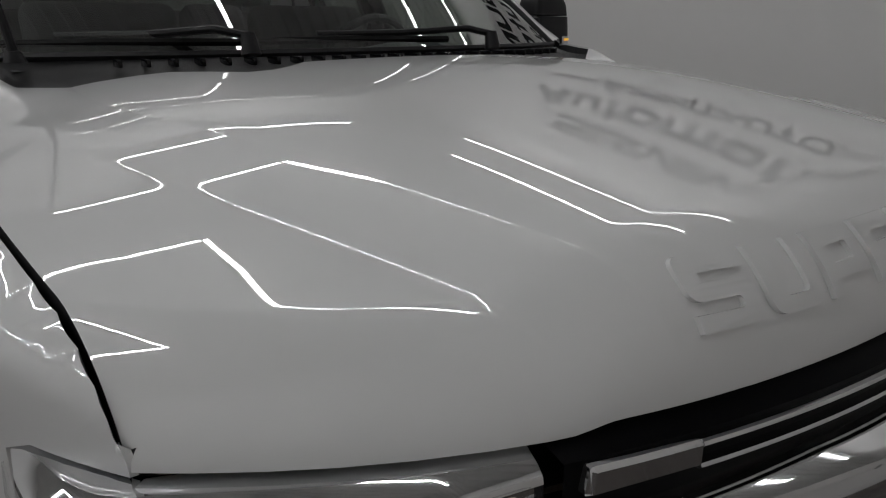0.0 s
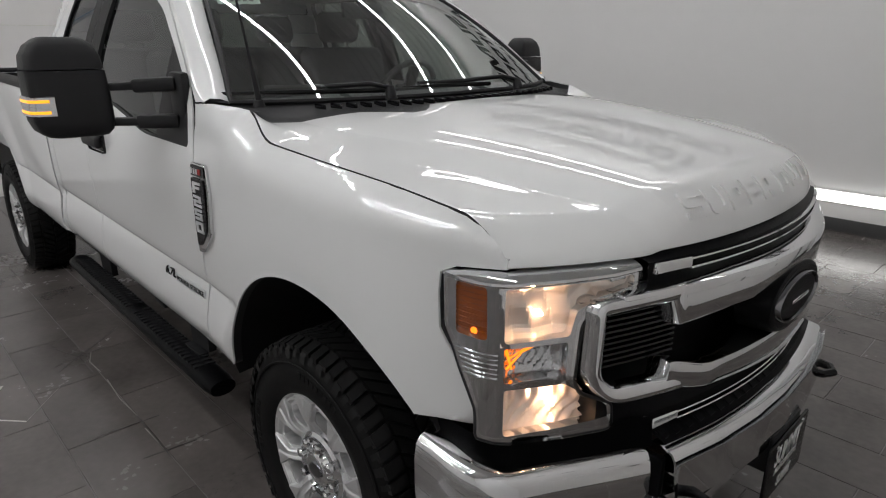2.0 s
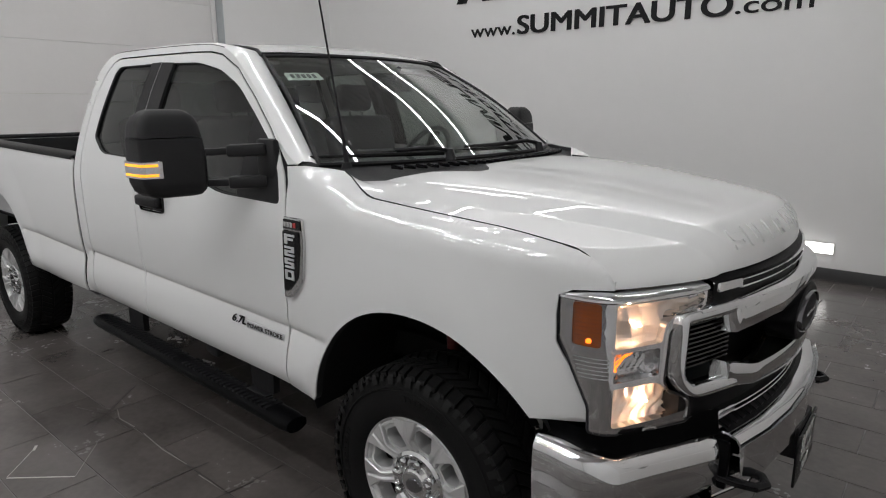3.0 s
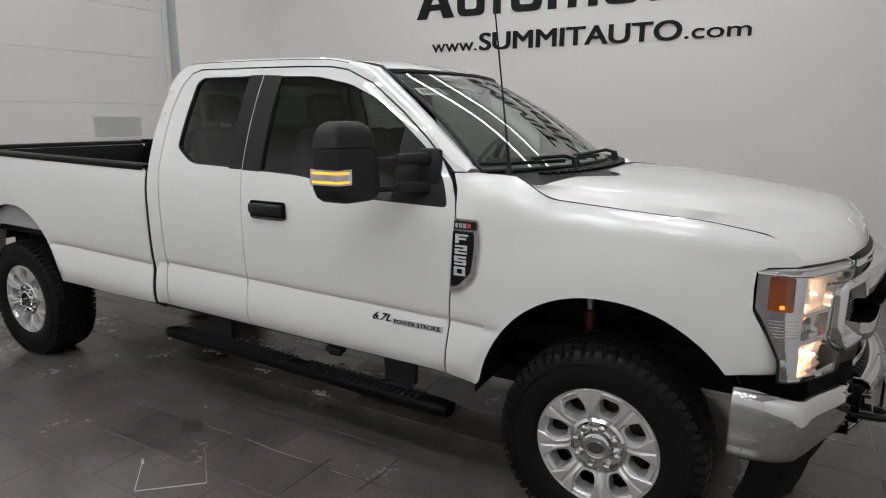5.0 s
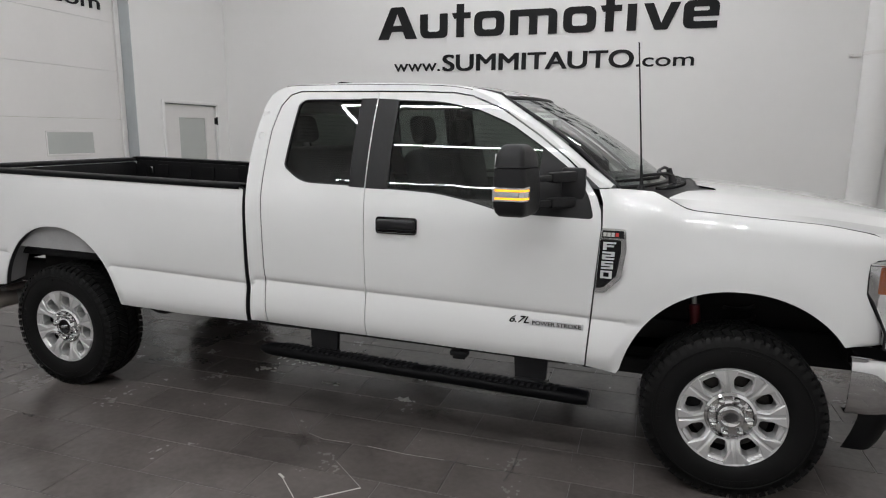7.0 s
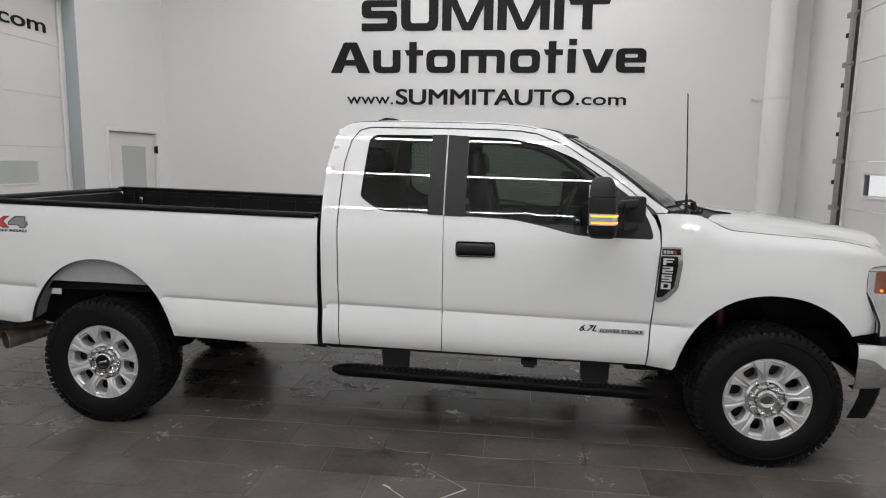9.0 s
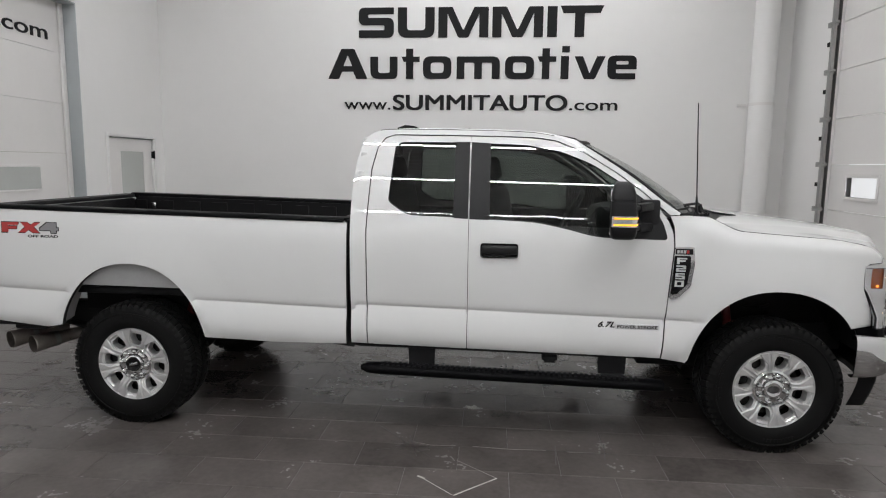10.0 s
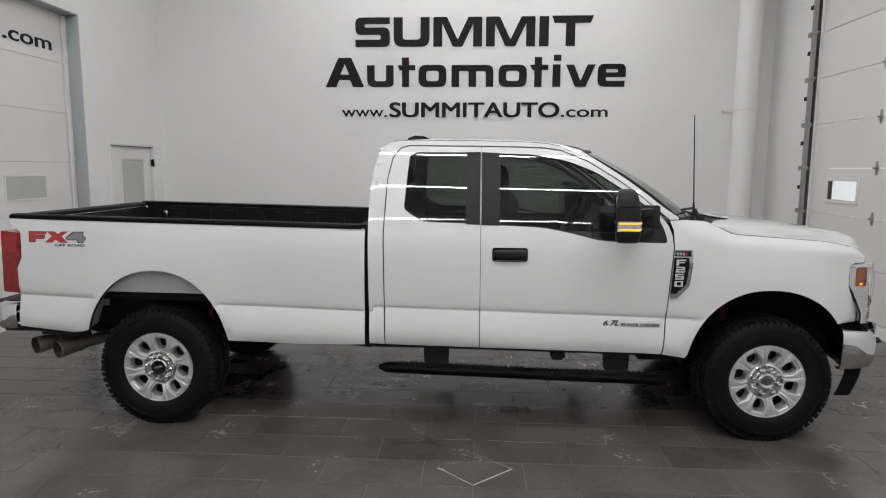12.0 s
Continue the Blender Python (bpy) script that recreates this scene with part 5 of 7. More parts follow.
def build_bed():
    bed = part_empty("bed_liner", truck, "black lined open cargo bed")
    bm = bmesh.new()
    add_box(bm, (-5.14, -0.80, 0.93), (-2.72, 0.80, 0.965), 0.005)
    for k in range(15):
        add_box(bm, (-5.12, -0.75 + 0.1035 * k, 0.964), (-2.75, -0.70 + 0.1035 * k, 0.976), 0.004)
    part("bed_floor", bm, LINER, bed)
    for s in (-1, 1):
        bm = bmesh.new()
        prism(bm, [(-2.73, 0.95), (-2.73, rail_z(-2.73) - 0.02), (-5.14, rail_z(-5.14) - 0.02), (-5.14, 0.95)], s * 0.805, s * 0.83, lambda u, v, d: (u, d, v))
        for k in range(9):
            x = -2.95 - 0.26 * k
            prism(bm, [(x, 1.0), (x, rail_z(x) - 0.05), (x - 0.14, rail_z(x) - 0.05), (x - 0.14, 1.0)], s * 0.795, s * 0.806, lambda u, v, d: (u, d, v))
        part("bed_wall", bm, LINER, bed)
        # rail cap
        rows = []
        for k in range(13):
            x = lerp(-2.715, -5.19, k / 12)
            z = rail_z(x)
            w = half_width(x, z - 0.03)
            rows.append([(x, s * (w + 0.004), z - 0.018), (x, s * (w + 0.005), z - 0.004), (x, s * (w - 0.012), z + 0.010), (x, s * (w - 0.07), z + 0.013),
                         (x, s * (w - 0.125), z + 0.008), (x, s * (w - 0.135), z - 0.03)])
        loft("bed_rail_cap", rows, DEEPBLK, truck, "black bed rail cap", sharp=60)
        # wheel tub
        rows = []
        for k in range(15):
            a = math.pi * k / 14
            rows.append([(REAR_X + 0.58 * math.cos(a), s * 0.81, 0.95 + 0.24 * math.sin(a) ** 0.7), (REAR_X + 0.58 * math.cos(a), s * 0.60, 0.95 + 0.24 * math.sin(a) ** 0.7), (REAR_X + 0.60 * math.cos(a), s * 0.585, 0.94)])
        loft("wheel_tub", rows, LINER, bed)
    bm = bmesh.new()
    add_box(bm, (-2.735, -0.83, 0.95), (-2.705, 0.83, 1.405), 0.006)
    for k in range(6):
        add_box(bm, (-2.745, -0.72 + 0.25 * k, 1.0), (-2.734, -0.55 + 0.25 * k, 1.36), 0.004)
    part("bed_front", bm, LINER, bed)
    bm = bmesh.new()
    add_box(bm, (-2.76, -0.87, 1.405), (-2.70, 0.87, 1.432), 0.008)
    part("bed_front_cap", bm, DEEPBLK, bed)
    for s in (-1, 1):
        for x in (-2.86, -4.95):
            bm = bmesh.new()
            add_box(bm, (x - 0.02, s * 0.775, 1.335), (x + 0.02, s * 0.804, 1.40), 0.006)
            part("tie_down", bm, DULLCHROME, bed, "steel tie-down cleat")
    # tailgate
    gate = part_empty("tailgate", truck)
    bm = bmesh.new()
    add_box(bm, (-5.250, -0.79, 0.92), (-5.15, 0.79, 1.445), 0.012)
    part("gate_panel", bm, PAINT, gate)
    bm = bmesh.new()
    add_box(bm, (-5.149, -0.79, 0.95), (-5.140, 0.79, 1.44), 0.003)
    part("gate_liner", bm, LINER, gate, "black inner liner")
    bm = bmesh.new()
    add_box(bm, (-5.260, -0.80, 1.445), (-5.145, 0.80, 1.478), 0.010)
    part("gate_cap", bm, BLACKPL, gate, "black top cap")
    bm = bmesh.new()
    add_box(bm, (-5.262, -0.14, 1.27), (-5.2505, 0.14, 1.34), 0.006)
    part("gate_handle", bm, GLOSSBLK, gate, "black tailgate handle")
    for s in (-1, 1):
        bm = bmesh.new()
        prism(bm, rounded([(-5.112, 1.36), (-5.262, 1.372), (-5.285, 0.935), (-5.156, 0.93), (-5.154, 1.112), (-5.113, 1.192)], 0.012, 3), 0.75, 0.0, lambda u, v, d, s=s: (u, s * (half_width(u, v) + 0.003 if d == 0 else max(d, 0.80)), v))
        tl = part("tail_lamp", bm, REDLENS, truck, "red tail lamp with a clear centre")
        bm = bmesh.new()
        prism(bm, rounded([(-5.128, 1.335), (-5.250, 1.345), (-5.256, 1.235), (-5.140, 1.225)], 0.012, 3), 0.0035, 0.0065, lambda u, v, d, s=s: (u, s * (half_width(u, v) + d), v))
        part("lens_field", bm, LITRED, tl, "brighter red upper field", False)
        for k in range(5):
            bm = bmesh.new()
            z = 0.96 + 0.026 * k
            prism(bm, [(-5.265, z), (-5.168, z), (-5.168, z + 0.004), (-5.265, z + 0.004)], 0.0035, 0.006, lambda u, v, d, s=s: (u, s * (half_width(u, v) + d), v))
            part("lens_rib", bm, REDLENS, tl, "", False)
        bm = bmesh.new()
        add_box(bm, (-5.290, s * 0.79, 1.20), (-5.2705, s * 0.86, 1.33), 0.004)
        part("reversing_lens", bm, GREYPANE, tl, "clear reversing lamp")
    # rear bumper
    plan = [(-5.185, -0.945), (-5.26, -0.955), (-5.34, -0.93), (-5.40, -0.80), (-5.43, -0.50), (-5.44, 0)]
    plan += [(x, -y) for x, y in plan[-2::-1]]
    bumper_bar("rear_bumper", plan, lambda k: 0.845, lambda k: 0.665, -1, CHROME, "chrome rear bumper")
    bm = bmesh.new()
    add_box(bm, (-5.41, -0.86, 0.83), (-5.16, 0.86, 0.862), 0.010)
    part("bumper_step", bm, BLACKPL, truck, "black rear bumper step pad")
    bm = bmesh.new()
    add_box(bm, (-5.30, -0.93, 0.655), (-4.70, -0.80, 0.675), 0.01)
    add_box(bm, (-5.05, -0.90, 0.62), (-4.82, -0.80, 0.66), 0.012)
    part("rear_apron", bm, CHASSIS, truck)

    # flat decal on the bed: red and grey shapes over a small line of words
    def lay(u, v, d):
        return (u, -(half_width(u, v) + 0.0008 + d), v)
    dec = part_empty("bed_decal", truck, "red and grey decal with small black lettering")

    def shape(name, pts, mat, d0, d1):
        bm = bmesh.new()
        prism(bm, pts, d0, d1, lay)
        part(name, bm, mat, dec, "", False)
    for pts, mat in (([(-5.036, 1.301), (-5.036, 1.368), (-4.912, 1.368), (-4.917, 1.350), (-4.988, 1.350), (-4.988, 1.342), (-4.925, 1.342), (-4.930, 1.325), (-4.988, 1.325), (-4.988, 1.301)], REDPAINT),
                     ([(-4.920, 1.301), (-4.866, 1.335), (-4.900, 1.368), (-4.848, 1.368), (-4.830, 1.350), (-4.806, 1.368), (-4.762, 1.368), (-4.808, 1.335), (-4.765, 1.301), (-4.818, 1.301), (-4.840, 1.321), (-4.868, 1.301)], REDPAINT),
                     ([(-4.765, 1.330), (-4.715, 1.368), (-4.650, 1.368), (-4.650, 1.335), (-4.636, 1.335), (-4.636, 1.318), (-4.650, 1.318), (-4.652, 1.301), (-4.685, 1.301), (-4.690, 1.318), (-4.765, 1.318)], GREYBADGE)):
        cx = sum(p[0] for p in pts) / len(pts)
        cz = sum(p[1] for p in pts) / len(pts)
        shape("decal_outline", [(x + math.copysign(0.005, x - cx), z + math.copysign(0.005, z - cz)) for x, z in pts], INK, 0.0, 0.0006)
        shape("decal_shape", pts, mat, 0.0007, 0.0013)
    bm = text_mesh("OFF ROAD", 0.0235, 0.214, 0.0008, 0.0, 0.028)
    for v in bm.verts:
        p = v.co.copy()
        v.co = lay(-4.853 + p.x, 1.270 + p.y, p.z)
    part("decal_lettering", bm, INK, dec, "small black lettering", False)


def bumper_bar(name, plan, top, bottom, sign, mat, label):
    """A curved pressed bumper along a plan line; top and bottom give its heights by place along the plan."""
    P = dense(plan, 0.05, False)
    rows = []
    n = len(P)
    for k, (x, y) in enumerate(P):
        a, b = P[max(0, k - 1)], P[min(n - 1, k + 1)]
        tx, ty = b[0] - a[0], b[1] - a[1]
        L = math.hypot(tx, ty)
        nx, ny = ty / L, -tx / L
        if nx * sign < 0 and abs(nx) > 0.3 or (abs(nx) <= 0.3 and ny * y < 0):
            nx, ny = -nx, -ny
        zt, zb = top(k / (n - 1)), bottom(k / (n - 1))
        sec = [(-0.075, zt + 0.012), (-0.04, zt + 0.014), (-0.012, zt + 0.006), (0.0, zt - 0.012), (0.006, zt - 0.05), (0.006, lerp(zt, zb, 0.55)), (-0.002, lerp(zt, zb, 0.85)), (-0.018, zb + 0.006), (-0.035, zb), (-0.07, zb + 0.004)]
        rows.append([(x + nx * d, y + ny * d, z) for d, z in sec])
    return loft(name, rows, mat, truck, label, sharp=50, thick=0.006)


build_bed()


# ---- wheels ----
def ramp_up(a, b, v):
    return min(1.0, max(0.0, (v - a) / (b - a)))


def build_wheel(front):
    """One wheel with its middle at the origin, its outer face towards -y; the front hub carries a bright cap, the rear one a black one."""
    wheel = new("wheel")
    rnd = random.Random(3)
    half = 0.138
    prof = [(0.245, -half + 0.012), (0.262, -half - 0.002), (0.300, -half - 0.010), (0.345, -half - 0.008), (0.385, -half + 0.004), (0.404, -half + 0.022), (0.411, -half + 0.05), (0.412, 0.0)]
    prof += [(r, -h) for r, h in prof[-2::-1]]
    bm = bmesh.new()
    add_lathe(bm, prof, 72)
    part("tyre", bm, RUBBER, wheel, "chunky black all-terrain tyre", sharp=30)
    # tread blocks: two shoulder rows and two middle rows
    bm = bmesh.new()
    n = 58
    for row, (y0, y1, shift, lean) in enumerate(((-0.136, -0.084, 0.0, 0.10), (-0.074, -0.006, 0.5, -0.35), (0.006, 0.074, 0.0, 0.35), (0.084, 0.136, 0.5, -0.10))):
        for k in range(n):
            a = 2 * math.pi * (k + shift) / n
            da = 2 * math.pi / n * 0.36 * (1.12 if k % 2 else 0.9)
            top, base = 0.4225, 0.405
            q = []
            for y, s in ((y0, -1), (y1, 1)):
                drop = 0.010 if (row == 0 and s < 0) or (row == 3 and s > 0) else 0.0
                for e in (-1, 1):
                    ang = a + e * da + lean * (y - (y0 + y1) / 2) / 0.41 * 2
                    q.append((ang, y, base - drop, top - drop))
            lo = [bm.verts.new((r0 * math.cos(g), y, r0 * math.sin(g))) for g, y, r0, r1 in q]
            hi = [bm.verts.new((r1 * math.cos(g), y, r1 * math.sin(g))) for g, y, r0, r1 in q]
            for f in ((hi[0], hi[1], hi[3], hi[2]), (lo[0], lo[1], hi[1], hi[0]), (lo[1], lo[3], hi[3], hi[1]), (lo[3], lo[2], hi[2], hi[3]), (lo[2], lo[0], hi[0], hi[2])):
                bm.faces.new(f)
    # shoulder lugs running down the side wall
    for k in range(n):
        a = 2 * math.pi * (k + 0.02) / n
        da = 2 * math.pi / n * (0.30 if k % 2 else 0.20)
        for s in (-1, 1):
            pts = [(0.412, -half + 0.008), (0.398, -half - 0.004), (0.372 if k % 2 else 0.383, -half - 0.009)]
            A = [bm.verts.new((r * math.cos(a - da), -s * h, r * math.sin(a - da))) for r, h in pts]
            B = [bm.verts.new((r * math.cos(a + da), -s * h, r * math.sin(a + da))) for r, h in pts]
            for i in range(2):
                bm.faces.new((A[i], A[i + 1], B[i + 1], B[i]))
    tread = part("tread", bm, TREAD, wheel, "chunky black rubber tread", sharp=30)
    tread["kind"] = "stuff"
    # raised ring and plain raised bars on the side wall
    bm = bmesh.new()
    add_lathe(bm, [(0.352, -half - 0.009), (0.354, -half - 0.0125), (0.358, -half - 0.0125), (0.360, -half - 0.009)], 72)
    for g0 in (0.9, 2.6, 4.4):
        for k in range(9):
            g = g0 + 0.068 * k
            q = [(0.318, g), (0.318, g + 0.045), (0.338, g + 0.045), (0.338, g)]
            lo = [bm.verts.new((r * math.cos(t), -half - 0.0085, r * math.sin(t))) for r, t in q]
            hi = [bm.verts.new((r * math.cos(t), -half - 0.0115, r * math.sin(t))) for r, t in q]
            bm.faces.new(hi)
            for i in range(4):
                bm.faces.new((lo[i], lo[(i + 1) % 4], hi[(i + 1) % 4], hi[i]))
    part("side_wall_relief", bm, RUBBER, wheel)
    # rim face with eight openings in recessed pockets between flared spokes
    circ = [(0.247 * math.cos(2 * math.pi * k / 90), 0.247 * math.sin(2 * math.pi * k / 90)) for k in range(90)]
    centre = [(0.105 * math.cos(2 * math.pi * k / 40), 0.105 * math.sin(2 * math.pi * k / 40)) for k in range(40)]
    holes = []
    for k in range(8):
        a = 2 * math.pi * (k + 0.5) / 8
        pts = []
        for r, d in ((0.130, -0.018), (0.146, -0.030), (0.190, -0.043), (0.211, -0.028), (0.211, 0.028), (0.190, 0.043), (0.146, 0.030), (0.130, 0.018)):
            pts.append((r * math.cos(a) - d * math.sin(a), r * math.sin(a) + d * math.cos(a)))
        holes.append(rounded(pts, 0.006, 2))

    def face(u, v):
        r = math.hypot(u, v)
        y = -0.107 - 0.010 * (1 - step(0.228, 0.245, r)) + 0.022 * (1 - step(0.10, 0.18, r))
        y -= 0.012 * step(0.222, 0.231, r)
        return (u, y, v)
    vs, fs, loops = flat_mesh(circ, [centre] + holes, 0.009)
    P = [Vector(face(v.x, v.y)) for v in vs]
    F = list(fs)
    for lp in loops[2:]:
        s = len(P)
        c = sum((Vector((vs[i].x, 0, vs[i].y)) for i in lp), Vector()) / len(lp)
        for i in lp:
            P.append(P[i].copy())
        for i in lp:
            inn = (c - Vector((P[i].x, 0, P[i].z))) * 0.05
            P.append(P[i] + inn + Vector((0, 0.012, 0)))
        for i in lp:
            P.append(P[i] + (c - Vector((P[i].x, 0, P[i].z))) * 0.10 + Vector((0, 0.055, 0)))
        m = len(lp)
        for i in range(m):
            j = (i + 1) % m
            F.append((s + i, s + j, s + m + j, s + m + i))
            F.append((s + m + i, s + m + j, s + 2 * m + j, s + 2 * m + i))
    bm = bmesh.new()
    V = [bm.verts.new(p) for p in P]
    for f in F:
        bm.faces.new([V[i] for i in f])
    part("rim", bm, SILVER, wheel, "silver eight-spoke alloy rim", sharp=28)
    for k in range(8):
        a = 2 * math.pi * k / 8
        rows = []
        for r in [0.110 + 0.0105 * i for i in range(13)]:
            base = face(min(r, 0.221), 0)[1]
            w = 0.0185 + 0.040 * ramp_up(0.165, 0.232, r)
            h = 0.015 * ramp_up(0.106, 0.125, r) + 0.002
            sec = [(-w, base + 0.004), (-w + 0.0015, base - h + 0.003), (-w + 0.006, base - h - 0.001), (-0.010, base - h), (-0.004, base - h + 0.004), (0.004, base - h + 0.004), (0.010, base - h), (w - 0.006, base - h - 0.001), (w - 0.0015, base - h + 0.003), (w, base + 0.004)]
            rows.append([(r * math.cos(a) - d * math.sin(a), y, r * math.sin(a) + d * math.cos(a)) for d, y in sec])
        loft("spoke", rows, SILVER, wheel, caps=True, closed=True, sharp=22)
    bm = bmesh.new()
    add_lathe(bm, [(0.246, -0.112), (0.252, -0.126), (0.248, -0.130), (0.240, -0.126), (0.234, -0.113), (0.230, -0.075)], 72)
    part("rim_lip", bm, SILVER, wheel)
    # barrel coloured black: the shade behind the openings is put into its colour
    bm = bmesh.new()
    add_lathe(bm, [(0.231, -0.076), (0.228, -0.05), (0.222, 0.10)], 72)
    part("rim_barrel", bm, CHASSIS, wheel)
    # hub cover with lug nuts
    bm = bmesh.new()
    add_lathe(bm, [(0.120, -0.090), (0.118, -0.112), (0.106, -0.119), (0.099, -0.108), (0.080, -0.106), (0.066, -0.112), (0.058, -0.128), (0.050, -0.132)], 56)
    part("hub_cover", bm, CHROME, wheel, "chrome hub cover")
    bm = bmesh.new()
    add_lathe(bm, [(0.052, -0.128), (0.050, -0.1325), (0.044, -0.134), (0.040, -0.132), (0.0005, -0.131)], 40)
    part("hub_cap", bm, CHROME if front else GLOSSBLK, wheel, "bright hub cap with a dark oval" if front else "black hub cap with a plain silver bar")
    bm = bmesh.new()
    if front:
        prism(bm, [(0.034 * math.cos(2 * math.pi * k / 28), 0.024 * math.sin(2 * math.pi * k / 28)) for k in range(28)], -0.1345, -0.131, lambda u, v, d: (u, d, v))
        part("cap_oval", bm, DARKCHROME, wheel, "dark oval")
    else:
        add_box(bm, (-0.030, -0.1335, -0.008), (0.030, -0.131, 0.008), 0.001)
        part("cap_bar", bm, DULLCHROME, wheel, "plain silver bar")
    for k in range(8):
        a = 2 * math.pi * (k + 0.5) / 8
        x, z = 0.087 * math.cos(a), 0.087 * math.sin(a)
        bm = bmesh.new()
        add_cyl(bm, (x, -0.104, z), (x, -0.132, z), 0.0175, 0.0160, 6)
        bmesh.ops.create_uvsphere(bm, u_segments=10, v_segments=6, radius=0.0150, matrix=Matrix.Translation((x, -0.132, z)) @ Matrix.Diagonal((1, 0.6, 1, 1)))
        part("lug_nut", bm, CHROME, wheel, "chrome lug nut")
    # brake disc behind the openings, its colour darkened for the shade there
    bm = bmesh.new()
    add_lathe(bm, [(0.0005, -0.02), (0.10, -0.02), (0.11, -0.03), (0.19, -0.03), (0.19, -0.005), (0.0005, -0.005)], 48)
    part("brake_disc", bm, DISC, wheel, "iron brake disc with the shade behind the spokes in its colour")
    bm = bmesh.new()
    add_box(bm, (-0.20, -0.055, -0.06), (-0.10, 0.03, 0.10), 0.02)
    part("brake_caliper", bm, CHASSIS, wheel)
    bm = bmesh.new()
    add_lathe(bm, [(0.225, 0.10), (0.06, 0.11), (0.0005, 0.11)], 40)
    part("rim_back", bm, CHASSIS, wheel)
    # valve
    bm = bmesh.new()
    add_cyl(bm, (0.02, -0.10, -0.208), (0.02, -0.128, -0.198), 0.004, 0.003, 8)
    part("valve", bm, RUBBER, wheel)
    return wheel


WHEEL_Y = -0.835
for at, front, spin in ((FRONT_X, True, 40), (REAR_X, False, 77)):
    wheel = build_wheel(front)
    wheel.parent = truck
    wheel.matrix_basis = pose(at, WHEEL_Y + (0 if front else 0.01), HUB_Z) @ pose(0, 0, 0, 0, -10 if front else -15, 0)
    copy_thing(wheel, pose(at, -WHEEL_Y, HUB_Z, 0, 0, 180) @ pose(0, 0, 0, 0, spin, 0))


# ---- underneath ----
def build_chassis():
    bm = bmesh.new()
    for s in (-1, 1):
        add_box(bm, (-5.15, s * 0.42, 0.56), (0.62, s * 0.50, 0.74), 0.012)
        add_box(bm, (-0.62, s * 0.42, 0.50), (0.0, s * 0.50, 0.64), 0.012)
    for x in (-4.9, -3.4, -2.3, -1.0, 0.45):
        add_box(bm, (x - 0.05, -0.45, 0.58), (x + 0.05, 0.45, 0.68), 0.01)
    part("ladder_chassis", bm, CHASSIS, truck)
    bm = bmesh.new()
    add_cyl(bm, (REAR_X, -0.72, HUB_Z), (REAR_X, 0.72, HUB_Z), 0.055, seg=20)
    bmesh.ops.create_uvsphere(bm, u_segments=20, v_segments=12, radius=0.17, matrix=Matrix.Translation((REAR_X, 0.0, HUB_Z)))
    add_cyl(bm, (REAR_X + 0.12, 0, HUB_Z + 0.02), (-1.6, 0, 0.60), 0.05, seg=16)
    part("rear_axle", bm, CHASSIS, truck)
    bm = bmesh.new()
    add_cyl(bm, (FRONT_X, -0.70, HUB_Z), (FRONT_X, 0.70, HUB_Z), 0.05, seg=20)
    bmesh.ops.create_uvsphere(bm, u_segments=18, v_segments=10, radius=0.15, matrix=Matrix.Translation((FRONT_X, 0.25, HUB_Z)))
    add_box(bm, (-0.75, -0.55, 0.42), (0.0, -0.45, 0.52), 0.02)
    add_box(bm, (-0.75, 0.45, 0.42), (0.0, 0.55, 0.52), 0.02)
    part("front_axle", bm, CHASSIS, truck)
    for s in (-1, 1):
        bm = bmesh.new()
        run = [(lerp(REAR_X - 0.75, REAR_X + 0.75, k / 14), s * 0.53, 0.58 - 0.12 * math.sin(math.pi * k / 14)) for k in range(15)]
        for off in (0, 0.022, 0.044):
            add_tube(bm, [(x, y, z + off * (1 - abs(i - 7) / 9)) for i, (x, y, z) in enumerate(run)], 0.016, 6)
        part("leaf_spring", bm, CHASSIS, truck)
        bm = bmesh.new()
        add_cyl(bm, (REAR_X + 0.15, s * 0.60, 0.42), (REAR_X + 0.28, s * 0.56, 0.90), 0.033, seg=14)
        part("rear_shock", bm, REDSHOCK, truck, "red shock absorber")
        bm = bmesh.new()
        add_cyl(bm, (-0.14, s * 0.56, 0.40), (-0.155, s * 0.545, 0.74), 0.024, seg=14)
        add_cyl(bm, (-0.155, s * 0.545, 0.72), (-0.17, s * 0.535, 0.850), 0.029, seg=16)
        part("front_shock", bm, REDSHOCK, truck, "red front shock absorber")
        bm = bmesh.new()
        add_cyl(bm, (-0.17, s * 0.535, 0.856), (-0.175, s * 0.53, 0.905), 0.014, seg=12)
        part("shock_stud", bm, GALV, truck, "bright steel shock stud")
        bm = bmesh.new()
        n = 60
        add_tube(bm, [(0.06 + 0.075 * math.cos(k * 0.63), s * 0.47 + 0.075 * math.sin(k * 0.63), 0.46 + 0.0068 * k) for k in range(n)], 0.011, 6)
        part("coil_spring", bm, CHASSIS, truck)
    # tanks and gearbox
    bm = bmesh.new()
    add_box(bm, (-3.35, -0.40, 0.46), (-2.2, 0.30, 0.72), 0.06, seg=3)
    add_box(bm, (-2.0, -0.25, 0.48), (-0.6, 0.25, 0.85), 0.08, seg=3)
    part("tank", bm, CHASSIS, truck)
    # floor of the cab and bed underside
    bm = bmesh.new()
    add_box(bm, (-2.64, -0.90, 0.64), (-0.62, 0.90, 0.70), 0.01)
    add_box(bm, (-5.13, -0.86, 0.88), (-2.72, 0.86, 0.928), 0.01)
    add_box(bm, (-2.64, -0.915, 0.585), (-0.68, -0.86, 0.66), 0.012)
    add_box(bm, (-2.64, 0.86, 0.585), (-0.68, 0.915, 0.66), 0.012)
    part("underbody", bm, CHASSIS, truck)
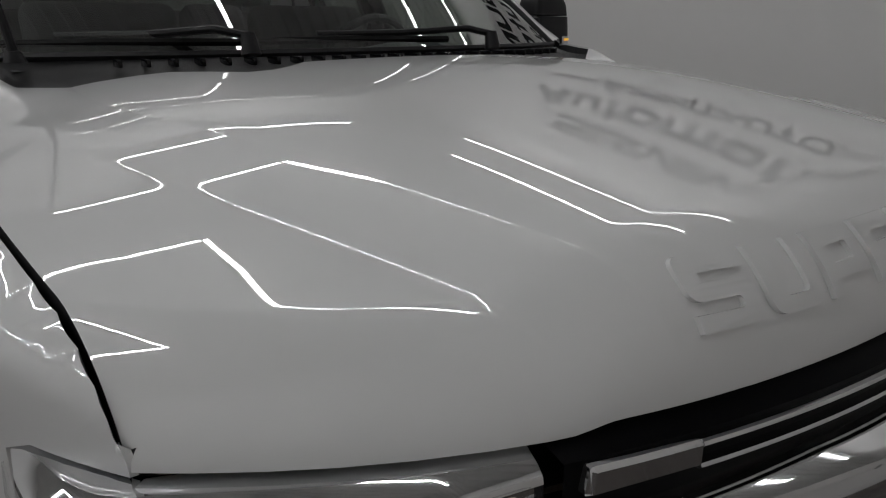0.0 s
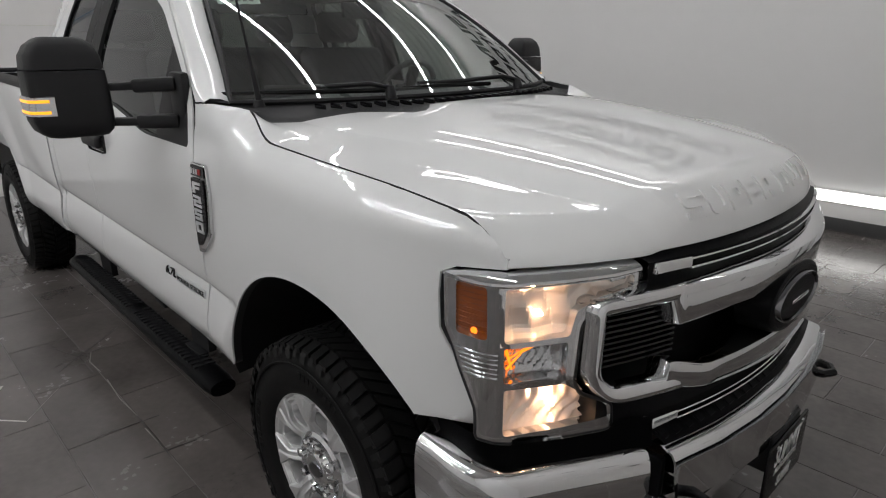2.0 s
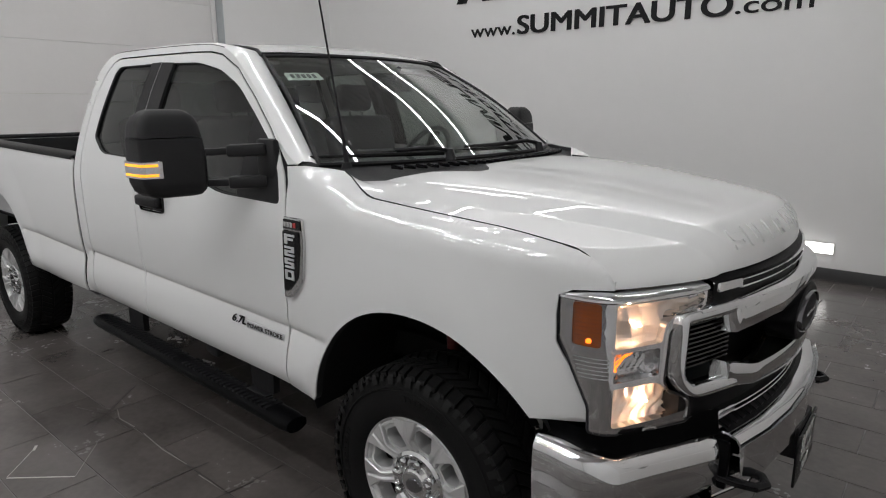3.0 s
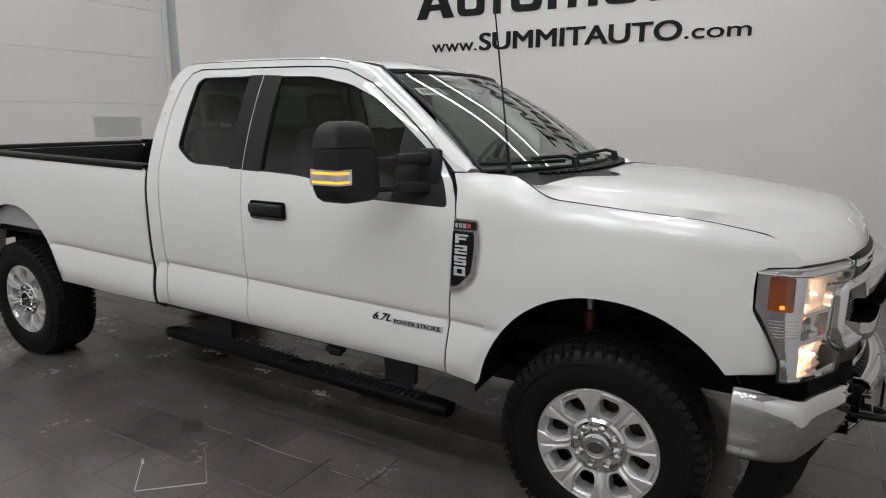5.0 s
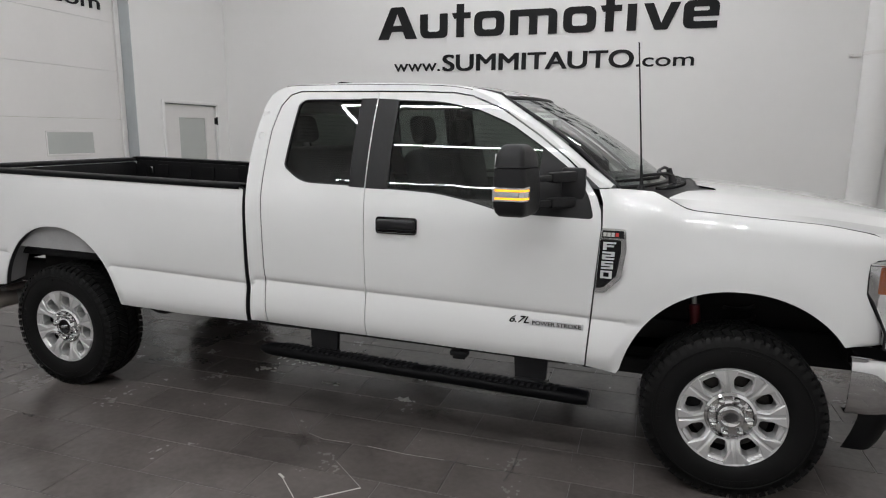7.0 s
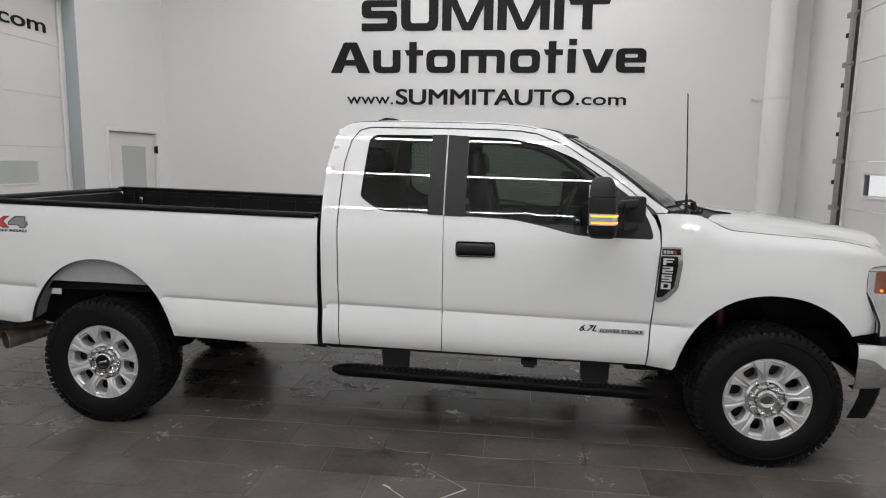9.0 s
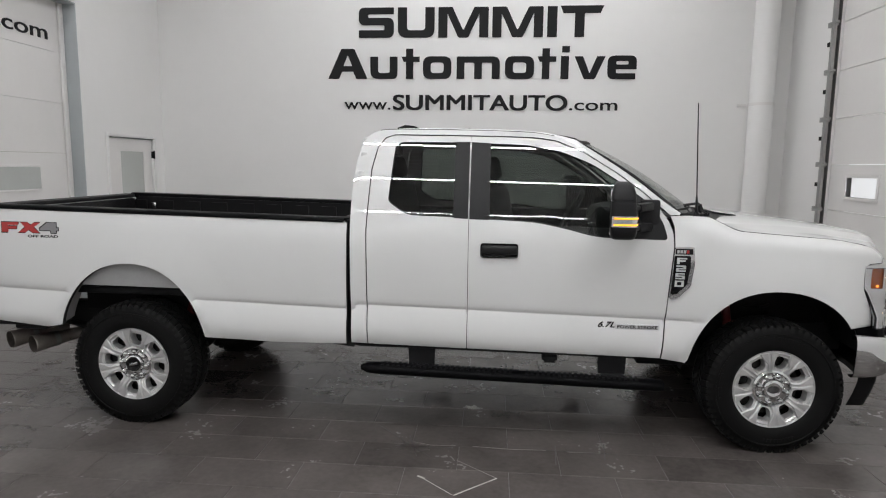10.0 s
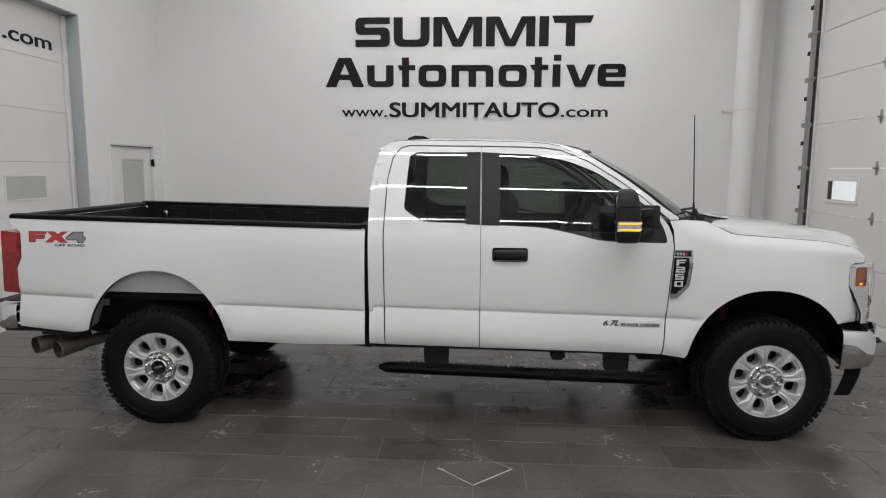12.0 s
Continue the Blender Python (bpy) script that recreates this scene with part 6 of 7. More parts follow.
    # dark linings added behind the flank joints to keep them from showing light
    for s in (-1, 1):
        bm = bmesh.new()
        add_box(bm, (-2.65, s * 0.865, 0.63), (-0.64, s * 0.905, 1.40), 0.004)
        part("door_lining", bm, CLOTH, truck)
        bm = bmesh.new()
        prism(bm, [(-2.72, 0.63), (-2.72, 1.40), (-3.64, 1.42), (-3.64, 0.63)], s * 0.85, s * 0.88, lambda u, v, d: (u, d, v))
        prism(bm, [(-4.72, 0.70), (-4.72, 1.43), (-5.10, 1.44), (-5.10, 0.70)], s * 0.85, s * 0.88, lambda u, v, d: (u, d, v))
        prism(bm, [(-3.64, 1.20), (-3.64, 1.42), (-4.72, 1.43), (-4.72, 1.20)], s * 0.85, s * 0.88, lambda u, v, d: (u, d, v))
        part("bed_lining", bm, CHASSIS, truck)
        # dark filler added so the gap between cab and bed stays shaded
        bm = bmesh.new()
        prism(bm, [(-2.66, 0.62), (-2.66, 1.42), (-2.71, 1.42), (-2.71, 0.62)], s * 0.70, s * 0.90, lambda u, v, d: (u, d, v))
        part("cab_gap_seal", bm, CHASSIS, truck)
        # wheel wells
        for x0, b, ar, af, mat, nm, zr, zf in ((FRONT_X - 0.01, 0.64, 0.555, 0.585, CHASSIS, "front_wheel_well", 0.50, 0.62), (REAR_X + 0.005, 0.71, 0.545, 0.545, GREYUNDER, "rear_wheel_well", 0.66, 0.60)):
            ln = arch_line(x0, ar, af, b, zr, zf, 30)
            depth = 0.45 if mat is CHASSIS else 0.80
            rows = [[(x, s * (half_width(x, z) - 0.006), z) for x, z in ln], [(x, s * 0.88, z + 0.004) for x, z in ln], [(x, s * depth, z + 0.02) for x, z in ln]]
            loft(nm, rows, mat, truck, "grey painted wheel arch" if mat is GREYUNDER else "black wheel arch liner", sharp=50)
        # dark flange and brackets along the foot of the cab
        bm = bmesh.new()
        prism(bm, [(-2.655, 0.592), (-0.80, 0.566), (-0.80, 0.600), (-2.655, 0.626)], s * 0.86, s * 0.905, lambda u, v, d: (u, d, v))
        part("sill_flange", bm, CHASSIS, truck, "black flange under the sill", False)
        bm = bmesh.new()
        add_box(bm, (-1.43, s * 0.86, 0.535), (-1.33, s * 0.915, 0.566), 0.008)
        add_box(bm, (-1.415, s * 0.87, 0.518), (-1.345, s * 0.905, 0.536), 0.004)
        part("sill_bracket", bm, CHASSIS, truck, "small black bracket under the sill")
        bm = bmesh.new()
        prism(bm, [(-2.80, 0.600), (-2.66, 0.585), (-2.65, 0.625), (-2.69, 0.665), (-2.72, 0.625)], s * 0.88, s * 0.925, lambda u, v, d: (u, d, v))
        part("gap_flap", bm, CHASSIS, truck, "black flap between cab and bed", False)
        # painted inner panel behind the rear arch
        bm = bmesh.new()
        prism(bm, [(-4.66, 0.955), (-3.70, 0.945), (-3.68, 1.13), (-4.64, 1.13)], s * 0.925, s * 0.935, lambda u, v, d: (u, d, v))
        part("arch_panel", bm, GREYUNDER, truck, "grey painted inner panel", False)
        # lip return of the arch, white
        for x0, b, ar, af, zr, zf in ((FRONT_X - 0.01, 0.618, 0.535, 0.562, 0.575, 0.80), (REAR_X + 0.005, 0.690, 0.525, 0.525, 0.66, 0.607)):
            ln = arch_line(x0, ar, af, b, zr, zf, 34)
            rows = [[(x, s * (half_width(x, z) + 0.0005), z) for x, z in ln], [(x, s * (half_width(x, z) - 0.025), z + 0.004) for x, z in ln], [(x, s * (half_width(x, z) - 0.028), z + 0.03) for x, z in ln]]
            loft("arch_lip", rows, PAINT, truck)
        # black box body behind the rear arch
        bm = bmesh.new()
        add_box(bm, (-4.72, s * 0.55, 0.70), (-3.62, s * 0.60, 1.02), 0.01)
        part("inner_arch", bm, CHASSIS, truck)
    # engine bay block
    bm = bmesh.new()
    add_box(bm, (-0.60, -0.46, 0.70), (0.62, 0.46, 1.30), 0.03)
    add_box(bm, (0.50, -0.78, 0.80), (0.66, 0.78, 1.20), 0.02)
    add_box(bm, (-0.66, -0.86, 0.62), (-0.56, 0.86, 1.44), 0.02)
    for s in (-1, 1):
        add_box(bm, (-0.58, s * 0.45, 1.10), (0.55, s * 0.84, 1.20), 0.02)
    part("engine_bay", bm, CHASSIS, truck)
    # exhaust with twin tips
    ex = part_empty("exhaust", truck, "bare steel exhaust with twin tips")
    for (x, y, z), mat in (((-5.17, -0.80, 0.512), STEEL), ((-5.005, -0.80, 0.482), STEEL)):
        bm = bmesh.new()
        p, q = Vector((x, y, z)), Vector((x + 0.18, y + 0.34, z + 0.02))
        d = (q - p).normalized()
        qn = d.to_track_quat("Z", "Y")
        rings = []
        for r, t in ((0.052, 0.16), (0.061, 0.03), (0.064, 0.0), (0.061, -0.004), (0.058, 0.02), (0.046, 0.12)):
            rings.append([bm.verts.new(p + d * t + qn @ Vector((r * math.cos(2 * math.pi * k / 24), r * math.sin(2 * math.pi * k / 24), 0))) for k in range(24)])
        for a, b in zip(rings, rings[1:]):
            for k in range(24):
                bm.faces.new((a[k], a[(k + 1) % 24], b[(k + 1) % 24], b[k]))
        add_cyl(bm, p + d * 0.13, q, 0.047, 0.044, 20, False)
        part("exhaust_tip", bm, mat, ex)
        bm = bmesh.new()
        add_cyl(bm, p + d * 0.10, p + d * 0.105, 0.0465, seg=20)
        bore = [[bm.verts.new(p + d * t + qn @ Vector((r * math.cos(2 * math.pi * k / 24), r * math.sin(2 * math.pi * k / 24), 0))) for k in range(24)] for r, t in ((0.0600, -0.0045), (0.0570, 0.019), (0.0455, 0.10))]
        for a, b in zip(bore, bore[1:]):
            for k in range(24):
                bm.faces.new((a[k], a[(k + 1) % 24], b[(k + 1) % 24], b[k]))
        part("sooty_bore", bm, DARKBORE, ex, "dark brown inside of the pipe")
        bm = bmesh.new()
        add_cyl(bm, p + d * 0.13, p + d * 0.165, 0.057, seg=20, caps=False)
        part("clamp", bm, GALV, ex)
    bm = bmesh.new()
    add_tube(bm, [(-4.70, -0.60, 0.55), (-4.45, -0.52, 0.66), (-4.1, -0.45, 0.75), (-3.6, -0.36, 0.60), (-1.5, -0.30, 0.55)], 0.045, 14)
    part("pipe", bm, STEEL, ex)


build_chassis()


# ---- side steps ----
def build_step(s):
    st = part_empty("side_step", truck, "black oval side step with ribbed treads")
    rows = []
    n = 40
    for k in range(n + 1):
        t = k / n
        x = lerp(-2.605, -0.672, t)
        z = lerp(0.460, 0.413, t)
        cap = min(1, (t * n + 0.2) / 2.0, ((1 - t) * n + 0.6) / 1.2)
        cap = math.sqrt(max(0.05, 1 - (1 - cap) ** 2))
        row = []
        for i in range(20):
            a = 2 * math.pi * i / 20
            row.append((x, -0.952 * s + 0.058 * cap * math.cos(a), z + 0.036 * cap * math.copysign(abs(math.sin(a)) ** 0.8, math.sin(a))))
        rows.append(row)
    loft("tube", rows, DEEPBLK, st, "satin black oval tube", closed=True, caps=True, sharp=60)
    for k in range(48):
        x = -2.47 + 0.0345 * k
        if -1.62 < x < -1.55:
            continue
        z = lerp(0.460, 0.413, (x + 2.605) / 1.93) + 0.031
        bm = bmesh.new()
        prism(bm, [(x, -0.040), (x + 0.018, -0.040), (x + 0.026, 0.042), (x + 0.008, 0.042)], z - 0.004, z + 0.0045, lambda u, v, d: (u, -0.952 * s + v, d))
        part("tread_rib", bm, CHASSIS, st)
    for x0 in (-2.305, -1.075):
        bm = bmesh.new()
        prism(bm, [(x0 + 0.01, 0.46), (x0 + 0.175, 0.46), (x0 + 0.185, 0.64), (x0, 0.64)], -0.868 * s, -0.90 * s, lambda u, v, d: (u, d, v))
        add_box(bm, (x0 + 0.02, -0.90 * s, 0.44), (x0 + 0.17, -0.94 * s, 0.462), 0.003)
        part("bracket", bm, CHASSIS, st)


build_step(1)
build_step(-1)


# ---- door mirrors ----
def build_mirror(s):
    mir = part_empty("door_mirror", truck, "large black towing mirror on two arms")

    def swept(x, y):
        return -1.02 + 0.74 * (x + 0.992) + 0.16 * (y + 1.215)

    def box_rows(sections):
        rows = []
        for z, x0, x1, y0, y1, r in sections:
            pts = rounded([(x0, y0), (x1, y0), (x1, y1), (x0, y1)], r, 4)
            rows.append([(swept(x, y), s * y, z) for x, y in pts])
        return rows
    up = [(1.596, -1.090, -0.905, -1.334, -1.105, 0.035), (1.640, -1.086, -0.912, -1.330, -1.110, 0.035), (1.672, -1.078, -0.925, -1.312, -1.122, 0.035), (1.692, -1.066, -0.945, -1.285, -1.145, 0.03), (1.699, -1.050, -0.965, -1.265, -1.165, 0.02)]
    lo = [(1.592, -1.092, -0.902, -1.336, -1.103, 0.035), (1.52, -1.094, -0.894, -1.337, -1.098, 0.035), (1.43, -1.094, -0.890, -1.335, -1.098, 0.035), (1.395, -1.088, -0.894, -1.322, -1.104, 0.035), (1.376, -1.074, -0.910, -1.298, -1.12, 0.03), (1.371, -1.055, -0.93, -1.27, -1.14, 0.02)]
    loft("upper_cover", box_rows(up), BLACKPL, mir, closed=True, caps=True, sharp=50)
    loft("lower_cover", box_rows(lo), BLACKPL, mir, closed=True, caps=True, sharp=50)
    bm = bmesh.new()
    prism(bm, [(-1.296, 1.505), (-1.138, 1.505), (-1.138, 1.655), (-1.296, 1.655)], -1.0965, -1.086, lambda u, v, d: (swept(d, u), s * u, v))
    part("mirror_glass", bm, material("mirror_silver", (0.85, 0.86, 0.86), 0.02, metal=1.0), mir, "silvered mirror glass")
    bm = bmesh.new()
    prism(bm, [(-1.296, 1.405), (-1.138, 1.405), (-1.138, 1.492), (-1.296, 1.492)], -1.0965, -1.086, lambda u, v, d: (swept(d, u), s * u, v))
    part("spotter_glass", bm, bpy.data.materials["mirror_silver"], mir, "silvered lower mirror glass")
    # indicator on the outer front corner

    def corner(t, z, d=0.0):
        # runs from the front face round the corner to the outer side
        pts = [(-0.888, -1.225), (-0.888, -1.295), (-0.897, -1.325), (-0.920, -1.339), (-1.00, -1.3415), (-1.082, -1.3385)]
        f = t * (len(pts) - 1)
        i = min(int(f), len(pts) - 2)
        x, y = lerp(pts[i][0], pts[i + 1][0], f - i), lerp(pts[i][1], pts[i + 1][1], f - i)
        c = Vector((-0.97, -1.23))
        o = (Vector((x, y)) - c).normalized() * d
        return (swept(x + o.x, y + o.y), s * (y + o.y), z)
    rows = [[corner(0.13 + 0.87 * k / 30, z, dd) for k in range(31)] for z, dd in ((1.446, -0.004), (1.449, 0.002), (1.509, 0.002), (1.512, -0.004))]
    loft("clear_cover", rows, DULLCHROME, mir, "bright indicator bezel")
    for z in (1.456, 1.492):
        rows = [[corner(0.17 + 0.79 * k / 30, z + a, dd) for k in range(31)] for a, dd in ((0, 0.0025), (0.002, 0.005), (0.008, 0.005), (0.010, 0.0025))]
        loft("amber_bar", rows, AMBERLIT, mir, "lit amber bar")
    # arms
    for z0, z1 in ((1.545, 1.533), (1.418, 1.415)):
        bm = bmesh.new()
        p, q = Vector((-0.800, s * -0.925, z0)), Vector((-0.985, s * -1.12, z1))
        d = (q - p).normalized()
        rot = d.to_track_quat("X", "Z").to_matrix().to_4x4()
        L = (q - p).length
        add_box(bm, (0, -0.028, -0.024), (L * 0.55, 0.028, 0.024), 0.010, Matrix.Translation(p) @ rot)
        add_box(bm, (L * 0.5, -0.020, -0.014), (L, 0.020, 0.014), 0.007, Matrix.Translation(p) @ rot)
        part("arm", bm, BLACKPL, mir)
    bm = bmesh.new()
    add_box(bm, (-0.86, s * -0.900, 1.38), (-0.74, s * -0.935, 1.585), 0.015)
    part("arm_mount", bm, BLACKPL, mir)


build_mirror(1)
build_mirror(-1)


# ---- front end ----
def grille_x(y):
    return 0.935 - 0.30 * y * y


def front_plate(name, poly, back, fore, mat, parent, label="", both=True, bev=0.0, seg_len=0.04):
    """A piece of the nose: an outline in (y, z) that follows the curve of the grille, from depth back to depth fore."""
    made = []
    for s in ((1, -1) if both else (1,)):
        bm = bmesh.new()
        vs, fs, loops = flat_mesh(poly, (), seg_len, [inner_loop(poly, bev, seg_len)] if bev else ())
        rim = set(loops[0])
        F = [bm.verts.new((grille_x(v.x) + fore - (bev if i in rim else 0), s * v.x, v.y)) for i, v in enumerate(vs)]
        B = {i: bm.verts.new((grille_x(vs[i].x) + back, s * vs[i].x, vs[i].y)) for i in loops[0]}
        for f in fs:
            bm.faces.new([F[i] for i in f])
        lp = loops[0]
        for i in range(len(lp)):
            j = (i + 1) % len(lp)
            bm.faces.new((F[lp[i]], F[lp[j]], B[lp[j]], B[lp[i]]))
        made.append(part(name, bm, mat, parent, label, True, 30))
    return made


def front_sweep(name, path, section, mat, parent, label="", fore=0.0):
    """A bar swept along a path in (y, z) over the nose; section holds (across, forward) pairs."""
    for s in (1, -1):
        rows = []
        for i, (y, z) in enumerate(path):
            a, b = Vector(path[max(i - 1, 0)]), Vector(path[min(i + 1, len(path) - 1)])
            t = (b - a).normalized()
            rows.append([(grille_x(y) + fore + d, s * (y - t.y * c), z + t.x * c) for c, d in section])
        loft(name, rows, mat, parent, label, closed=True, caps=True, sharp=50)


def bar_loft(name, ys, section, mat, parent, label=""):
    """A broad bar right across the nose; section(a) gives its (forward, z) outline at a distance a from the middle."""
    rows = []
    for y in [-v for v in ys[:0:-1]] + ys:
        rows.append([(grille_x(y) + d, y, z) for d, z in section(abs(y))])
    return loft(name, rows, mat, parent, label, closed=True, caps=True, sharp=40)


def build_grille():
    gr = part_empty("grille", truck, "black grille with broad chrome bars and a dark oval emblem")
    front_plate("grille_back", [(-0.74, 0.75), (0.74, 0.75), (0.74, 1.10), (0.60, 1.12), (0.54, 1.20), (-0.54, 1.20), (-0.60, 1.12), (-0.74, 1.10)], -0.16, -0.13, CHASSIS, gr, "black inner panel", False)
    # dark band under the bonnet lip
    rows = []
    for k in range(41):
        y = lerp(-0.553, 0.553, k / 40)
        rows.append([(nose(y) - 0.03, y, hood_lip(y) + 0.004), (nose(y) - 0.012, y, hood_lip(y) - 0.002), (grille_x(y) - 0.030, y, 1.206), (grille_x(y) - 0.030, y, 1.150), (grille_x(y) - 0.07, y, 1.146)])
    loft("brow", rows, DEEPBLK, gr, "black brow panel", outward=(1, 0, 0))
    # bright double line
    front_plate("trim_end", rounded([(-0.540, 1.176), (-0.430, 1.176), (-0.430, 1.203), (-0.536, 1.204)], 0.004, 3), -0.045, -0.019, CHROME, gr, "chrome end piece", True, 0.004)
    for z in (1.176, 1.198):
        front_sweep("trim_line", [(lerp(-0.432, 0.0, k / 20), z) for k in range(21)], [(-0.003, -0.04), (-0.003, -0.021), (0.0, -0.019), (0.003, -0.021), (0.003, -0.04)], CHROME, gr, "thin chrome line")
    # rounded frame at each end, open towards the middle
    path = dense([(-0.40, 1.134)] + rounded([(-0.40, 1.134), (-0.688, 1.129), (-0.694, 0.945), (-0.640, 0.886), (-0.36, 0.874)], [0, 0.020, 0.035, 0.04, 0], 7)[1:-1] + [(-0.36, 0.874)], 0.03, False)
    front_sweep("end_frame", path, [(-0.013, -0.12), (-0.014, -0.018), (-0.011, 0.002), (-0.004, 0.007), (0.012, 0.006), (0.024, -0.004), (0.029, -0.022), (0.030, -0.12)], CHROME, gr, "thick chrome end frame", -0.004)
    # broad bars
    ys = [0.05 * k for k in range(8)] + [0.39, 0.41, 0.43, 0.45, 0.455, 0.465, 0.474, 0.482, 0.490]

    def ramp(a, b, v):
        return min(1.0, max(0.0, (v - a) / (b - a)))

    def upper(a):
        k = 1 - ramp(0.474, 0.490, a)
        out, low = lerp(0.002, lerp(0.030, 0.009, ramp(0.22, 0.455, a)), k), lerp(1.118, lerp(1.062, 1.046, ramp(0.30, 0.46, a)), k)
        sink = 0.007 * ramp(0.30, 0.48, a)
        return [(-0.05, 1.158 - sink), (out - 0.016, 1.157 - sink), (out - 0.004, 1.153 - sink), (out, 1.144 - sink), (out - 0.004, low + 0.008), (out - 0.010, low), (out - 0.03, low - 0.004), (-0.06, low - 0.004)]

    def lower(a):
        k = 1 - ramp(0.39, 0.47, a)
        out = lerp(0.000, 0.030, k)
        top, low = lerp(0.938, 0.952, ramp(0.41, 0.475, a)), lerp(0.840, 0.866, ramp(0.0, 0.45, a))
        return [(-0.06, top), (out - 0.016, top), (out - 0.003, top - 0.004), (out, top - 0.013), (out - 0.006, low + 0.009), (out - 0.012, low + 0.002), (out - 0.03, low), (-0.06, low)]
    bar_loft("upper_bar", ys + [0.52, 0.56, 0.60, 0.64], upper, CHROME, gr, "broad chrome upper bar")
    bar_loft("lower_bar", ys, lower, CHROME, gr, "broad chrome lower bar")
    # lower bright line with end pieces
    front_plate("trim_end", rounded([(-0.525, 0.772), (-0.436, 0.780), (-0.436, 0.802), (-0.520, 0.800)], 0.004, 3), -0.05, -0.002, CHROME, gr, "chrome end piece", True, 0.004)
    for z in (0.778, 0.796):
        front_sweep("trim_line", [(lerp(-0.438, 0.0, k / 20), z) for k in range(21)], [(-0.0025, -0.03), (-0.0025, -0.006), (0.0, -0.004), (0.0025, -0.006), (0.0025, -0.03)], CHROME, gr, "thin chrome line")
    front_plate("lower_shroud", [(-0.66, 0.745), (0.0, 0.745), (0.0, 0.850), (-0.58, 0.862), (-0.66, 0.885)], -0.13, -0.030, DEEPBLK, gr, "black lower surround", True, 0.0)
    # slats
    for k in range(10):
        z = 0.953 + 0.0145 * k
        front_plate("slat", [(-0.645, z), (-0.43, z), (-0.43, z + 0.006), (-0.645, z + 0.006)], -0.085, -0.045, GLOSSBLK, gr, "black slat", True, 0.0, 0.08)
    # emblem
    bm = bmesh.new()

    def oval(a, b, x, n=48):
        return [bm.verts.new((x, 1.07 * a * math.cos(2 * math.pi * k / n), 1.014 + 1.03 * b * math.sin(2 * math.pi * k / n))) for k in range(n)]

    def skin_rings(rings, cap=True):
        for p, q in zip(rings, rings[1:]):
            n = len(p)
            for k in range(n):
                bm.faces.new((p[k], p[(k + 1) % n], q[(k + 1) % n], q[k]))
        if cap:
            bm.faces.new(rings[-1])
    skin_rings([oval(0.178, 0.100, 0.88), oval(0.174, 0.096, 0.955), oval(0.168, 0.090, 0.966), oval(0.158, 0.080, 0.970), oval(0.138, 0.064, 0.966)])
    part("emblem", bm, DEEPBLK, gr, "black oval emblem housing")
    bm = bmesh.new()
    skin_rings([oval(0.140, 0.066, 0.962), oval(0.138, 0.064, 0.977), oval(0.136, 0.062, 0.980), oval(0.132, 0.058, 0.980), oval(0.128, 0.055, 0.972)], False)
    part("emblem_ring", bm, DARKCHROME, gr, "dark chrome oval ring")
    bm = bmesh.new()
    skin_rings([oval(0.129, 0.056, 0.966), oval(0.124, 0.052, 0.975), oval(0.075, 0.030, 0.979)])
    part("emblem_face", bm, DEEPBLK, gr, "dark gloss oval face")
    bm = bmesh.new()
    add_box(bm, (0.9785, -0.062, 1.007), (0.981, 0.062, 1.019), 0.003)
    part("emblem_bar", bm, DULLCHROME, gr, "plain silver bar")


build_grille()


# lamp surface: plan line round the corner, by length along it
LAMP_PLAN = [(0.508, -0.912), (0.56, -0.912), (0.612, -0.904), (0.650, -0.888), (0.680, -0.860), (0.748, -0.745), (0.796, -0.645), (0.814, -0.570)]
_acc = [0.0]
for _a, _b in zip(LAMP_PLAN, LAMP_PLAN[1:]):
    _acc.append(_acc[-1] + math.hypot(_b[0] - _a[0], _b[1] - _a[1]))


def lamp_at(t, d=0.0):
    x = float(np.interp(t, _acc, [p[0] for p in LAMP_PLAN]))
    y = float(np.interp(t, _acc, [p[1] for p in LAMP_PLAN]))
    x1 = float(np.interp(t + 0.03, _acc, [p[0] for p in LAMP_PLAN])) - float(np.interp(t - 0.03, _acc, [p[0] for p in LAMP_PLAN]))
    y1 = float(np.interp(t + 0.03, _acc, [p[1] for p in LAMP_PLAN])) - float(np.interp(t - 0.03, _acc, [p[1] for p in LAMP_PLAN]))
    L = math.hypot(x1, y1) or 1
    return x + y1 / L * d, y - x1 / L * d


def lamp_piece(s, name, poly, d0, d1, mat, parent, label="", holes=(), size=0.025, bev=0.0):
    vs, fs, loops = flat_mesh(poly, holes, size, [inner_loop(poly, bev, size)] if bev else ())
    bm = bmesh.new()

    def at(v, d):
        x, y = lamp_at(v.x, d)
        return (x, s * y, v.y)
    rim = set(loops[0])
    F = [bm.verts.new(at(v, d1 - (bev if i in rim else 0))) for i, v in enumerate(vs)]
    for f in fs:
        bm.faces.new([F[i] for i in f])
    for lp in loops:
        B = {i: bm.verts.new(at(vs[i], d0)) for i in lp}
        for i in range(len(lp)):
            j = (i + 1) % len(lp)
            bm.faces.new((F[lp[i]], F[lp[j]], B[lp[j]], B[lp[i]]))
    return part(name, bm, mat, parent, label, True, 35)


